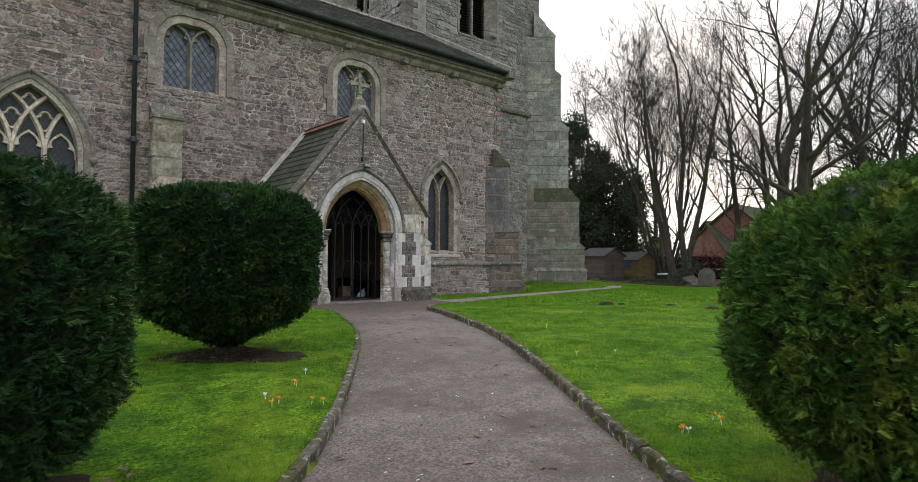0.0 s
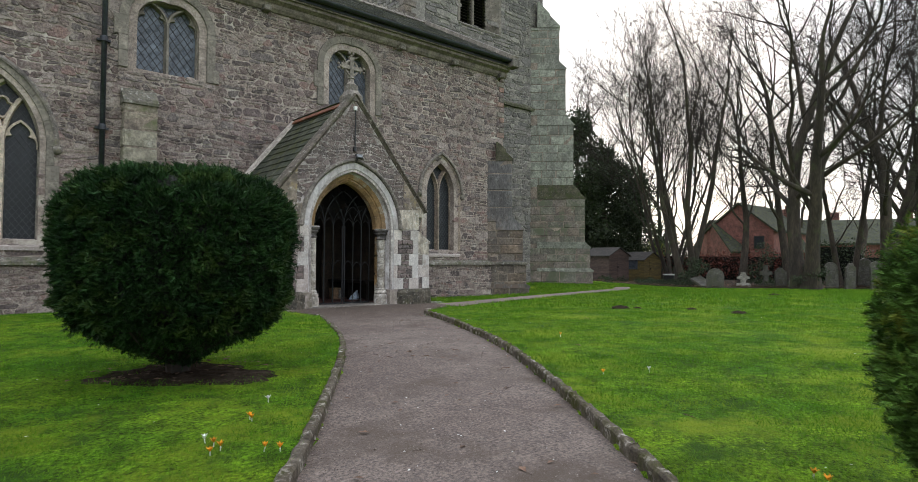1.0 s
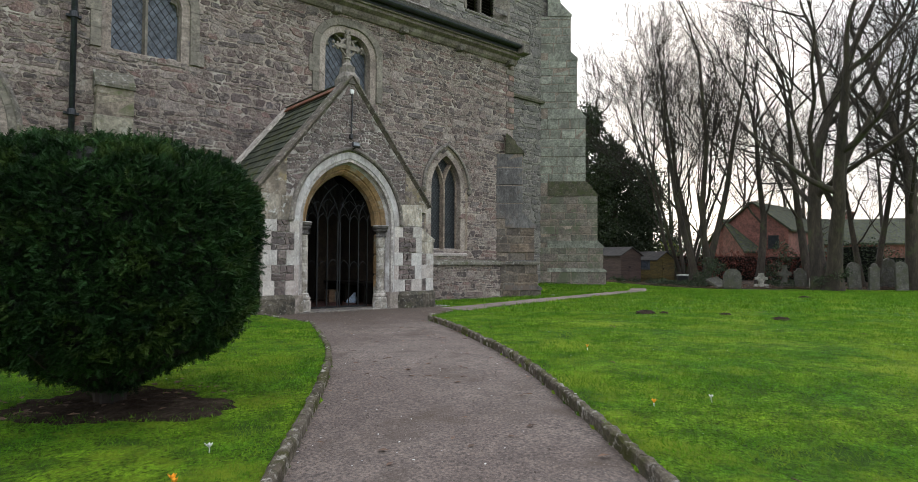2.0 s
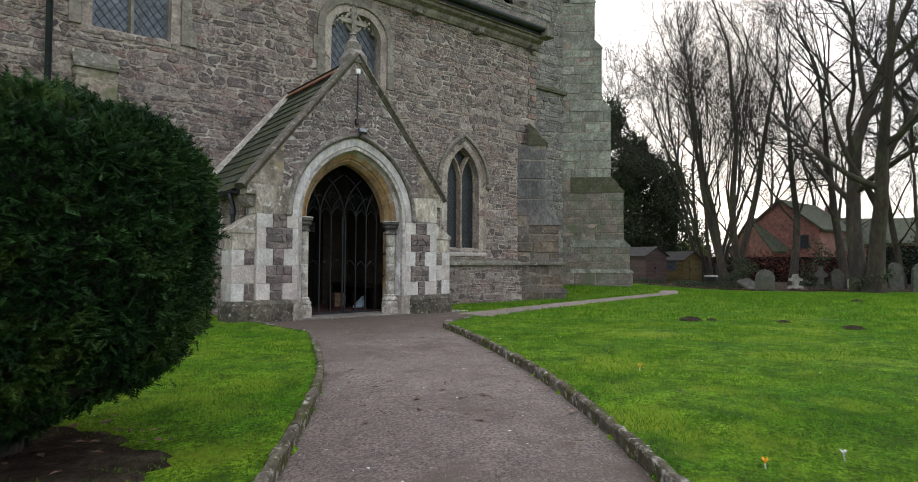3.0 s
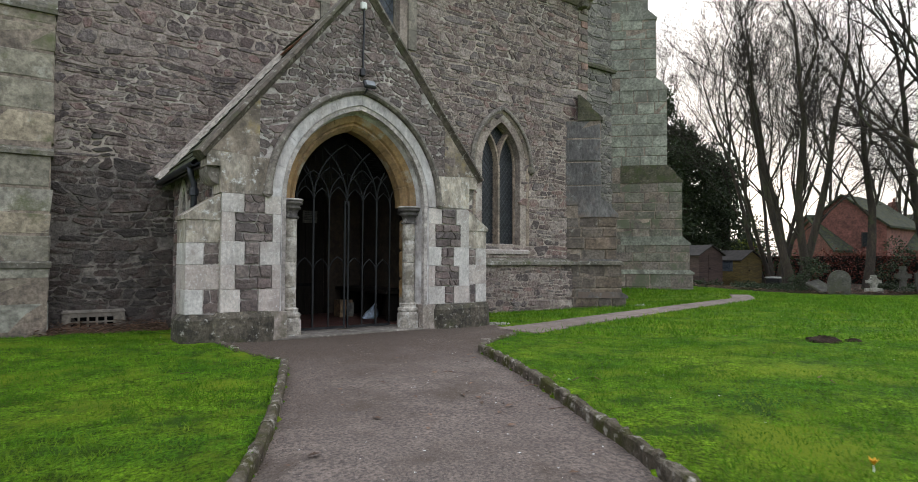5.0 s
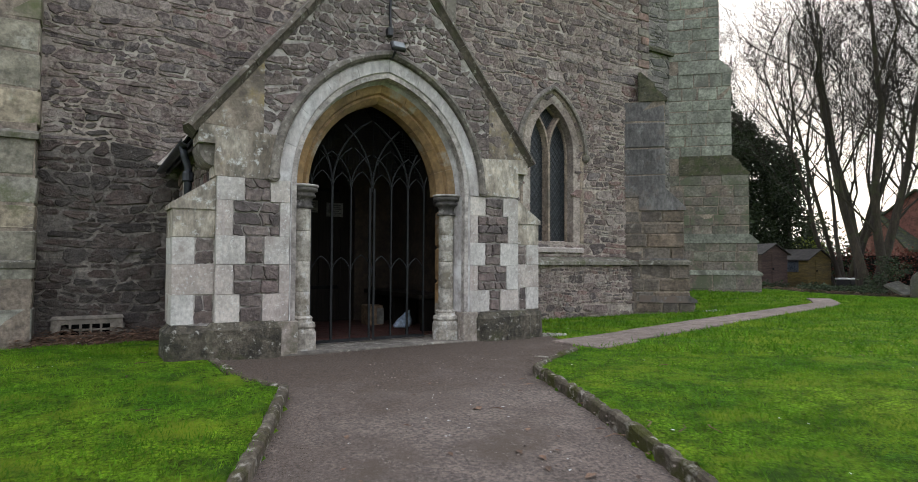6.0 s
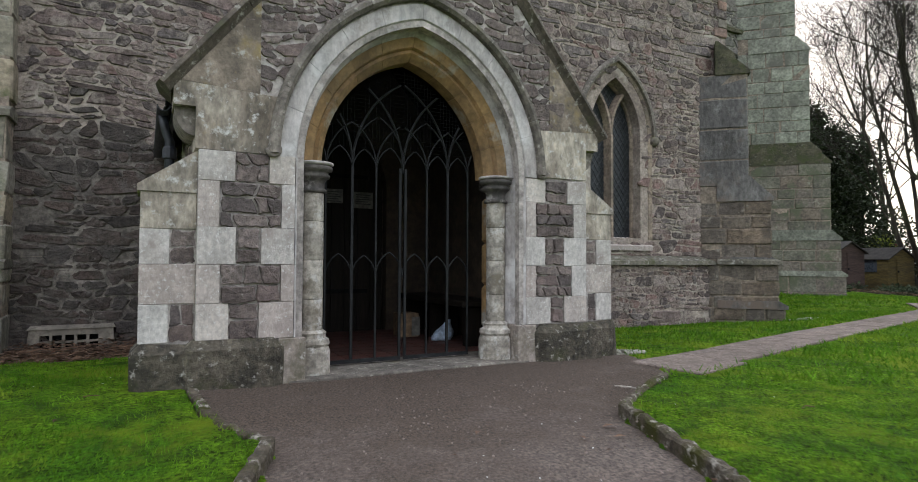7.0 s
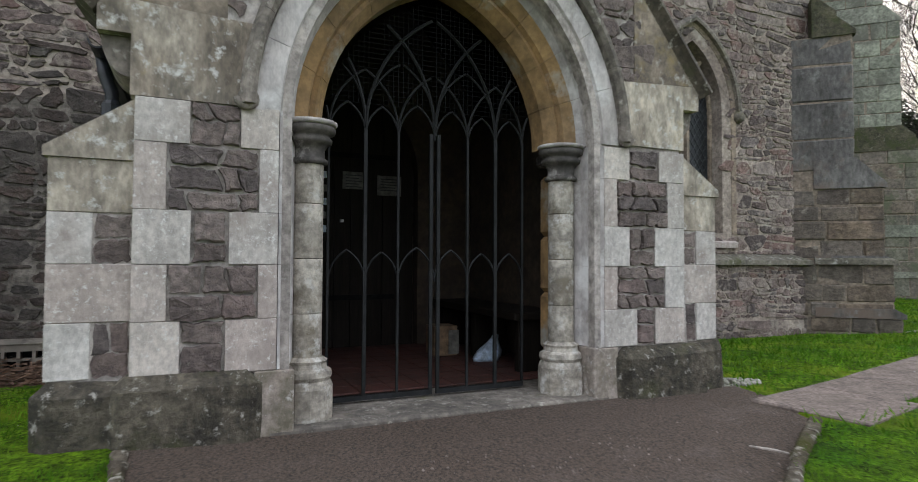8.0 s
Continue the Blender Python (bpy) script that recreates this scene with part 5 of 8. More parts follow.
# long-and-short dressings with dark rubble panels between: top, bottom, panel from, panel to
ROWS_L = [(1.66, 1.45, 5.82, 6.05), (1.45, 1.13, 5.72, 6.14), (1.13, 0.87, 5.83, 6.0), (0.87, 0.6, 5.73, 6.14), (0.6, 0.34, 5.79, 5.99)]
ROWS_R = [(1.64, 1.43, 8.47, 8.72), (1.43, 1.12, 8.37, 8.79), (1.12, 0.86, 8.47, 8.68), (0.86, 0.58, 8.37, 8.77), (0.58, 0.34, 8.53, 8.68)]
for k, (rows, x0, x1) in enumerate(((ROWS_L, 5.58, CX - 1.015), (ROWS_R, CX + 1.015, 8.94))):
    for j, (zt, zb, a, b) in enumerate(rows):
        for u0, u1 in ((x0, a), (b, x1)):
            cham = 0.0025
            part("quoin", Mesh().cbox(u0 + 0.001, u1 - 0.001, PORCH_Y - 0.014, PORCH_Y + 0.38, zb + 0.001, zt - 0.001, cham, wob=0.001), M_QUOIN, gable)
        stone_face(squared(a + 0.004, b - 0.004, zb + 0.004, zt - 0.004, 0.15, 0.105, 70 + k * 10 + j, 0.005), PF, gable, M_RUBBLE_PORCH, 0.024, 90 + j + 7 * k, 40, (a, zb))
for s in (-1, 1):
    fx = lambda u: CX + s * u
    part("kneeler", Mesh().prism([(fx(q), v) for q, v in ((1.69, 1.662), (1.15, 1.662), (1.11, 2.08), (1.83, 2.12), (1.83, 1.95), (1.69, 1.95))], PF, 0.013, -0.3), M_KNEELER, gable, "weathered kneeler stone")
    part("gable_stone", Mesh().prism([(fx(q), v) for q, v in ((1.84, 2.126), (1.27, 2.086), (1.27, 2.8), (1.8, 2.14))], PF, 0.011, -0.3), M_GABLE, gable)
    pr = [(fx(1.69 + 0.13 * math.cos(a)), 1.948 - 0.19 * math.sin(a)) for a in [i * math.pi / 16 for i in range(9)]]
    part("corbel", Mesh().prism([(fx(1.69), 1.948)] + pr, PF, -0.05, -0.42), M_HOOD, gable, "rounded corbel under the eaves")

# arch orders
JW = [(0.2, -0.34), (0.2, -0.17), (0.235, -0.12), (0.245, -0.06), (0.29, -0.005), (0.3, 0.014), (0.42, 0.014), (0.42, -0.34)]
JY = [(0.035, -0.44), (0.035, -0.29), (0.09, -0.215), (0.118, -0.23), (0.132, -0.19), (0.2, -0.16), (0.24, -0.16), (0.24, -0.44)]
voussoirs("arch_stone", gable, CX, A_H, A_S, A_R, JW, PF, M_WHITE, 5, 5, 0.0015)
voussoirs("inner_arch_stone", gable, CX, A_H, A_S, A_R, JY, PF, M_YELLOW, 5, 5, 0.0015)
voussoirs("hood_mould", gable, CX, A_H, A_S + 0.02, A_R, [(0.42, -0.03), (0.42, 0.05), (0.445, 0.075), (0.475, 0.07), (0.5, 0.035), (0.5, -0.03)], PF, M_HOOD, 4, 6, 0.0015)
for s in (-1, 1):
    u, v = CX + s * 1.172, 1.7
    m = Mesh()
    spiral = [(u + s * (0.052 - 0.0018 * i) * math.cos(i * 0.42), v - (0.052 - 0.0018 * i) * math.sin(i * 0.42)) for i in range(24)]
    m.tube([PF(a, b, 0.035) for a, b in spiral], 0.018, 6)
    m.tube([PF(u, v, 0.0), PF(u, v, 0.045)], 0.05, 12)
    part("hood_stop", m, M_HOOD, gable, "curled hood stop", smooth=True)

# inner jambs, nook shafts, capitals, bases
JAMB = [(0.2, -0.36), (0.2, -0.17), (0.225, -0.125), (0.24, -0.07), (0.27, -0.02), (0.302, 0.012), (0.304, -0.36)]
for s in (-1, 1):
    for zt, zb, _, _ in (ROWS_L, ROWS_R)[s > 0]:
        part("jamb_stone", Mesh().loft([[PF(CX + s * (A_H + o), z, d) for o, d in JAMB] for z in (zb + 0.001, zt - 0.001)], True, True), M_WHITE, gable)
    z, r = -0.05, random.Random(13 + s)
    while z < 1.49:
        b = min(r.uniform(0.3, 0.45), 1.5 - z)
        if 1.5 - z - b < 0.15:
            b = 1.5 - z
        xa, xb = sorted((CX + s * 0.87, CX + s * 1.0))
        part("jamb_stone", Mesh().cbox(xa, xb, PORCH_Y + 0.37, PORCH_Y + 0.56, z + 0.002, z + b - 0.002, 0.03), M_YELLOW, gable)
        z += b
    sx, sy = CX + s * 0.83, PORCH_Y + 0.21
    part("impost", Mesh().cbox(*sorted((CX + s * 0.84, CX + s * 1.0)), PORCH_Y + 0.33, PORCH_Y + 0.56, 1.56, 1.655, 0.02), M_CAPITAL, gable)
    for za, zb in ((0.36, 0.6), (0.603, 0.9), (0.903, 1.2), (1.203, 1.44)):
        part("shaft", Mesh().lathe(sx, sy, [(0.083, za), (0.085, za + 0.004), (0.084, zb - 0.004), (0.083, zb)], 20), M_SHAFT, gable, "worn round nook shaft", smooth=True)
    part("capital", Mesh().lathe(sx, sy, [(0.086, 1.42), (0.105, 1.425), (0.108, 1.445), (0.088, 1.46), (0.088, 1.5), (0.105, 1.53), (0.128, 1.54), (0.13, 1.56), (0.115, 1.572), (0.118, 1.585), (0.145, 1.595), (0.15, 1.62), (0.14, 1.63), (0.02, 1.631)], 24), M_CAPITAL, gable, "moulded dark capital", smooth=True)
    part("abacus", Mesh().lathe(sx, sy, [(0.12, 1.632), (0.15, 1.636), (0.157, 1.646), (0.155, 1.658), (0.12, 1.661)], 24), M_WHITE, gable, "pale top of the capital", smooth=True)
    part("shaft_base", Mesh().lathe(sx, sy, [(0.15, -0.08), (0.15, 0.2), (0.14, 0.225), (0.132, 0.24), (0.145, 0.262), (0.14, 0.29), (0.115, 0.305), (0.112, 0.33), (0.118, 0.345), (0.09, 0.365)], 12), M_SHAFT, gable, "moulded octagonal shaft base")
    xa, xb = sorted((CX + s * 0.7, CX + s * 0.93))
    part("jamb_base", Mesh().cbox(*sorted((CX + s * 0.925, CX + s * 1.12)), PORCH_Y - 0.02, PORCH_Y + 0.38, -0.1, 0.337, 0.006), M_BASE, gable)

# plinths and the small side buttresses
part("plinth_stone", Mesh().cbox(5.5, 6.16, PORCH_Y - 0.08, PORCH_Y + 0.2, -0.15, 0.35, 0.06, wob=0.012), M_PLINTH, gable, "lichened mossy plinth stone")
part("plinth_stone", Mesh().cbox(8.36, 9.12, PORCH_Y - 0.08, PORCH_Y + 0.2, -0.15, 0.33, 0.06, wob=0.012), M_PLINTH, gable, "lichened mossy plinth stone")
for s, xo, xi, pz in ((-1, 5.235, 5.58, 1.36), (1, 9.3, 8.94, 1.36)):
    a, b = sorted((xo, xi))
    y0, y1 = PORCH_Y + 0.05, PORCH_Y + 0.52
    bt = part("side_buttress", Mesh().box(min(a, b) + (0.012 if s < 0 else -0.2), max(a, b) - (0.012 if s > 0 else -0.2), y0 + 0.01, y1 - 0.01, -0.15, pz), M_MORTAR_PORCH, porch, "small stepped side buttress of the porch")
    half = xo + (xi - xo) * 0.52
    for zb, zt, dark in ((0.34, 0.6, True), (0.6, 0.87, False), (0.87, 1.11, True), (1.11, pz, False)):
        c, d = sorted((xo, half if dark else xi))
        part("quoin", Mesh().cbox(c, d - 0.001, y0, y1, zb + 0.001, zt - 0.001, 0.003, wob=0.001), M_KNEELER if zb > 1.1 else M_QUOIN, bt)
        if dark:
            c, d = sorted((half, xi))
            stone_face(squared(c + 0.004, d - 0.004, zb + 0.004, zt - 0.004, 0.14, 0.12, int(zb * 100) + 5, 0.005), front(y0 + 0.01), bt, M_RUBBLE_PORCH, 0.012, 31, 20, (c, zb))
    part("weathering_stone", Mesh().hexa([(xo - s * 0 + s * 0.02, y0 - 0.015, pz), (xi - s * 0.0, y0 - 0.015, pz), (xi, y1, pz), (xo + s * 0.02, y1, pz),
                                          (xo + s * 0.02, y0 - 0.015, pz + 0.045), (xi, y0 - 0.015, 1.655), (xi, y1, 1.655), (xo + s * 0.02, y1, pz + 0.045)]), M_KNEELER, bt)
    c, d = sorted((xo + s * 0.05, xi - s * 0.05))
    part("plinth_stone", Mesh().cbox(c, d, y0 - 0.07, y1 + 0.05, -0.2, 0.33, 0.06, wob=0.012), M_PLINTH, bt, "mossy plinth stone")

# gable copings and the cross
for s in (-1, 1):
    ln = math.hypot(1, RAKE)
    cope = lambda q, v, d: (CX + s * (q / ln), v, RAKE_Z - RAKE * q / ln + 0.0 + d)
    tot = 1.93 * ln
    cuts = [0.06, 0.75, 1.5, 2.25, tot]
    for a, b in zip(cuts, cuts[1:]):
        sec = []
        for q in (a + 0.003, b - 0.003):
            bx, bz = CX + s * q / ln, RAKE_Z - RAKE * q / ln
            nxx, nzz = -s * -RAKE / ln, 1 / ln
            sec.append([(bx - nxx * t, y, bz - nzz * t) for y, t in ((PORCH_Y - 0.075, 0.045), (PORCH_Y - 0.06, 0.012), (PORCH_Y + 0.14, -0.015), (PORCH_Y + 0.32, 0.02), (PORCH_Y + 0.33, 0.12), (PORCH_Y - 0.01, 0.1), (PORCH_Y - 0.04, 0.068))])
        part("coping_stone", Mesh().loft(sec, True, True), M_COPE, gable, "weathered gable coping with lichen")
part("apex_stone", Mesh().loft([[(CX + a * 0.16, PORCH_Y + 0.16 + b * 0.2, z) for a, b in ((-1, -1), (1, -1), (1, 1), (-1, 1))] for z in (4.3, 4.42)] +
                               [[(CX + a * 0.1, PORCH_Y + 0.16 + b * 0.12, z) for a, b in ((-1, -1), (1, -1), (1, 1), (-1, 1))] for z in (4.55, 4.66)], True, True), M_HOOD, gable)
cross = thing("gable_cross", (CX, PORCH_Y + 0.16, 4.66), "lichened foliated stone cross on the porch gable", "cross")
m = Mesh().lathe(CX, PORCH_Y + 0.16, [(0.1, 4.64), (0.11, 4.68), (0.06, 4.74), (0.052, 4.8), (0.075, 4.82), (0.05, 4.85)], 10)
part("stem", m.box(CX - 0.045, CX + 0.045, PORCH_Y + 0.12, PORCH_Y + 0.2, 4.83, 5.27), M_DRESS, cross)
part("arm", Mesh().box(CX - 0.24, CX - 0.046, PORCH_Y + 0.125, PORCH_Y + 0.195, 5.0, 5.08).box(CX + 0.046, CX + 0.24, PORCH_Y + 0.125, PORCH_Y + 0.195, 5.0, 5.08), M_DRESS, cross)
for u, v in ((-0.26, 5.04), (0.26, 5.04), (0, 5.3)):
    for du, dv in ((0, 0), (0.045, 0.045), (-0.045, 0.045), (0.045, -0.045), (-0.045, -0.045)):
        m = Mesh().lathe(0, 0, [(0.005, -0.03), (0.026, -0.015), (0.026, 0.015), (0.005, 0.03)], 6)
        m.v = [(CX + u + du + a, PORCH_Y + 0.16 + b, v + dv + c) for a, b, c in m.v]
        part("leaf_boss", m, M_DRESS, cross, smooth=True)
m = Mesh().tube([PF(CX + 0.15 * math.cos(i * math.pi / 12), 5.04 + 0.15 * math.sin(i * math.pi / 12), -0.16) for i in range(25)], 0.025, 6)
part("ring", m, M_DRESS, cross)

# side walls, roof
for s in (-1, 1):
    xo, xi = CX + s * 1.65, CX + s * 1.3
    sw_at = (lambda u, v, d: (CX - 1.65 - d, u, v)) if s < 0 else (lambda u, v, d: (CX + 1.65 + d, u, v))
    lanc = (13.75, 0.14, 1.12, 1.62, 0.26)
    sw = part("porch_side_wall", Mesh().slab([(12.2, -0.2), (14.46, -0.2), (14.46, 2.2), (12.2, 2.2)], [ring(*lanc, 0, 6)], sw_at, 0.0, -0.35), M_MORTAR_PORCH, porch)
    lmask = ring(lanc[0], lanc[1], lanc[2] - 0.1, lanc[3], lanc[4], 0.12, 6)
    stone_face(rubble(12.25, 14.44, -0.15, 2.0, 0.24, 0.13, 81 + s, 0.008, lambda u, v, k: k or not inside(lmask, u, v)), sw_at, sw, M_RUBBLE, 0.016, 83, 120, (12.8, 1.0))
    lw = part("side_lancet", Mesh().prism(ring(*lanc, 0.02, 6), sw_at, -0.2, -0.19), M_GLASS_DARK, porch, "small pale-framed side lancet")
    voussoirs("arch_stone", lw, lanc[0], lanc[1], lanc[3], lanc[4], [(0.0, -0.3), (0.0, -0.06), (0.03, 0.02), (0.14, 0.025), (0.14, -0.3)], sw_at, M_QUOIN, 2, 4)
    for q in (-1, 1):
        for za, zb in ((1.05, 1.33), (1.33, 1.62)):
            part("jamb_stone", Mesh().loft([[sw_at(lanc[0] + q * (lanc[1] + o), z, d) for o, d in ((0.0, -0.3), (0.0, -0.06), (0.03, 0.02), (0.14, 0.025), (0.14, -0.3))] for z in (za + 0.002, zb - 0.002)], True, True), M_QUOIN, lw)
P_RZ, P_RK = 4.3, 1.22
pl = math.hypot(1, P_RK)
proof = None
for s in (-1, 1):
    pr_at = lambda u, v, d: (CX + s * ((1.84 * pl - v) / pl - d * P_RK / pl * -1), u, P_RZ - P_RK * (1.84 * pl - v) / pl + d / pl)
    rf = part("porch_roof", Mesh().box(12.06, 14.54, 0.02, 1.84 * pl, -0.05, -0.01, pr_at), M_WOOD_DARK, porch, "steep slated porch roof")
    proof = proof or rf
    r = random.Random(77 + s)
    for i in range(14):
        y = 12.07 - (0.11 if i % 2 else 0)
        while y < 14.5:
            y0, y1 = max(y, 12.07), min(y + 0.22, 14.53)
            if y1 - y0 > 0.04:
                d, e = r.uniform(0, 0.008), r.uniform(-0.01, 0.01)
                v0 = i * 0.212
                part("slate", Mesh().hexa([pr_at(y0 + 0.003, v0 - 0.02 + e, 0.014 + d), pr_at(y1 - 0.003, v0 - 0.02 + e, 0.014 + d), pr_at(y1 - 0.003, v0 + 0.25, -0.003), pr_at(y0 + 0.003, v0 + 0.25, -0.003),
                                           pr_at(y0 + 0.003, v0 - 0.02 + e, 0.026 + d), pr_at(y1 - 0.003, v0 - 0.02 + e, 0.026 + d), pr_at(y1 - 0.003, v0 + 0.25, 0.008), pr_at(y0 + 0.003, v0 + 0.25, 0.008)]), M_SLATE_PORCH, rf)
            y += 0.22
    part("mortar_fillet", Mesh().loft([[pr_at(14.38, v, 0.02), pr_at(14.4, v, 0.06), pr_at(14.53, v, 0.1), pr_at(14.53, v, -0.02)] for v in (0.0, 0.8, 1.6, 1.84 * pl)], True, True), M_FILLET, rf, "pale mortar fillet against the wall")
    # eaves gutter
    gx0, gz0 = CX + s * 1.88, P_RZ - P_RK * 1.84 - 0.03
    part("gutter", Mesh().loft([[(gx0 + 0.045 * math.cos(a), y, gz0 + 0.045 * math.sin(a)) for a in [math.pi * (1 + i / 8) for i in range(9)]] + [(gx0 + 0.037 * math.cos(a), y, gz0 + 0.037 * math.sin(a)) for a in [math.pi * (2 - i / 8) for i in range(9)]] for y in (12.1, 14.4)], True, True), M_PIPE, porch, "black eaves gutter")
    part("fascia", Mesh().box(*sorted((CX + s * 1.79, CX + s * 1.82)), 12.1, 14.45, gz0 - 0.04, gz0 + 0.04), M_PIPE, porch)
dp = thing("porch_downpipe", (5.42, 12.32, -0.1), "black swan-neck rainwater pipe beside the porch", "downpipe")
part("pipe", Mesh().tube([(5.37, 12.32, 2.0), (5.385, 12.32, 1.9), (5.42, 12.32, 1.8), (5.42, 12.32, -0.1)], 0.036, 10), M_PIPE, dp, smooth=True)
part("collar", Mesh().lathe(5.42, 12.32, [(0.04, 1.66), (0.052, 1.67), (0.052, 1.74), (0.04, 1.76)], 12), M_PIPE, dp)
y = 12.1
while y < 14.45:
    b = min(0.33, 14.5 - y)
    rows = [[(CX + q * 0.13, yy, P_RZ + 0.11 - abs(q) * 0.15) for q in (-1, -0.5, 0, 0.5, 1)] + [(CX + q * 0.11, yy, P_RZ + 0.08 - abs(q) * 0.14) for q in (1, 0.5, 0, -0.5, -1)] for yy in (y + 0.003, y + b - 0.003)]
    part("ridge_tile", Mesh().loft(rows, True, True), M_TERRA, proof)
    y += 0.33

# doorstep, tiled floor, inner wall, door, bench; inside colours carry the porch's shade
doorstep = whole("threshold", Mesh().cbox(6.2, 8.3, PORCH_Y - 0.02, PORCH_Y + 0.62, -0.12, 0.034, 0.012, wob=0.003), M_HOOD, "worn grey stone doorstep under the gate", "doorstep", kind="structure")
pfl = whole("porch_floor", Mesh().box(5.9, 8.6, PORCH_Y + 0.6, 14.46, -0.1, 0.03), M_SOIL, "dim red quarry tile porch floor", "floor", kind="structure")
me = mesh_data("floor_tile", Mesh().cbox(0.002, 0.22, 0.002, 0.22, 0, 0.014, 0.004), M_TILE_SHADE)
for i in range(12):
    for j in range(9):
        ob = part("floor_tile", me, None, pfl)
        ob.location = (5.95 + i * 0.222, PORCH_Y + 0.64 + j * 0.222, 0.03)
DOOR = (7.25, 0.66, 0.03, 1.75, 0.8)
part("porch_back_wall", Mesh().slab([(5.96, 0.03), (6.575, 0.03), (6.575, 1.75)] + ring(DOOR[0], DOOR[1], None, DOOR[3], DOOR[4], 0.015, 10)[1:-1] + [(7.925, 1.75), (7.925, 0.03), (8.54, 0.03), (8.54, 2.6), (CX, 4.1), (5.96, 2.6)], [], front(14.3), 0.0, -0.14), M_PLASTER_SHADE, porch)
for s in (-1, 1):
    part("porch_lining", Mesh().box(*sorted((CX + s * 1.27, CX + s * 1.3)), 12.25, 14.3, 0.03, 2.3), M_PLASTER_SHADE, porch)
door = thing("door", (7.25, 14.36, 0.03), "dark oak boarded church door inside the porch", "door")
n = 8
for k in range(n):
    a, b = 6.6 + k * 1.3 / n, 6.6 + (k + 1) * 1.3 / n
    top = [(u, arch_top(DOOR, u) if abs(u - 7.25) < 0.66 else 1.75) for u in (b, (a + b) / 2, a)]
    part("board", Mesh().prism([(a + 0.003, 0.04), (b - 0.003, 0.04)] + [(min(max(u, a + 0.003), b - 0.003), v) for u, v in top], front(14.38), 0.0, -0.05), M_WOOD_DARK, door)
for z in (0.5, 1.9):
    part("strap_hinge", Mesh().box(6.65, 7.7, 14.366, 14.379, z, z + 0.05), M_IRON, door)
part("lock", Mesh().lathe(7.16, 14.37, [(0.001, 1.26), (0.02, 1.262), (0.02, 1.29), (0.001, 1.292)], 12), M_WHITE_PAINT, door)
for nm, x0, x1, z0, z1 in (("notice", 7.16, 7.38, 1.59, 1.76), ("notice", 7.51, 7.76, 1.54, 1.74)):
    nt = thing(nm, (x0, 14.36, z0), "paper notice pinned to the dark door", "notice", "door notices")
    part("sheet", Mesh().box(x0, x1, 14.35, 14.353, z0, z1), M_PAPER_SHADE, nt)
    for k in range(5):
        part("text_bar", Mesh().box(x0 + 0.03, x1 - 0.03 - 0.03 * (k % 2), 14.347, 14.3498, z1 - 0.04 - k * 0.028, z1 - 0.03 - k * 0.028), M_PLASTIC_BLACK, nt)
rack = thing("leaflet_rack", (6.45, 13.6, 1.1), "wall rack of blue and white leaflets in the porch", "rack")
part("backing", Mesh().box(6.62, 6.95, 13.9, 13.92, 1.1, 1.72), M_WOOD_DARK, rack)
for k in range(5):
    part("leaflet", Mesh().cbox(6.64, 6.93, 13.87, 13.89, 1.14 + k * 0.12, 1.2 + k * 0.12, 0.003), (M_PLASTIC_BLUE, M_PAPER_SHADE)[k % 2], rack)
bench = thing("bench", (8.3, 13.3, 0.03), "dark wooden bench along the porch wall", "bench")
part("seat", Mesh().cbox(8.05, 8.51, 12.5, 14.25, 0.44, 0.5, 0.01), M_WOOD_DARK, bench)
for y in (12.6, 13.4, 14.15):
    part("leg", Mesh().cbox(8.12, 8.45, y - 0.04, y + 0.04, 0.044, 0.44, 0.01), M_WOOD_DARK, bench)
crate = thing("cardboard_box", (7.9, 13.6, 0.044), "open brown cardboard box with a pale printed side", "box")
part("carton", Mesh().cbox(7.8, 8.02, 13.5, 13.72, 0.044, 0.31, 0.006), M_CARD, crate)
part("label", Mesh().box(7.93, 8.03, 13.488, 13.492, 0.06, 0.27), M_PAPER_SHADE, crate)
bag = Mesh()
rows = []
for i in range(9):
    z = 0.044 + i * 0.027
    k = (1.0, 1.06, 1.02, 0.9, 0.74, 0.58, 0.42, 0.3, 0.2)[i]
    rows.append([(8.13 + (0.115 * math.cos(a) + 0.016 * math.sin(5 * a + i)) * k + 0.012 * i, 13.15 + 0.08 * math.sin(a) * k, z) for a in [q * math.pi / 8 for q in range(16)]])
whole("plastic_bag", bag.loft(rows, True, True), M_PLASTIC_BLUE, "crumpled white and blue plastic bag on the porch floor", "bag", smooth=True)

# iron gate in two leaves
gate = thing("iron_gate", (CX, PORCH_Y + 0.38, 0.03), "tall black iron gate with interlaced pointed arches", "gate")
GY = PORCH_Y + 0.4
GA = front(GY)
inner_top = lambda u: arch_top((CX, A_H + 0.01, 0, A_S, A_R), u)
xs = [CX - 0.68, CX - 0.455, CX - 0.245, CX - 0.025, CX + 0.025, CX + 0.23, CX + 0.435, CX + 0.64]
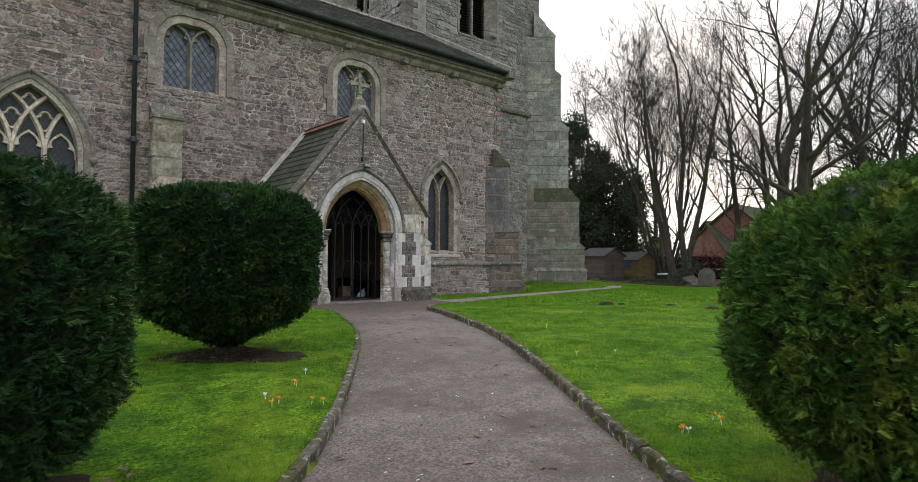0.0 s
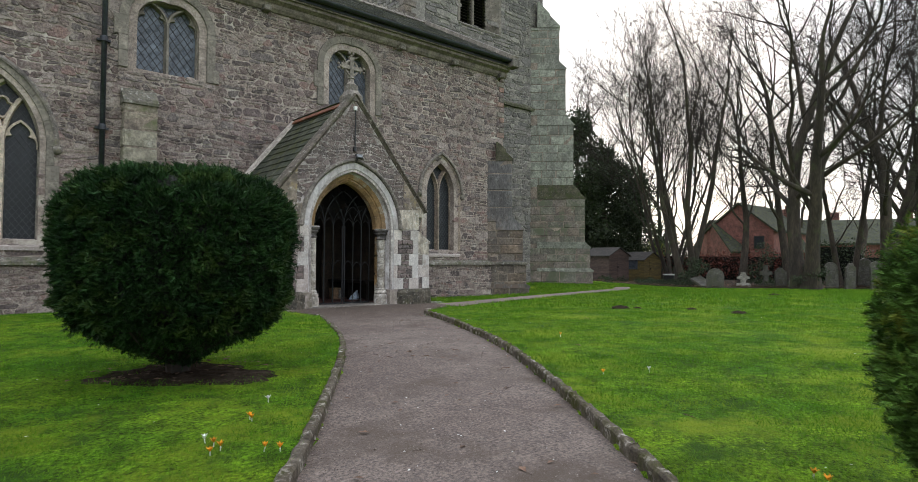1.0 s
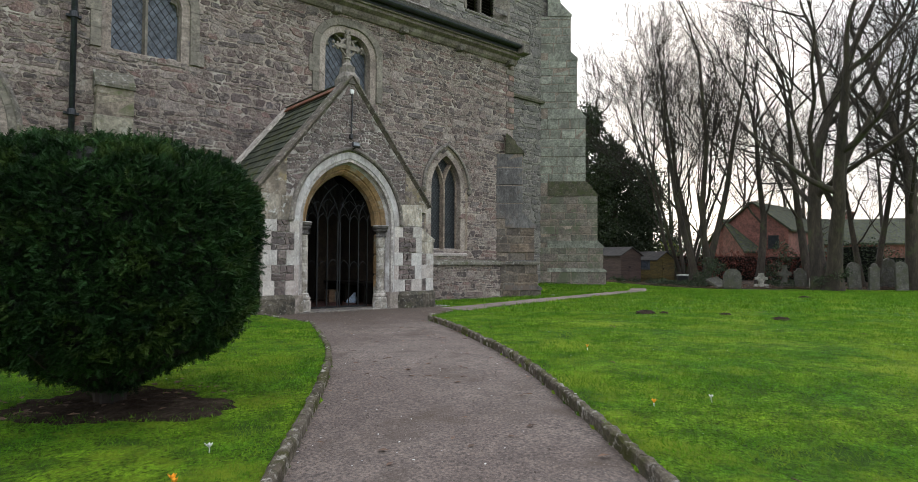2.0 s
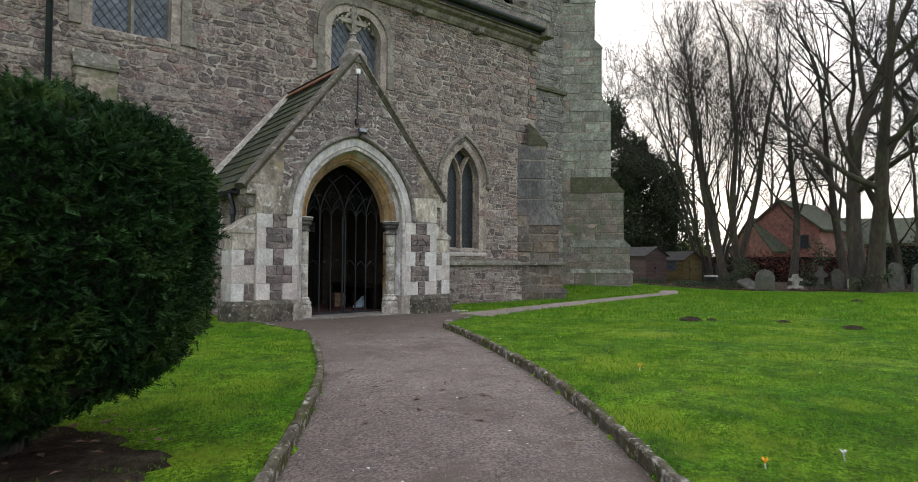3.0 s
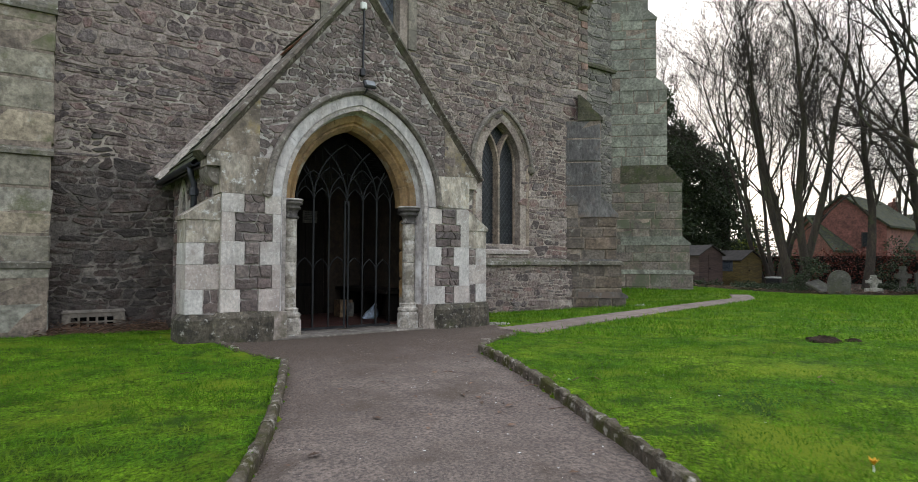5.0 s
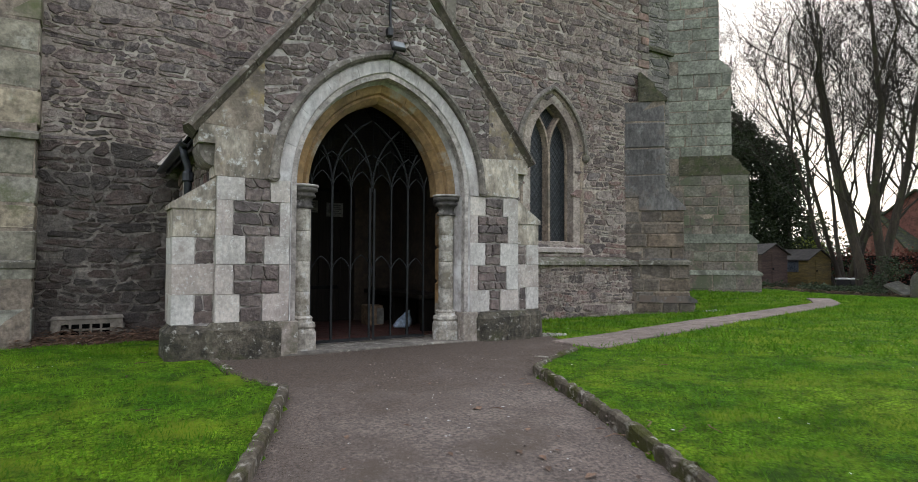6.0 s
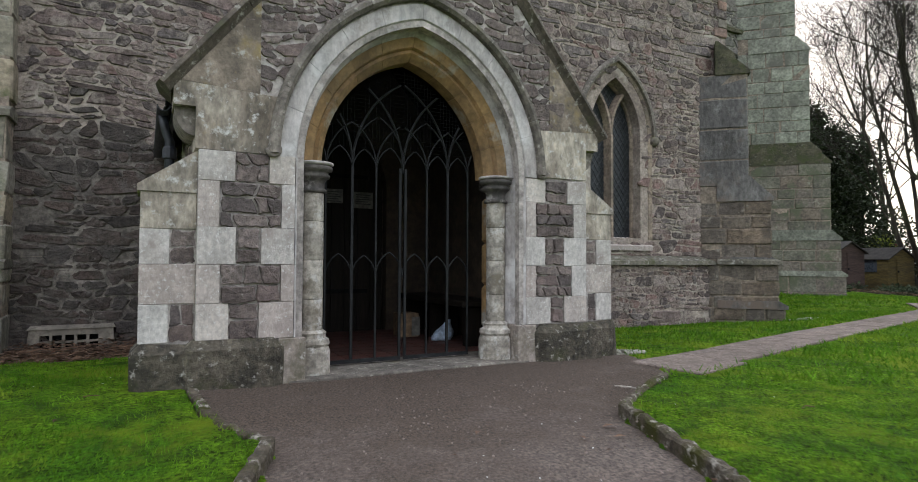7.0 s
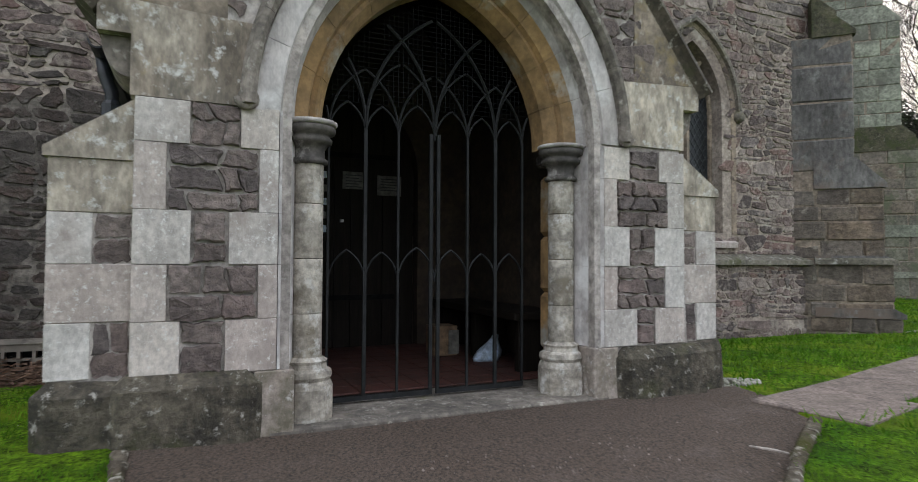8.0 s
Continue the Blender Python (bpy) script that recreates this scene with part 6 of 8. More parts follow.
for leaf, bars in ((0, xs[:4]), (1, xs[4:])):
    for i, u in enumerate(bars):
        main = abs(abs(u - CX) - 0.025) < 1e-6 or i == (1 if leaf == 0 else 2)
        part("gate_bar", Mesh().box(u - (0.011 if main else 0.007), u + (0.011 if main else 0.007), GY - 0.009, GY + 0.009, 0.05, min(1.7, inner_top(u) - 0.01)), M_GATE, gate)
    part("bottom_rail", Mesh().box(bars[0], bars[-1], GY - 0.012, GY + 0.012, 0.05, 0.08), M_GATE, gate)


def iron_arc(m, u0, side, span, z0, n=14, thick=0.007):
    """One limb of an equilateral pointed arch from a bar, kept below the doorway's head."""
    pts = []
    for i in range(n + 1):
        a = math.pi / 3 * i / n * 1.0
        u, v = u0 + side * (span - span * math.cos(a)), z0 + span * math.sin(a)
        if abs(u - CX) > 0.7 or v > inner_top(u) - 0.01:
            break
        pts.append(GA(u, v, 0.0))
    if len(pts) > 1:
        m.tube(pts, thick, 5)


gx_all = [CX - 0.68, CX - 0.455, CX - 0.245, CX, CX + 0.23, CX + 0.435, CX + 0.64]
for a, b in zip(gx_all, gx_all[1:]):
    for z0 in (0.79, 1.69):
        m = Mesh()
        iron_arc(m, a, 1, (b - a) * 1.0, z0 - 0.03)
        iron_arc(m, b, -1, (b - a) * 1.0, z0 - 0.03)
        part("gate_arch", m, M_GATE, gate)
for i, u in enumerate(gx_all):
    m = Mesh()
    for sp in ((0.86,) if i % 2 else (0.43,)):
        for s in (-1, 1):
            iron_arc(m, u, s, sp, 1.69, thick=0.011 if i % 2 else 0.008)
    if i % 2:
        for s in (-1, 1):
            iron_arc(m, u, s, 0.43, 1.75)
    if m.f:
        part("gate_arc", m, M_GATE, gate)
m = Mesh()
for k in range(44):
    u = CX - 0.69 + k * 0.032
    t = inner_top(u) - 0.01
    if t > 1.86 and k % 11 < 9:
        m.box(u - 0.0014, u + 0.0014, GY + 0.015, GY + 0.018, 1.86, t)
for k in range(22):
    z = 1.86 + k * 0.032
    w = [u for u in np.linspace(CX - 0.7, CX + 0.7, 90) if inner_top(u) > z + 0.01]
    if len(w) > 3:
        m.box(w[0], w[-1], GY + 0.018, GY + 0.021, z - 0.0014, z + 0.0014)
part("wire_mesh", m, M_IRON, gate, "fine wire mesh behind the gate head", kind="stuff")

# floodlight with its cable and box
lamp = thing("floodlight", (CX, PORCH_Y - 0.1, 3.12), "small black floodlight above the arch with a cable", "floodlight")
fl = lambda a, b, c: (CX + 0.05 + a, PORCH_Y - 0.12 + b * math.cos(0.5) + c * math.sin(0.5), 3.13 - b * math.sin(0.5) + c * math.cos(0.5))
part("housing", Mesh().cbox(-0.08, 0.08, -0.02, 0.03, -0.055, 0.055, 0.012, fl), M_PLASTIC_BLACK, lamp)
part("lens", Mesh().box(-0.06, 0.06, -0.026, -0.021, -0.035, 0.035, fl), M_LAMP_GLASS, lamp)
part("bracket", Mesh().tube([(CX + 0.03, PORCH_Y - 0.1, 3.08), (CX + 0.02, PORCH_Y - 0.05, 3.03), (CX + 0.02, PORCH_Y + 0.01, 3.03)], 0.014, 8), M_PLASTIC_BLACK, lamp)
part("sensor", Mesh().cbox(CX - 0.04, CX + 0.02, PORCH_Y - 0.07, PORCH_Y + 0.0, 3.24, 3.34, 0.012), M_PLASTIC_BLACK, lamp)
part("cable", Mesh().tube([(CX + 0.0, PORCH_Y - 0.04, 3.3), (CX - 0.008, PORCH_Y - 0.036, 3.5), (CX + 0.006, PORCH_Y - 0.036, 3.8), (CX, PORCH_Y - 0.036, 4.12)], 0.014, 6), M_PLASTIC_BLACK, lamp)
part("junction_box", Mesh().cbox(CX - 0.04, CX + 0.04, PORCH_Y - 0.05, PORCH_Y + 0.0, 4.1, 4.19, 0.008), M_WHITE_PAINT, lamp)

# ---- clipped yews ----
def unit(a):
    return a / np.maximum(np.linalg.norm(a, axis=1, keepdims=True), 1e-9)


def sprays(P, D, size, template, faces, gen):
    """Many small leaf sprays: at P, growing along D, each a copy of a little template (along, across, up)."""
    side = unit(np.cross(D, gen.normal(size=P.shape)))
    up = np.cross(D, side)
    T = np.asarray(template)
    V = P[:, None, :] + size[:, None, None] * (T[None, :, 0:1] * D[:, None, :] + T[None, :, 1:2] * side[:, None, :] + T[None, :, 2:3] * up[:, None, :])
    k = len(T)
    F = (np.asarray(faces)[None, :, :] + (np.arange(len(P)) * k)[:, None, None]).reshape(-1, 3)
    return V.reshape(-1, 3), F


def yew_shoot():
    """A flat shoot with two ranks of needles, grown together as one piece."""
    v = [(0.2 * i, 0.0, 0.04 * math.sin(0.8 * i)) for i in range(5)]
    f = []
    for i in range(4):
        for s in (-1, 1):
            f.append((i, i + 1, len(v)))
            v.append((0.2 * i + 0.34, s * (0.36 - 0.04 * i), 0.05 + 0.015 * i))
    return v, f


def bumpy(u, w, seed):
    return 0.35 * np.sin(u * 5 + seed) * np.sin(w * 6.1 + 1.7 * seed) + 0.35 * np.sin(u * 13 + 9 * w + seed + 2 * np.sin(w * 7)) * np.sin(w * 19 - 4 * u) + 0.4 * np.sin(u * 29 - w * 11 + seed * 3) * np.sin(w * 37 + u * 8)


def yew_meshes(name, prof, count, seed, reach, material):
    gen = np.random.default_rng(seed)
    zz = np.linspace(prof[0][1], prof[-1][1], 200)
    rr = np.interp(zz, [p[1] for p in prof], [p[0] for p in prof])
    arc = np.hypot(np.diff(zz), np.diff(rr)) * (rr[1:] + rr[:-1])
    cum = np.concatenate([[0], np.cumsum(arc)])
    t = (np.arange(count) + gen.random(count)) / count * cum[-1]
    z = np.interp(t, cum, zz)
    r = np.interp(z, zz, rr)
    dr = np.interp(z, zz, np.gradient(rr, zz))
    a = gen.random(count) * 2 * math.pi
    N = unit(np.stack([np.cos(a), np.sin(a), np.clip(-dr, -3, 6)], 1))
    S = np.stack([r * np.cos(a), r * np.sin(a), z], 1)
    # lumps and hollows left by the shears
    deep = 0.085 + 0.045 * bumpy(a, z, seed) + 0.06 * gen.random(count) - 0.045 * (gen.random(count) < 0.05)
    for c in S[gen.integers(0, count, 150)]:
        near = np.linalg.norm(S - c, axis=1)
        deep += 0.09 * np.clip(1 - near / gen.uniform(0.05, 0.12), 0, 1)
    P = S - N * deep[:, None]
    D = unit(N * 0.75 + np.array([[0, 0, 0.3]]) + unit(gen.normal(size=(count, 3))) * 0.85)
    size = reach * (0.6 + 0.8 * gen.random(count))
    tv, tf = yew_shoot()
    V, F = sprays(P, D, size, tv, tf, gen)
    leaves = raw_data(name + "_needles", V, F, material)
    # added solid core that blocks light and paints the shade between needles
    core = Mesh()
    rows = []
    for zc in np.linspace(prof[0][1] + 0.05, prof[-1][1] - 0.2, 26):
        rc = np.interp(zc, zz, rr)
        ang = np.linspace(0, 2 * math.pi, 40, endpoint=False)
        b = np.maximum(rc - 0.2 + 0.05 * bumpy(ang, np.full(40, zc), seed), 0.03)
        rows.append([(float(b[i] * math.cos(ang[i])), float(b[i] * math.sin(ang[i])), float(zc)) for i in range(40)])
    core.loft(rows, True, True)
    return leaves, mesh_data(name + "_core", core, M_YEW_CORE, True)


def yew(at, meshes, stems, label, turn, scale=1.0):
    x, y = at
    z = gz(x, y)
    t = tagged(new("yew_bush"), label, "bush", "clipped yews")
    t.matrix_world = pose(x, y, z, 0, 0, turn)
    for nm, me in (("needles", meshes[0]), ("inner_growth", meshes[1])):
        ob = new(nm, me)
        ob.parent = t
    ob = new("trunk", stems)
    ob.parent = t
    return t


def stems_mesh(seed, top, spread):
    r, m = random.Random(seed), Mesh()
    for k in range(9):
        a = k * 0.7 + r.uniform(-0.3, 0.3)
        q = r.uniform(0.3, 1.0) * spread
        m.tube([(0.05 * math.cos(a), 0.05 * math.sin(a), -0.06), (0.07 * math.cos(a), 0.07 * math.sin(a), 0.08 + r.uniform(0, 0.06)), (q * 0.5 * math.cos(a), q * 0.5 * math.sin(a), 0.26), (q * math.cos(a), q * math.sin(a), top)], [0.055, 0.04, 0.025, 0.01], 7)
    for k in range(60):
        a, q = r.uniform(0, 6.28), r.uniform(0.5, 1.0) * spread * 1.1
        m.tube([(0.15 * math.cos(a), 0.15 * math.sin(a), 0.15), (q * 0.6 * math.cos(a), q * 0.6 * math.sin(a), 0.27), (q * math.cos(a + 0.1), q * math.sin(a + 0.1), top * 0.95)], [0.014, 0.009, 0.004], 4)
    return mesh_data("yew_stems", m, M_TWIG)


drum = yew_meshes("drum_yew", [(0.17, 0.04), (0.34, 0.15), (0.64, 0.28), (0.88, 0.43), (1.04, 0.66), (1.08, 1.2), (1.06, 1.5), (0.99, 1.64), (0.84, 1.81), (0.5, 1.91), (0.02, 1.93)], 56000, 3, 0.056, M_YEW)
ball = yew_meshes("ball_yew", [(0.5, 0.05), (0.83, 0.19), (0.97, 0.44), (1.02, 0.68), (1.03, 0.91), (1.01, 1.18), (0.94, 1.39), (0.83, 1.52), (0.7, 1.59), (0.5, 1.65), (0.02, 1.69)], 50000, 5, 0.052, M_YEW)
gold = yew_meshes("golden_yew", [(0.45, 0.08), (0.77, 0.2), (0.9, 0.35), (1.03, 0.52), (1.1, 0.7), (1.11, 0.96), (1.07, 1.11), (1.0, 1.27), (0.88, 1.41), (0.77, 1.48), (0.53, 1.6), (0.25, 1.66), (0.02, 1.68)], 66000, 7, 0.045, M_YEW_GOLD_LIT)
yew((2.43, 6.73), drum, stems_mesh(4, 0.5, 0.75), "dark green clipped yew drum on a bare soil ring", 20)
yew((-0.19, 3.56), ball, stems_mesh(5, 0.4, 0.6), "dark green clipped yew ball beside the path", 100)
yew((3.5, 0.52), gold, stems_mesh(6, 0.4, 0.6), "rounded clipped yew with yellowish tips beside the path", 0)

# bare soil rings under the yews
BEDS = [(2.45, 6.66, 0.95, 0.62), (-0.15, 3.5, 1.0, 0.8), (3.5, 0.52, 1.0, 0.8)]
for bx, by, ra, rb in BEDS:
    rows = []
    for q in (0.02, 0.35, 0.7, 0.9, 1.0):
        rows.append([])
        for k in range(72):
            a = k * math.pi / 36
            w = q * (0.86 + 0.14 * math.sin(3 * a + bx) + 0.05 * math.sin(7 * a) + 0.04 * math.sin(19 * a + 2))
            u, v = ra * w * math.cos(a), rb * w * math.sin(a)
            px, py = bx + 0.755 * u + 0.656 * v, by - 0.656 * u + 0.755 * v
            rows[-1].append((px, py, gz(px, py) + (0.02 * (1 - q) + 0.008 + 0.006 * math.sin(9 * a + q * 20) if q < 1 else -0.03)))
    whole("soil_bed", Mesh().loft(rows, True, True), M_SOIL, "bare dark soil ring under the clipped yew", "soil", "soil beds", "structure", True)

# ---- grass ----
gen = np.random.default_rng(12)


def blocked(X, Y):
    hit = in_poly(PATH, X, Y)
    for bx, by, ra, rb in BEDS:
        dx, dy = X - bx, Y - by
        u, v = 0.755 * dx - 0.656 * dy, 0.656 * dx + 0.755 * dy
        hit |= (u / ra) ** 2 + (v / rb) ** 2 < 0.42 + 0.28 * np.sin(11 * X) * np.sin(13 * Y) + 0.3 * np.sin(31 * X + 5 * Y) * np.sin(27 * Y - 3 * X)
    hit |= (Y > 14.36) & (X < 14.3)
    hit |= (X > 5.15) & (X < 9.4) & (Y > 11.5)
    hit |= (X > 3.7) & (X < 5.5) & (Y > 13.45 + 0.2 * np.sin(9 * X))
    hit |= (X > 14.0) & (X < 15.3) & (Y > 13.5)
    # paving
    for (a, b), (c, d) in zip(FLAG, FLAG[1:]):
        ln = math.hypot(c - a, d - b)
        s = ((X - a) * (c - a) + (Y - b) * (d - b)) / ln
        q = np.abs(-(X - a) * (d - b) + (Y - b) * (c - a)) / ln
        hit |= (s > -0.05) & (s < ln + 0.05) & (q < 0.33)
    return hit


gz_np = np.vectorize(gz)
VV, FF, off = [], [], 0
# ahead from, ahead to, right from, right to, blades, height, width
for f0, f1, r0, r1, n, h, w in ((1.2, 5.0, -5.0, 5.0, 130000, 0.03, 0.004), (5.0, 9.0, -7.5, 8.0, 170000, 0.028, 0.0055), (9.0, 14.0, -9.5, 11.0, 210000, 0.028, 0.0065), (14.0, 24.0, -2.0, 19.0, 90000, 0.06, 0.016), (24.0, 34.0, 3.0, 26.0, 40000, 0.07, 0.03)):
    f, r = f0 + (f1 - f0) * gen.random(n), r0 + (r1 - r0) * gen.random(n)
    X, Y = 0.656 * f + 0.755 * r, 0.755 * f - 0.656 * r
    dens = 0.5 + 0.5 * np.sin(X * 1.9 + 2 * np.sin(Y * 1.3)) * np.sin(Y * 2.3 + X)
    ok = ~blocked(X, Y) & (gen.random(n) < 0.55 + 0.45 * dens)
    X, Y, dens = X[ok], Y[ok], dens[ok]
    n = len(X)
    Z = gz_np(X, Y) + 0.002
    tuft = np.where(np.sin(X * 9.1 + 3 * np.sin(Y * 4.3)) * np.sin(Y * 8.3 + 2 * np.sin(X * 5.1)) > 0.6, 1.25, 1.0) * np.where(gen.random(n) < 0.015, 1.4, 1.0)
    a = gen.random(n) * 2 * math.pi
    H = h * (0.45 + 0.8 * gen.random(n)) * (0.7 + 0.5 * dens) * tuft
    lean = gen.normal(size=(n, 2)) * 0.55 * H[:, None]
    dx, dy = np.cos(a) * w * 0.5, np.sin(a) * w * 0.5
    V = np.stack([np.stack([X - dx, Y - dy, Z], 1), np.stack([X + dx, Y + dy, Z], 1), np.stack([X + lean[:, 0], Y + lean[:, 1], Z + H], 1)], 1)
    VV.append(V.reshape(-1, 3))
    FF.append(np.arange(3 * n).reshape(-1, 3) + off)
    off += 3 * n
whole("grass", raw_data("grass", np.concatenate(VV), np.concatenate(FF), M_GRASS), None, "short mossy green lawn grass", "grass", kind="stuff")


def petals(name, spots, material, label, category, size=0.02):
    """Flat fallen flecks, each a small bent leaf."""
    m = Mesh()
    for x, y, z in spots:
        a, s = rng.uniform(0, 6.28), size * rng.uniform(0.5, 1.3)
        c, d = math.cos(a) * s, math.sin(a) * s
        m.add([(x - c, y - d, z), (x - d * 0.5, y + c * 0.5, z + s * 0.2), (x + c, y + d, z + s * 0.1), (x + d * 0.5, y - c * 0.5, z + s * 0.25)], [(0, 1, 2), (0, 2, 3)])
    return whole(name, m, material, label, category, kind="stuff")


def scatter(n, f0, f1, r0, r1, want, lift):
    out = []
    while len(out) < n:
        f, r = rng.uniform(f0, f1), rng.uniform(r0, r1)
        x, y = place(f, r)
        if inside(PATH, x, y) == want and (want or y < 13.5):
            out.append((x, y, gz(x, y) + (-0.052 if want else lift) + 0.003))
    return out


petals("fallen_petals", scatter(150, 2, 13.5, -1.6, 1.6, True, 0) + scatter(160, 2, 18, -6, 9, False, 0.035), M_WHITE_PAINT, "scattered white flecks of fallen petals and chippings", "petals", 0.011)
petals("fallen_leaves", scatter(110, 2, 13.5, -1.8, 1.8, True, 0) + [(bx + ra * q * math.cos(a), by + rb * q * math.sin(a), gz(bx, by) + 0.05) for bx, by, ra, rb in BEDS for q, a in [(rng.uniform(0.3, 0.95), rng.uniform(0, 6.28)) for _ in range(60)]] + [(rng.uniform(3.9, 5.45), 14.44 - 1.1 * q * q, -0.09 + rng.uniform(0.0, 0.06 + 0.13 * (1 - q))) for q in [rng.random() for _ in range(1500)]], M_LITTER, "dead brown leaves drifted by the wall and path", "leaves", 0.035)
m = Mesh()
for x, y, z in scatter(500, 2, 13, -1.6, 1.6, True, 0) + [(q[0], q[1], q[2] + 0.05) for q in scatter(420, 10.5, 14.5, -2.2, 2.2, True, 0) if q[1] < 11.6]:
    s = rng.uniform(0.002, 0.007)
    m.cbox(x - s, x + s, y - s, y + s, z - 0.004, z + s * 0.8, s * 0.5)
whole("path_chippings", m, M_FLAG, "loose pale chippings on the tarmac", "chippings", kind="stuff")
m = Mesh()
for x, y, z in scatter(26, 3, 15, -5, 6, False, 0.03) + scatter(14, 4, 13, -1.2, 1.2, True, 0):
    a, s = rng.uniform(0, 6.28), rng.uniform(0.05, 0.16)
    m.tube([(x, y, z + 0.004), (x + s * 0.5 * math.cos(a), y + s * 0.5 * math.sin(a), z + 0.012), (x + s * math.cos(a + 0.3), y + s * math.sin(a + 0.3), z + 0.005)], [0.004, 0.003, 0.002], 5)
whole("fallen_twigs", m, M_LITTER, "small fallen twigs on lawn and path", "twigs", kind="stuff")

whole("fallen_stick", Mesh().tube([(8.41, 10.74, -0.028), (8.45, 10.62, -0.02), (8.51, 10.5, -0.03)], [0.006, 0.008, 0.004], 6), M_FILLET, "bare pale stick lying on the path", "stick")

# crocuses in the lawn
def crocus(x, y, h, material, label):
    z = gz(x, y)
    c = thing("crocus", (x, y, z), label, "flower", "lawn crocuses")
    lean = (rng.uniform(-0.012, 0.012), rng.uniform(-0.012, 0.012))
    part("stem", Mesh().tube([(x, y, z - 0.01), (x + lean[0] * 0.5, y + lean[1] * 0.5, z + h * 0.5)], 0.003, 5), M_WHITECROCUS, c)
    b = (x + lean[0] * 0.5, y + lean[1] * 0.5, z + h * 0.5)
    for k in range(5):
        a = k * 1.257 + rng.uniform(-0.2, 0.2)
        o = rng.uniform(0.5, 1.0)
        ca, sa = math.cos(a), math.sin(a)
        w = 0.009
        v = [(b[0], b[1], b[2]), (b[0] + ca * 0.013 * o - sa * w, b[1] + sa * 0.013 * o + ca * w, b[2] + h * 0.3), (b[0] + ca * 0.013 * o + sa * w, b[1] + sa * 0.013 * o - ca * w, b[2] + h * 0.3), (b[0] + ca * 0.028 * o, b[1] + sa * 0.028 * o, b[2] + h * 0.55)]
        v2 = [(p - ca * 0.002, q - sa * 0.002, t) for p, q, t in v]
        part("petal", Mesh().add(v + v2, [(0, 1, 2), (1, 3, 2), (4, 6, 5), (5, 6, 7), (0, 4, 5, 1), (1, 5, 7, 3), (3, 7, 6, 2), (2, 6, 4, 0)]), material, c)


for x, y, n, mt in ((1.97, 4.4, 3, M_CROCUS), (2.0, 4.5, 1, M_WHITECROCUS), (2.3, 4.89, 2, M_CROCUS), (2.2, 4.17, 2, M_CROCUS), (4.13, 1.99, 2, M_CROCUS), (3.65, 2.01, 2, M_CROCUS), (3.72, 1.9, 1, M_WHITECROCUS), (5.35, 4.15, 1, M_CROCUS), (5.9, 4.0, 1, M_WHITECROCUS), (2.62, 5.2, 1, M_WHITECROCUS), (7.1, 6.1, 1, M_CROCUS)):
    for _ in range(n):
        crocus(x + rng.uniform(-0.07, 0.07), y + rng.uniform(-0.07, 0.07), rng.uniform(0.045, 0.062), mt, "orange crocus flower in the grass" if mt is M_CROCUS else "white crocus flower in the grass")

# molehills
for x, y, s in ((11.66, 8.22, 0.2), (11.98, 8.02, 0.09), (12.57, 7.11, 0.12), (12.43, 6.07, 0.16), (20.6, 8.6, 0.18)):
    rows = []
    for q, h in ((1.0, -0.02), (0.85, 0.03), (0.55, 0.07), (0.2, 0.09)):
        rows.append([(x + s * q * (1 + 0.2 * math.sin(3 * a + x)) * math.cos(a), y + s * q * (1 + 0.15 * math.sin(5 * a)) * math.sin(a), gz(x, y) + h * (s / 0.3) + 0.015 * math.sin(4 * a + q * 9)) for a in [k * math.pi / 8 for k in range(16)]])
    whole("molehill", Mesh().loft(rows, True, True), M_SOIL, "small mound of dark soil in the lawn", "molehill", "molehills", smooth=True)

# pale pebbles washed out at the porch foot, and by the corner buttress
m = Mesh()
for cx, cy, a, b, n in ((9.5, 11.85, 0.3, 0.13, 170), (15.2, 13.55, 0.45, 0.16, 160)):
    for _ in range(n):
        q, w = math.sqrt(rng.random()), rng.uniform(0, 6.28)
        x, y, s = cx + a * q * math.cos(w), cy + b * q * math.sin(w), rng.uniform(0.008, 0.02)
        m.cbox(x - s, x + s, y - s * 0.8, y + s * 0.8, gz(x, y) - 0.005, gz(x, y) + 0.03 * (1 - q) + s, s * 0.6)
whole("pebbles", m, M_GRAVE_PALE, "spill of pale pebbles at the wall foot", "pebbles", kind="stuff")

# dry cut stems heaped below the vent
r = random.Random(41)
m = Mesh()
for _ in range(340):
    x, q = r.uniform(4.02, 5.5), r.random()
    y, z, a, ln = 14.42 - 0.5 * q, -0.1 + 0.13 * (1 - q) * r.random() + 0.012, r.gauss(0.0, 0.7), r.uniform(0.12, 0.4)
    dx, dy, dz = ln * math.cos(a), ln * math.sin(a) * 0.5, r.gauss(0, 0.035)
    x1, y1 = min(max(x + dx, 3.95), 5.5), min(y + dy, 14.44)
    m.tube([(x, y, z), ((x + x1) / 2, (y + y1) / 2, z + dz / 2 + 0.02), (x1, y1, max(z + dz, -0.1))], [0.008, 0.007, 0.004], 4)
whole("dry_stems", m, M_LITTER, "heap of dry brown plant stems against the wall", "stems", kind="stuff")

# ---- far side of the churchyard ----
def far(px, d):
    """A place d metres off, by its bearing in thousandths of the lens's width."""
    return place(d + 1.76, (px - 784) / 1023 * d)


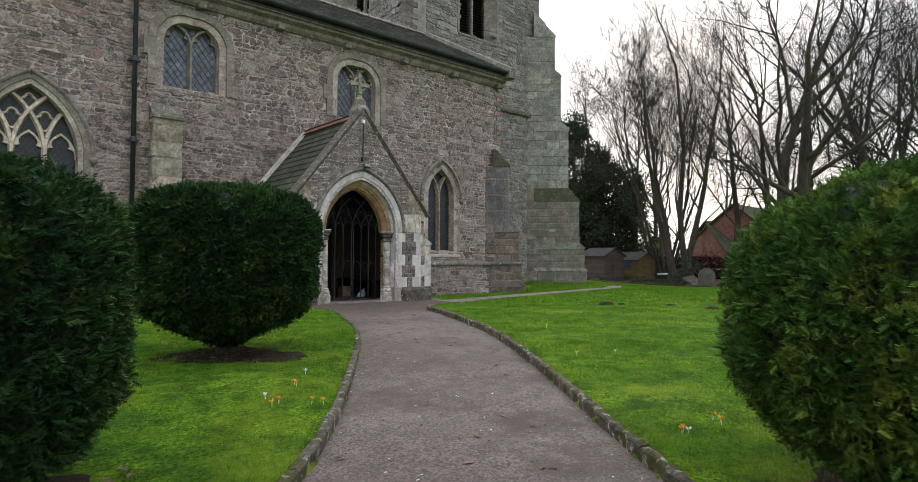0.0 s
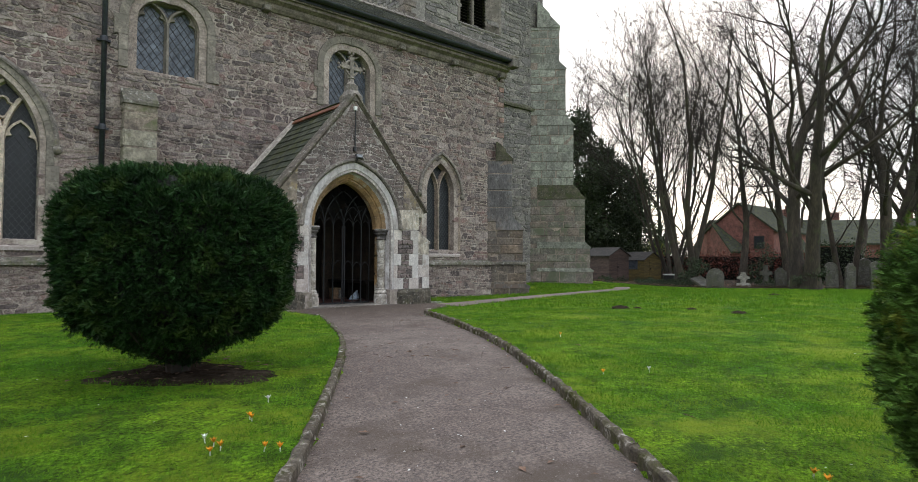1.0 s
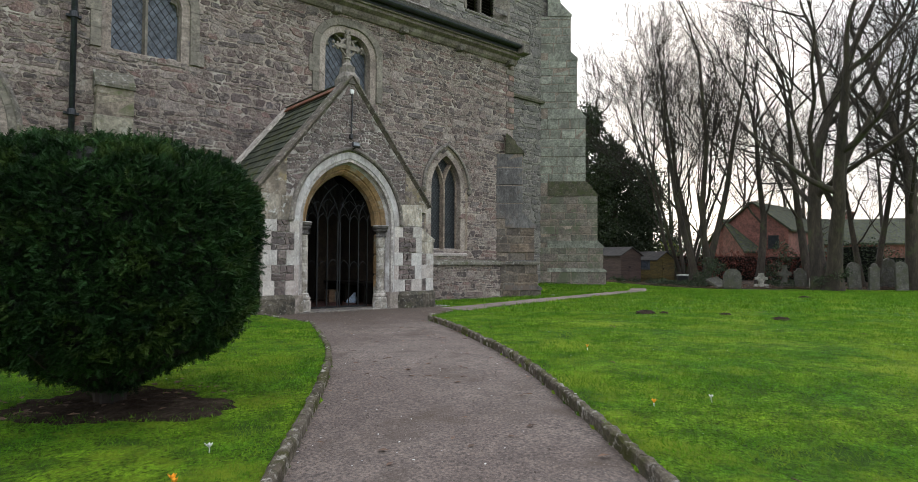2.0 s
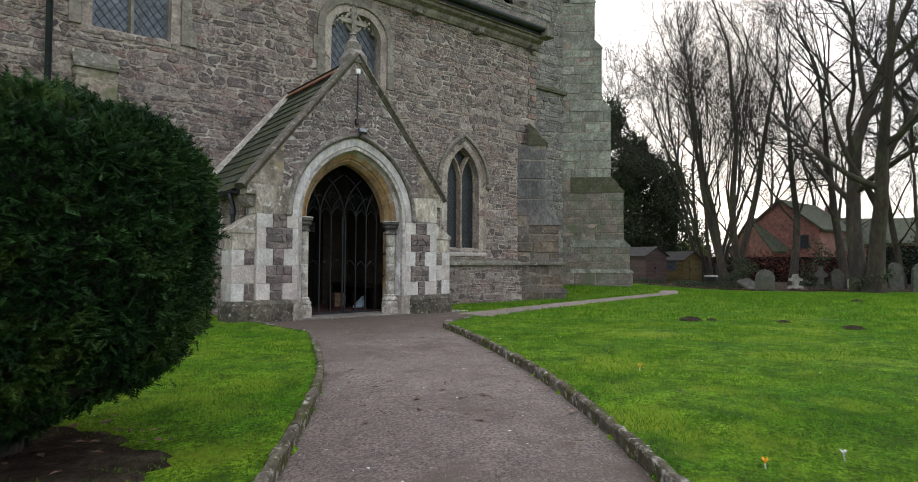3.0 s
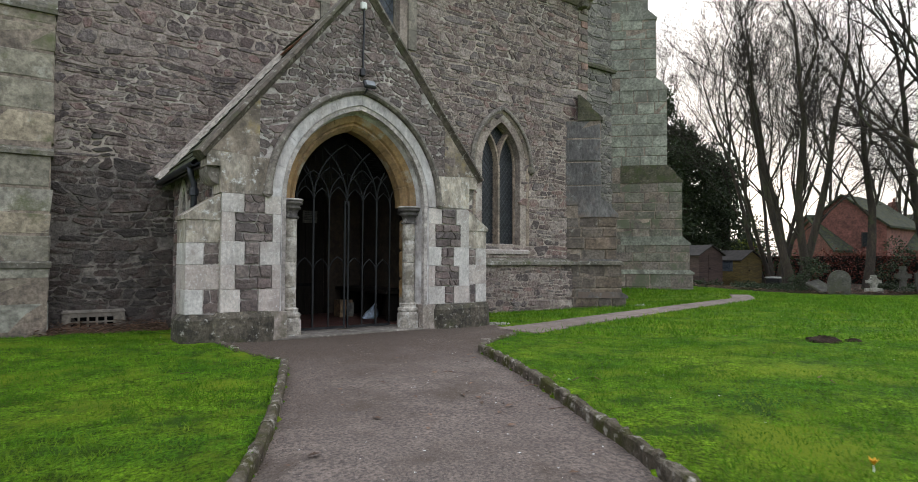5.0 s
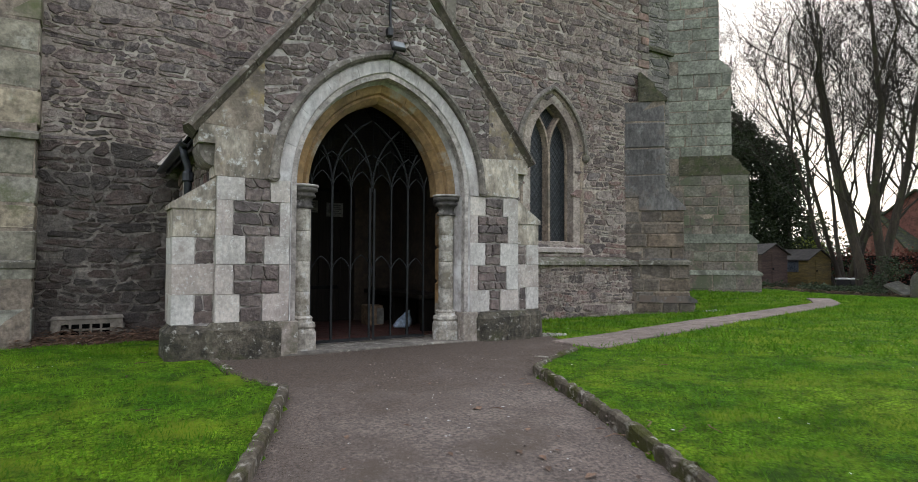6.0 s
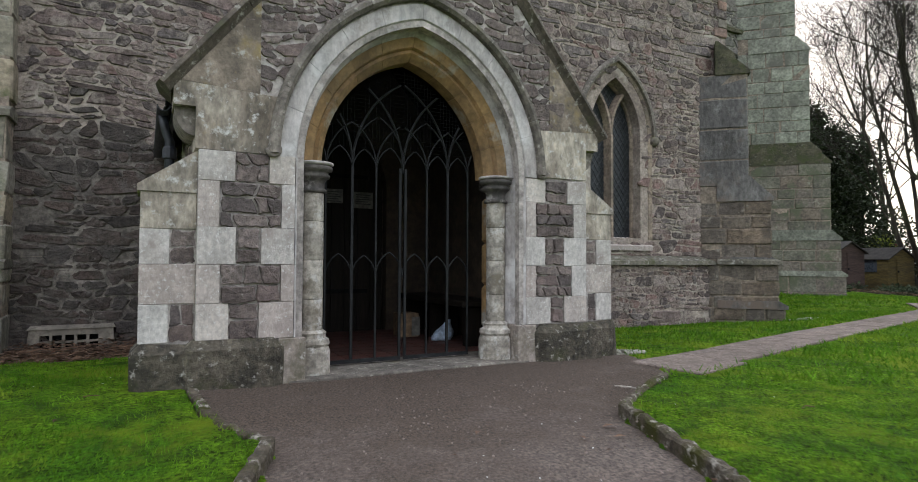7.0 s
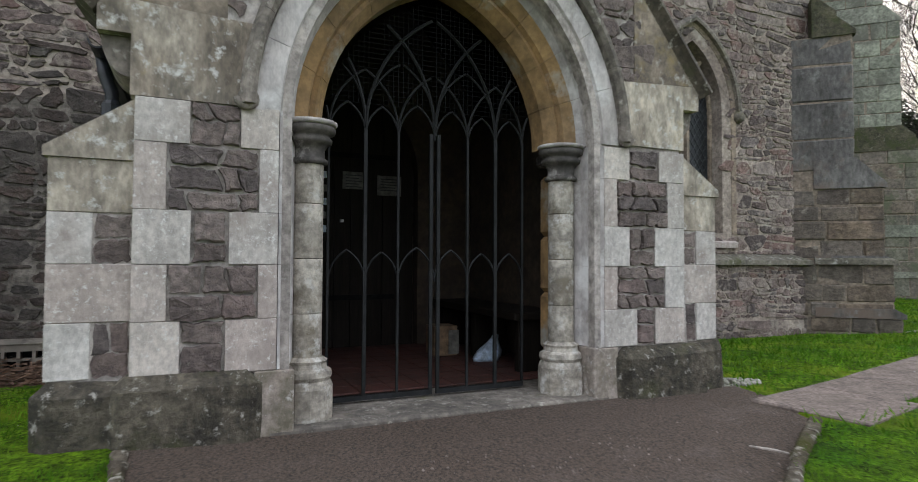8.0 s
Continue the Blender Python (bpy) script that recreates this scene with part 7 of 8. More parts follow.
def grow(seed, height, spread, lean=(0, 0), stems=1, fork=0.3, limb_n=9, girth=0.014, bough=0.34, fan=0.14):
    """A bare tree: trunk and limbs, then branches, then twigs, as three meshes."""
    r = random.Random(seed)
    big, mid, fine = Mesh(), Mesh(), Mesh()

    def limb(p, d, length, rad, level):
        n = (8, 7, 5, 3, 2)[level]
        pts, rads, dirs = [p], [rad * (1.5 if level == 0 else 1)], []
        q = d.copy()
        for i in range(n):
            wob = (0.07, 0.16, 0.2, 0.22, 0.25)[level]
            q = (q + Vector((r.gauss(0, wob), r.gauss(0, wob), r.gauss(0, wob * 0.5) + (0.02, 0.07, 0.06, 0.04, 0.0)[level]))).normalized()
            p = p + q * (length / n)
            pts.append(p)
            dirs.append(q.copy())
            rads.append(max(rad * (1 - (i + 1) / n * (0.72, 0.88, 0.85, 0.8, 0.7)[level]), 0.006))
        (big, big, mid, fine, fine)[level].tube(pts, rads, (9, 6, 4, 3, 3)[level], False)
        if level == 4:
            return
        kids = (limb_n + 1, 8, 6, 4)[level]
        for k in range(kids):
            t = r.uniform((fork, 0.2, 0.15, 0.1)[level], 1.0)
            if k == 0:
                t = 1.0
            j = t * n
            i = min(int(j), n - 1)
            base = pts[i] + (pts[i + 1] - pts[i]) * (j - i)
            ax = dirs[i]
            a = r.uniform(0, 2 * math.pi)
            side = ax.orthogonal().normalized()
            side = side * math.cos(a) + ax.cross(side) * math.sin(a)
            wide = r.uniform(0.5, 1.15) * spread if t < 1 else 0.15
            way = (ax * math.cos(wide) + side * math.sin(wide)).normalized()
            ln = length * r.uniform(0.42, 0.7) * (1.15 - 0.4 * t) * (1.05, 1.0, 0.95, 0.9)[level]
            rr = min(rads[i] * 0.7, rad * (bough, 0.34, 0.36, 0.5)[level])
            limb(base, way, max(ln, 0.4), max(rr, 0.0065), level + 1)

    for s in range(stems):
        a = 2 * math.pi * s / max(stems, 1) + r.uniform(-0.4, 0.4)
        off = 0.0 if stems == 1 else 0.3
        d = Vector((lean[0] + (fan * math.cos(a) if stems > 1 else 0), lean[1] + (fan * math.sin(a) if stems > 1 else 0), 1)).normalized()
        hh = height * (0.66 if stems == 1 else r.uniform(0.55, 0.72))
        limb(Vector((off * math.cos(a), off * math.sin(a), -0.3)), d, hh, height * girth, 0)
    return (mesh_data("tree_trunk", big, M_BARK, True), mesh_data("tree_branches", mid, M_TWIG), mesh_data("tree_twigs", fine, M_TWIG))


def tree(px, d, meshes, turn, scale, label, group="bare churchyard trees"):
    x, y = far(px, d)
    t = tagged(new("bare_tree"), label, "tree", group)
    t.matrix_world = pose(x, y, gz(x, y), 0, 0, turn) @ Matrix.Diagonal((scale, scale, scale, 1))
    for nm, me, kind in (("trunk", meshes[0], ""), ("branch_crown", meshes[1], "stuff"), ("twig_crown", meshes[2], "stuff")):
        ob = new(nm, me)
        ob.parent = t
        if kind:
            ob["kind"] = kind
    return t


T_MULTI = grow(1, 20, 0.7, stems=4, fork=0.2, limb_n=6, girth=0.0115, bough=0.26, fan=0.16)
T_FAN = grow(8, 19, 0.7, stems=5, fork=0.2, limb_n=6, girth=0.007, bough=0.28, fan=0.3)
T_BIG = grow(2, 21.5, 0.8, stems=2, fork=0.3, limb_n=6, girth=0.0185, bough=0.4, fan=0.17)
T_SLIM = grow(3, 20, 0.75, lean=(-0.14, 0.08), stems=1, fork=0.25, limb_n=8, girth=0.013, bough=0.3)
T_TWO = grow(4, 20, 0.8, stems=2, fork=0.25, limb_n=6, girth=0.011, bough=0.3)
tree(1178, 37, T_MULTI, 0, 1.0, "bare many-stemmed tree with ivy at its foot")
tree(1150, 40, T_FAN, 35, 1.0, "bare tree of many thin spreading stems")
tree(1275, 37, T_SLIM, 200, 0.95, "slender leaning bare tree among headstones")
tree(1358, 36, T_SLIM, 240, 1.0, "slender leaning bare tree among headstones")
tree(1388, 32.5, T_BIG, 40, 1.05, "large bare tree with thick forked trunk")
tree(1455, 36, T_TWO, 100, 0.9, "bare grey twin-stemmed churchyard tree")
tree(1530, 34, T_BIG, 170, 0.95, "large bare spreading churchyard tree")
tree(1590, 36, T_TWO, 10, 1.0, "bare grey twin-stemmed churchyard tree")
tree(1660, 33, T_MULTI, 70, 1.0, "bare grey many-stemmed churchyard tree")
tree(1740, 35, T_BIG, 260, 1.0, "large bare spreading churchyard tree")
tree(1090, 52, T_TWO, 60, 0.95, "far bare tree behind the sheds")
tree(985, 60, T_SLIM, 120, 1.15, "far bare tree behind the tower")
tree(1150, 56, T_SLIM, 300, 0.9, "far bare tree behind the sheds")
tree(1250, 62, T_TWO, 200, 1.0, "far bare tree by the house")
tree(1350, 66, T_MULTI, 120, 1.0, "far bare tree by the house")
tree(1470, 64, T_SLIM, 160, 1.1, "far bare tree by the houses")


LEAF = ([(0, 0, 0), (0.5, 0.3, 0.06), (1, 0, 0), (0.5, -0.3, 0.06)], [(0, 1, 2), (0, 2, 3)])


def clumps(name, blobs, per, leaf, material, seed, droop=0.0):
    """Leaves massed in uneven clumps: blobs of (x, y, z, rx, ry, rz)."""
    gen2 = np.random.default_rng(seed)
    VV, FF, off = [], [], 0
    for x, y, z, a, b, c in blobs:
        n = per
        u = unit(gen2.normal(size=(n, 3)))
        rad = (0.4 + 0.75 * gen2.random(n) ** 0.6)[:, None] * (1 + 0.18 * np.sin(7 * u[:, :1] + x) * np.sin(6 * u[:, 1:2] + y) + 0.12 * np.sin(15 * u[:, 2:3] + z))
        P = u * rad * np.array([[a, b, c]]) + np.array([[x, y, z]])
        D = unit(u + gen2.normal(size=(n, 3)) * 0.7 + np.array([[0, 0, -droop]]))
        V, F = sprays(P, D, leaf * (0.6 + 0.8 * gen2.random(n)), LEAF[0], LEAF[1], gen2)
        VV.append(V)
        FF.append(F + off)
        off += len(V)
    return raw_data(name, np.concatenate(VV), np.concatenate(FF), material)


def evergreen(px, d, height, width, seed, label, cone=False, leaf=0.2, material=None):
    x, y = far(px, d)
    z = gz(x, y)
    r = random.Random(seed)
    t = thing("evergreen_tree", (x, y, z), label, "tree", "dark evergreens")
    part("trunk", Mesh().tube([(x, y, z - 0.3), (x + 0.1, y, z + height * 0.4), (x, y + 0.1, z + height * 0.85)], [height * 0.03, height * 0.022, 0.05], 8), M_BARK, t, smooth=True)
    blobs = []
    for k in range(44):
        h = 0.06 + 0.92 * k / 43
        w = width * ((1 - h) * 0.95 + 0.08 if cone else math.sqrt(max(0.05, 1 - (2 * h - 0.9) ** 2)) * 0.75)
        a = r.uniform(0, 6.28)
        q = w * r.uniform(0.2, 0.8)
        s = width * r.uniform(0.22, 0.42) * (0.6 + 0.5 * (1 - h))
        blobs.append((x + q * math.cos(a), y + q * math.sin(a), z + h * height, s, s, s * r.uniform(0.6, 0.95)))
    ob = part("crown", clumps("evergreen_crown", blobs, 420, leaf, material or M_HOLLY, seed, 0.3), None, t, kind="stuff")
    return t


evergreen(990, 44, 12.2, 3.4, 11, "tall dark holly tree behind the tower")
evergreen(1035, 47, 10.6, 3.8, 12, "dark broad evergreen behind the sheds")
evergreen(1092, 50, 9.0, 4.6, 13, "dark conifer with sloping outline behind the sheds", True)
evergreen(1015, 52, 9.0, 4.0, 14, "dark broad evergreen behind the sheds")
evergreen(955, 48, 10.0, 3.0, 15, "dark evergreen behind the tower")
evergreen(1130, 58, 3.6, 1.6, 16, "small clipped conifer beyond the sheds", True)
x, y = far(1120, 54)
sh = thing("golden_shrub", (x, y, gz(x, y)), "golden-leaved shrub behind the sheds", "shrub")
part("twigs", Mesh().tube([(x, y, gz(x, y) - 0.1), (x, y, 1.8)], 0.06, 6), M_BARK, sh)
part("leaves", clumps("golden_leaves", [(x, y, 2.0, 1.2, 1.0, 0.7), (x + 0.8, y - 0.4, 1.7, 0.8, 0.8, 0.6)], 1500, 0.16, M_YELLOWBUSH, 9), None, sh, kind="stuff")


def shed(px, d, w, depth, eave, ridge, turn, boards, label, door_x, window_side=False):
    """A small boarded garden shed with a gabled felt roof."""
    x, y = far(px, d)
    z = gz(x, y) + 0.0
    c, s = math.cos(radians(turn)), math.sin(radians(turn))
    at = lambda u, v, h: (x + c * u - s * v, y + s * u + c * v, z + h)
    t = thing("garden_shed", (x, y, z), label, "shed", "garden sheds")
    part("shell", Mesh().loft([[at(u, v, h) for u, h in ((-w / 2 + 0.02, -0.1), (w / 2 - 0.02, -0.1), (w / 2 - 0.02, eave), (0, ridge - 0.03), (-w / 2 + 0.02, eave))] for v in (0.02, depth - 0.02)], True, True), boards, t)
    k = 0
    h = 0.0
    while h < eave - 0.02:
        part("board", Mesh().box(-w / 2, w / 2, -0.012, 0.019, h + 0.008, h + 0.14, at), boards, t)
        part("board", Mesh().box(-w / 2 - 0.012, -w / 2 + 0.019, 0.0, depth, h + 0.008, h + 0.14, at), boards, t)
        h += 0.15
    part("gable_board", Mesh().loft([[at(u, v, q) for u, q in ((-w / 2, h), (w / 2, h), (0, ridge - 0.02))] for v in (-0.012, 0.019)], True, True), boards, t)
    for sgn in (-1, 1):
        part("roof_panel", Mesh().hexa([at(0, -0.15, ridge), at(sgn * (w / 2 + 0.12), -0.15, eave - 0.06), at(sgn * (w / 2 + 0.12), depth + 0.1, eave - 0.06), at(0, depth + 0.1, ridge),
                                        at(0, -0.15, ridge + 0.05), at(sgn * (w / 2 + 0.12), -0.15, eave - 0.01), at(sgn * (w / 2 + 0.12), depth + 0.1, eave - 0.01), at(0, depth + 0.1, ridge + 0.05)]), M_FELT, t)
    dr = part("door", Mesh().box(door_x - 0.4, door_x + 0.4, -0.04, -0.013, 0.05, min(eave, 1.75), at), boards, t, "shed door")
    part("hasp", Mesh().box(door_x - 0.38, door_x - 0.3, -0.06, -0.041, 0.95, 1.05, at), M_IRON, dr)
    if window_side:
        part("window_pane", Mesh().box(-w / 2 - 0.03, -w / 2 - 0.013, depth * 0.25, depth * 0.8, 0.95, 1.55, at), M_GLASS_BLUE, t)
    return t


shed(1062, 38.5, 1.7, 2.4, 1.75, 2.25, -12, M_SHED, "brown wooden garden shed with felt roof", 0.2)
shed(1120, 39.5, 1.6, 2.2, 1.6, 2.1, -12, M_SHED_Y, "ochre wooden garden shed with side window", 0.1, True)
x, y = far(1152, 39)
bn = thing("storage_bin", (x, y, gz(x, y)), "black plastic bin with pale lid", "bin")
part("tub", Mesh().cbox(x - 0.35, x + 0.35, y - 0.35, y + 0.35, gz(x, y) - 0.02, gz(x, y) + 0.6, 0.04), M_PLASTIC_BLACK, bn)
part("lid", Mesh().cbox(x - 0.38, x + 0.38, y - 0.38, y + 0.38, gz(x, y) + 0.6, gz(x, y) + 0.68, 0.02), M_WHITE_PAINT, bn)


def house(px, d, w, depth, eave, ridge, turn, label, wall, windows, chimney):
    x, y = far(px, d)
    z = -0.6
    c, s = math.cos(radians(turn)), math.sin(radians(turn))
    at = lambda u, v, h: (x + c * u - s * v, y + s * u + c * v, z + h)
    t = thing("house", (x, y, z), label, "house", "houses beyond the churchyard")
    part("wall", Mesh().loft([[at(u, v, h) for u, h in ((-w / 2, 0), (w / 2, 0), (w / 2, eave), (0, ridge), (-w / 2, eave))] for v in (0, depth)], True, True), wall, t)
    for sgn in (-1, 1):
        part("roof", Mesh().hexa([at(0, -0.2, ridge + 0.02), at(sgn * (w / 2 + 0.3), -0.2, eave - 0.2), at(sgn * (w / 2 + 0.3), depth + 0.2, eave - 0.2), at(0, depth + 0.2, ridge + 0.02),
                                  at(0, -0.2, ridge + 0.2), at(sgn * (w / 2 + 0.3), -0.2, eave - 0.02), at(sgn * (w / 2 + 0.3), depth + 0.2, eave - 0.02), at(0, depth + 0.2, ridge + 0.2)]), M_SLATE_PORCH, t)
    for u, h, ww, hh in windows:
        wd = part("window", Mesh().box(u - ww / 2, u + ww / 2, -0.03, -0.004, h, h + hh, at), M_GLASS_DARK, t)
        part("window_frame", Mesh().box(u - ww / 2 - 0.08, u - ww / 2, -0.06, 0.02, h - 0.08, h + hh + 0.08, at).box(u + ww / 2, u + ww / 2 + 0.08, -0.06, 0.02, h - 0.08, h + hh + 0.08, at).box(u - ww / 2, u + ww / 2, -0.06, 0.02, h + hh, h + hh + 0.08, at).box(u - ww / 2, u + ww / 2, -0.06, 0.02, h - 0.08, h, at), M_FELT, wd)
    if chimney is not None:
        st = part("chimney", Mesh().cbox(chimney - 0.45, chimney + 0.45, depth * 0.4, depth * 0.4 + 0.8, ridge - 1.2, ridge + 1.3, 0.04, at), wall, t)
        part("chimney_pot", Mesh().tube([at(chimney, depth * 0.4 + 0.4, ridge + 1.3), at(chimney, depth * 0.4 + 0.4, ridge + 1.7)], 0.14, 10), M_TERRA, st)


house(1268, 58, 6.4, 9, 4.6, 7.2, -88, "red brick house gable beyond the churchyard", M_BRICK, [(1.9, 2.9, 0.8, 1.1)], None)
house(1350, 62, 6.0, 9, 2.6, 5.6, 62, "red brick house wing with grey slate roof", M_BRICK, [(0.5, 1.4, 1.0, 1.1)], 1.2)
house(1395, 70, 9, 8, 3.6, 6.4, 40, "distant brick house with grey roof", M_BRICK, [(0.0, 1.6, 1.2, 1.1)], -2.0)
house(1510, 72, 11, 9, 3.8, 6.6, 35, "distant house with grey slate roof", M_BRICK, [(1.0, 1.8, 1.2, 1.2)], 2.5)
house(1640, 70, 10, 9, 3.8, 6.8, 20, "distant house with grey slate roof", M_BRICK, [(1.0, 1.8, 1.2, 1.2)], 2.5)


def hedge(p0, p1, d0, d1, z0, z1, thick, material, label, seed, leaf=0.15):
    a, b = Vector(far(p0, d0)), Vector(far(p1, d1))
    n = int((b - a).length / 0.7) + 1
    t = thing("hedge", (a.x, a.y, gz(a.x, a.y)), label, "hedge", "boundary hedges")
    blobs = []
    r = random.Random(seed)
    for i in range(n + 1):
        p = a + (b - a) * i / n
        zm = (z0 + z1) / 2
        blobs.append((p.x, p.y, zm + r.uniform(-0.1, 0.1), 0.65, thick, (z1 - z0) / 2 + r.uniform(-0.12, 0.12)))
    part("leaves", clumps("hedge_leaves", blobs, 420, leaf, material, seed), None, t, kind="stuff")
    # added near-black slab that stands for the shade inside the hedge
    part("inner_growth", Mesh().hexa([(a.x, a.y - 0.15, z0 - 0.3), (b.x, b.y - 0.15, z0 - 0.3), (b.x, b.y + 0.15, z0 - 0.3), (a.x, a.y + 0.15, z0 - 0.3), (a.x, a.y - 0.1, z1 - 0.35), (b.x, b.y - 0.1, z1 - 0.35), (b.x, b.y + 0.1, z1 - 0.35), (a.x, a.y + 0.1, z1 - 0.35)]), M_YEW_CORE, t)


hedge(1140, 1395, 50, 46, -0.5, 1.75, 0.5, M_BEECH, "russet-leaved beech hedge along the boundary", 21)
hedge(1400, 1478, 46, 44, -0.5, 2.5, 0.6, M_HOLLY, "dark evergreen hedge along the boundary", 22)
hedge(1478, 1800, 46, 40, -0.5, 1.7, 0.6, M_HOLLY, "dark evergreen hedge along the boundary", 23)
hedge(900, 1140, 56, 54, -0.4, 2.2, 0.8, M_HOLLY, "dark hedge behind the sheds", 24)

# leaf-strewn bank where the headstones stand
rows = []
for i in range(31):
    px = 1010 + i * 27
    near = 33.5 if px > 1150 else 33.5 + (1150 - px) * 0.03
    near += 0.5 * math.sin(i * 1.7)
    row = []
    for j, q in enumerate((0, 0.04, 0.12, 0.3, 0.6, 1.0)):
        x, y = far(px, near + 20 * q)
        row.append((x, y, gz(x, y) + (-0.03, 0.03, 0.07, 0.09, 0.07, 0.02)[j] + 0.03 * math.sin(i * 2.3 + j * 1.9)))
    rows.append(row)
whole("soil_bank", Mesh().loft(rows, False, False), M_SOIL, "bare earth bank strewn with brown leaves", "soil", kind="structure", smooth=True)
spots = []
for _ in range(5200):
    x, y = far(rng.uniform(1020, 1780), 33.4 + 9 * rng.random() ** 1.6)
    spots.append((x, y, gz(x, y) + 0.1 + rng.uniform(-0.03, 0.04)))
petals("leaf_litter", spots, M_LITTER, "brown leaf litter under the trees", "leaves", 0.09)
blobs = []
for _ in range(46):
    px = rng.choice((rng.uniform(1015, 1200), rng.uniform(1290, 1420), rng.uniform(1100, 1180)))
    x, y = far(px, rng.uniform(34.5, 40))
    s = rng.uniform(0.25, 0.6)
    blobs.append((x, y, gz(x, y) + 0.12, s, s, 0.2))
whole("ground_ivy", clumps("ground_ivy", blobs, 260, 0.1, M_IVY, 31), None, "low ivy and weeds under the trees", "ivy", kind="stuff")
for px, d, h in ((1190, 35.4, 1.6), (1393, 32.2, 1.3), (1310, 37, 2.6)):
    x, y = far(px, d)
    z = gz(x, y)
    whole("trunk_ivy", clumps("trunk_ivy", [(x + 0.5 * math.cos(k * 1.3), y + 0.5 * math.sin(k * 1.3), z + h * (k + 0.5) / 6, 0.4, 0.4, h / 7) for k in range(6)], 240, 0.1, M_IVY, int(px)), None, "ivy clinging to the foot of a tree", "ivy", "tree ivy", "stuff")


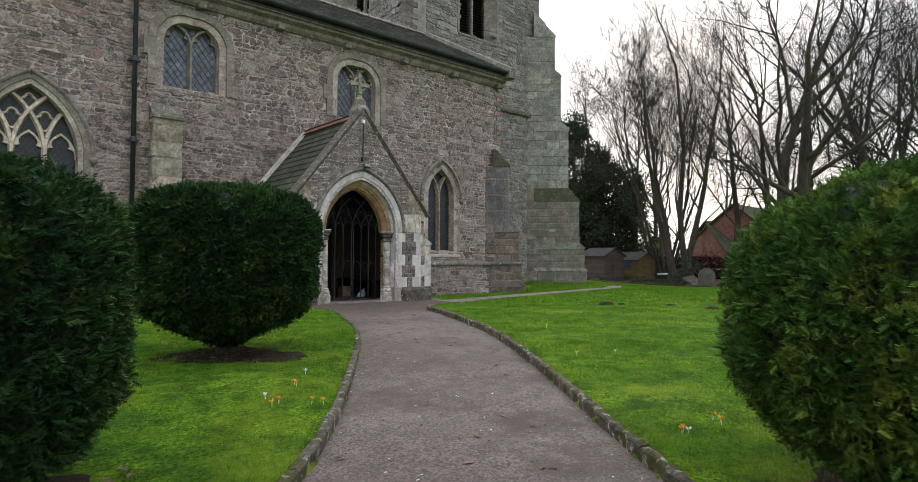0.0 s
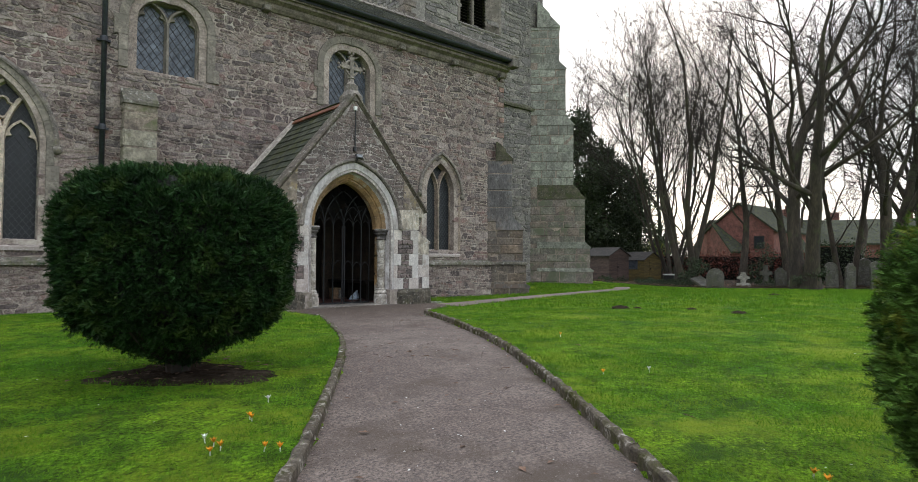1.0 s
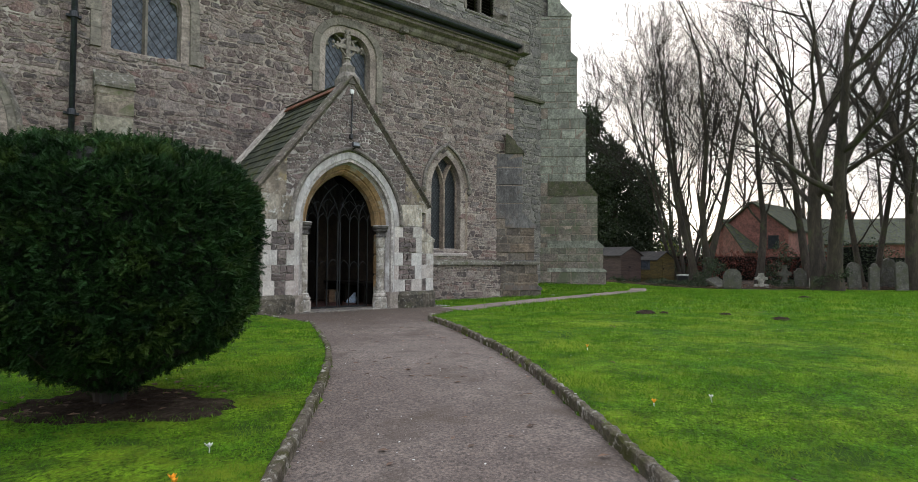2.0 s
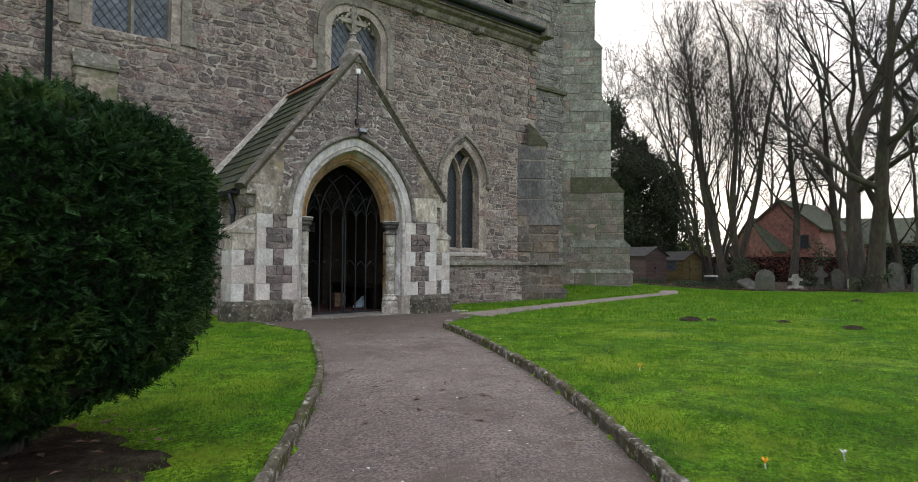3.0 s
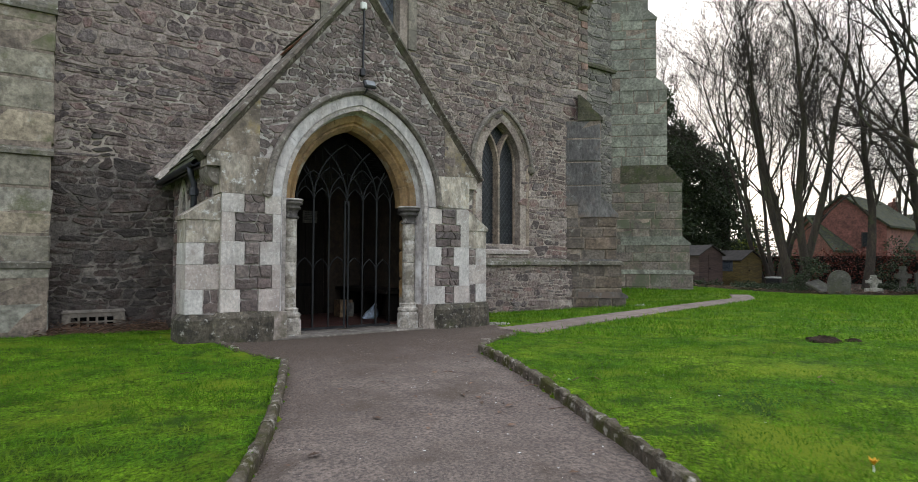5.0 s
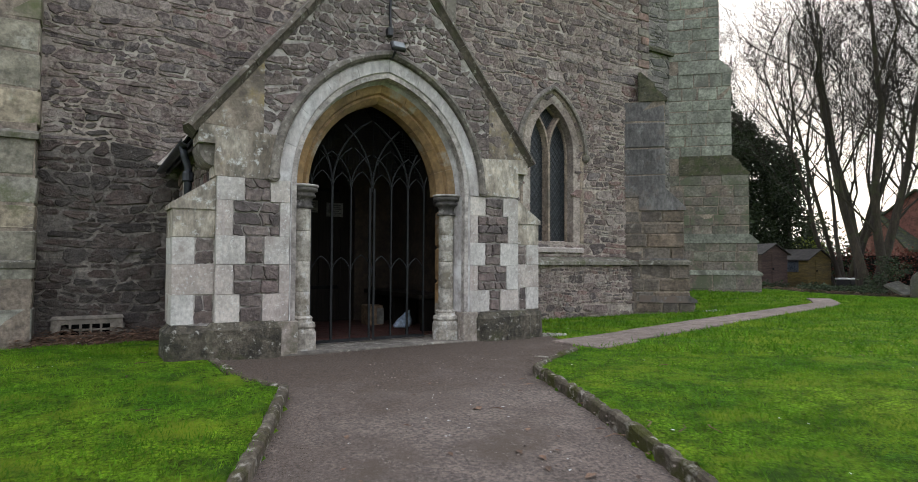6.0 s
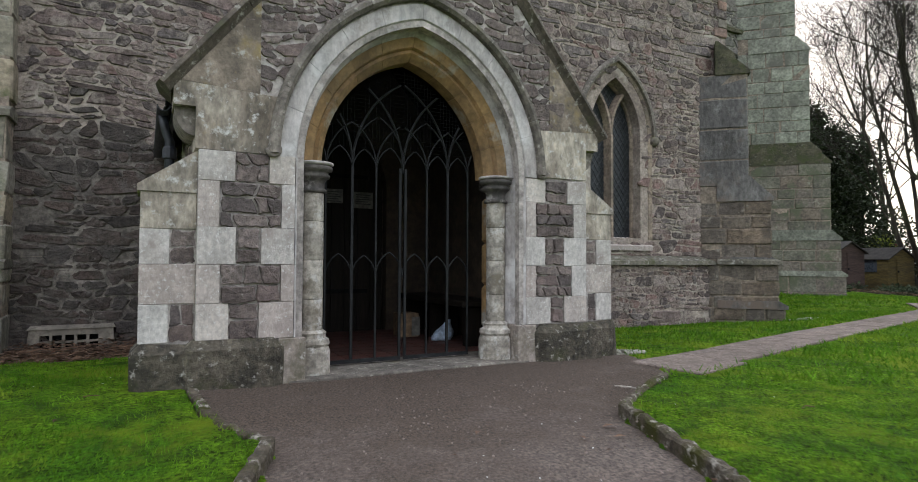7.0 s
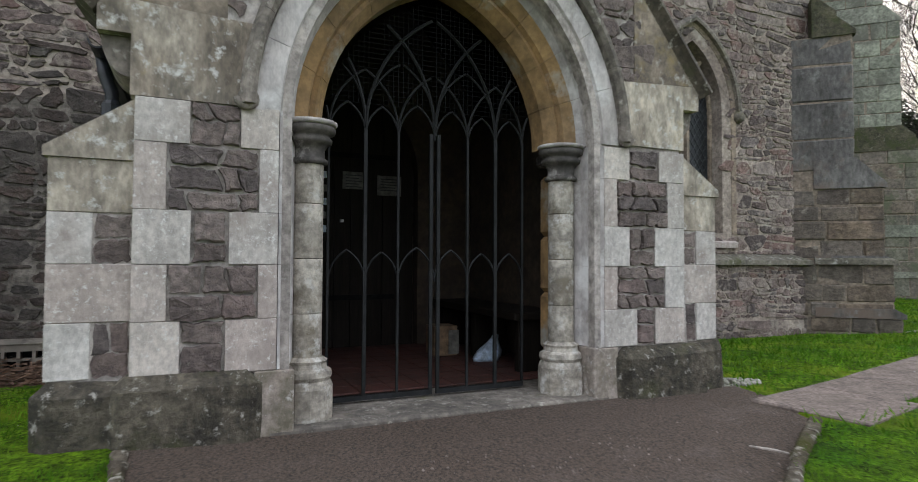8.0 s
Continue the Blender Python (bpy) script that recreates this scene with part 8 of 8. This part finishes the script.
def headstone(px, d, w, h, kind, material, lean, label):
    x, y = far(px, d)
    z = gz(x, y) + 0.03
    yaw = radians(-38 + rng.uniform(-10, 10))
    c, s = math.cos(yaw), math.sin(yaw)
    ln = math.sin(radians(lean))
    at = lambda u, v, t: (x + c * u + s * t + c * v * ln, y + s * u - c * t + s * v * ln, z + v)
    if kind == "round":
        out = [(-w / 2, -0.2), (w / 2, -0.2), (w / 2, h - w / 2)] + [(w / 2 * math.cos(a), h - w / 2 + w / 2 * math.sin(a)) for a in [k * math.pi / 10 for k in range(1, 10)]] + [(-w / 2, h - w / 2)]
    elif kind == "pointed":
        out = [(-w / 2, -0.2), (w / 2, -0.2)] + [(u, v) for u, v in ring(0, w / 2, None, h - w * 0.55, w * 0.55)[::-1]]
    elif kind == "shoulder":
        out = [(-w / 2, -0.2), (w / 2, -0.2), (w / 2, h * 0.82), (w * 0.32, h * 0.86), (w * 0.2, h * 0.97), (0, h), (-w * 0.2, h * 0.97), (-w * 0.32, h * 0.86), (-w / 2, h * 0.82)]
    else:
        q = w * 0.16
        out = [(-q * 1.4, -0.2), (q * 1.4, -0.2), (q, h * 0.55), (w / 2, h * 0.55), (w / 2, h * 0.72), (q, h * 0.72), (q, h), (-q, h), (-q, h * 0.72), (-w / 2, h * 0.72), (-w / 2, h * 0.55), (-q, h * 0.55)]
    t = thing("headstone", (x, y, z), label, "gravestone", "churchyard headstones")
    slab = part("slab", Mesh().prism(out, at, 0.07, -0.07), material, t)
    if kind == "cross":
        m = Mesh()
        rr = w * 0.3
        m.tube([at(rr * math.cos(a), h * 0.635 + rr * math.sin(a), 0.0) for a in [k * math.pi / 8 for k in range(17)]], 0.045, 6)
        part("ring", m, material, t)
        part("base", Mesh().loft([[at(u, v, q) for u, q in ((-e, e * 0.5), (e, e * 0.5), (e, -e * 0.5), (-e, -e * 0.5))] for v, e in ((-0.2, w * 0.55), (0.22, w * 0.45))], True, True), material, t)
    elif kind != "plain":
        for k in range(4):
            part("inscription_bar", Mesh().box(-w * 0.3, w * 0.3, h * 0.62 - k * h * 0.1, h * 0.65 - k * h * 0.1, 0.071, 0.075, lambda u, v, q: at(u, v, q)), M_GRAVE, slab)


for px, d, w, h, kind, mt, lean, lab in (
        (1229, 33.8, 0.95, 1.1, "round", M_GRAVE, 2, "broad dark round-topped headstone with moss"), (1278, 35, 0.75, 0.85, "cross", M_GRAVE_PALE, 0, "small pale carved cross headstone"),
        (1317, 35, 0.75, 1.3, "cross", M_GRAVE, 0, "weathered grey ringed cross headstone"), (1344, 35, 0.65, 1.15, "shoulder", M_GRAVE, -3, "weathered grey shouldered headstone"),
        (1367, 34.6, 0.6, 0.7, "shoulder", M_GRAVE_PALE, 3, "small pale leaning stone headstone"), (1433, 34, 0.68, 1.5, "round", M_GRAVE, -3, "tall lichened round-topped headstone"),
        (1464, 33.5, 0.6, 1.45, "shoulder", M_GRAVE, 2, "tall lichened shouldered headstone"), (1489, 36, 0.95, 1.75, "pointed", M_GRAVE, 0, "wide pointed grey stone headstone"),
        (1511, 33.2, 0.66, 1.55, "round", M_GRAVE, -2, "lichened grey round-topped headstone"), (1545, 33.5, 0.78, 1.6, "pointed", M_GRAVE_PALE, 1, "pale pointed stone headstone"),
        (1580, 34, 0.7, 1.3, "round", M_GRAVE, -2, "weathered grey round-topped headstone"), (1612, 33, 0.7, 1.4, "shoulder", M_GRAVE, 2, "weathered grey shouldered headstone"),
        (1650, 34, 0.8, 1.5, "pointed", M_GRAVE, 0, "weathered grey pointed headstone")):
    headstone(px, d, w, h, kind, mt, lean, lab)
x, y = far(1205, 34.5)
whole("fallen_slab", Mesh().hexa([(x - 0.5, y - 0.3, gz(x, y) + 0.02), (x + 0.5, y - 0.5, gz(x, y) + 0.1), (x + 0.6, y + 0.4, gz(x, y) + 0.6), (x - 0.4, y + 0.5, gz(x, y) + 0.45), (x - 0.5, y - 0.36, gz(x, y) + 0.1), (x + 0.5, y - 0.56, gz(x, y) + 0.18), (x + 0.6, y + 0.34, gz(x, y) + 0.68), (x - 0.4, y + 0.44, gz(x, y) + 0.53)]), M_GRAVE, "leaning fallen grey grave slab", "gravestone", "churchyard headstones")
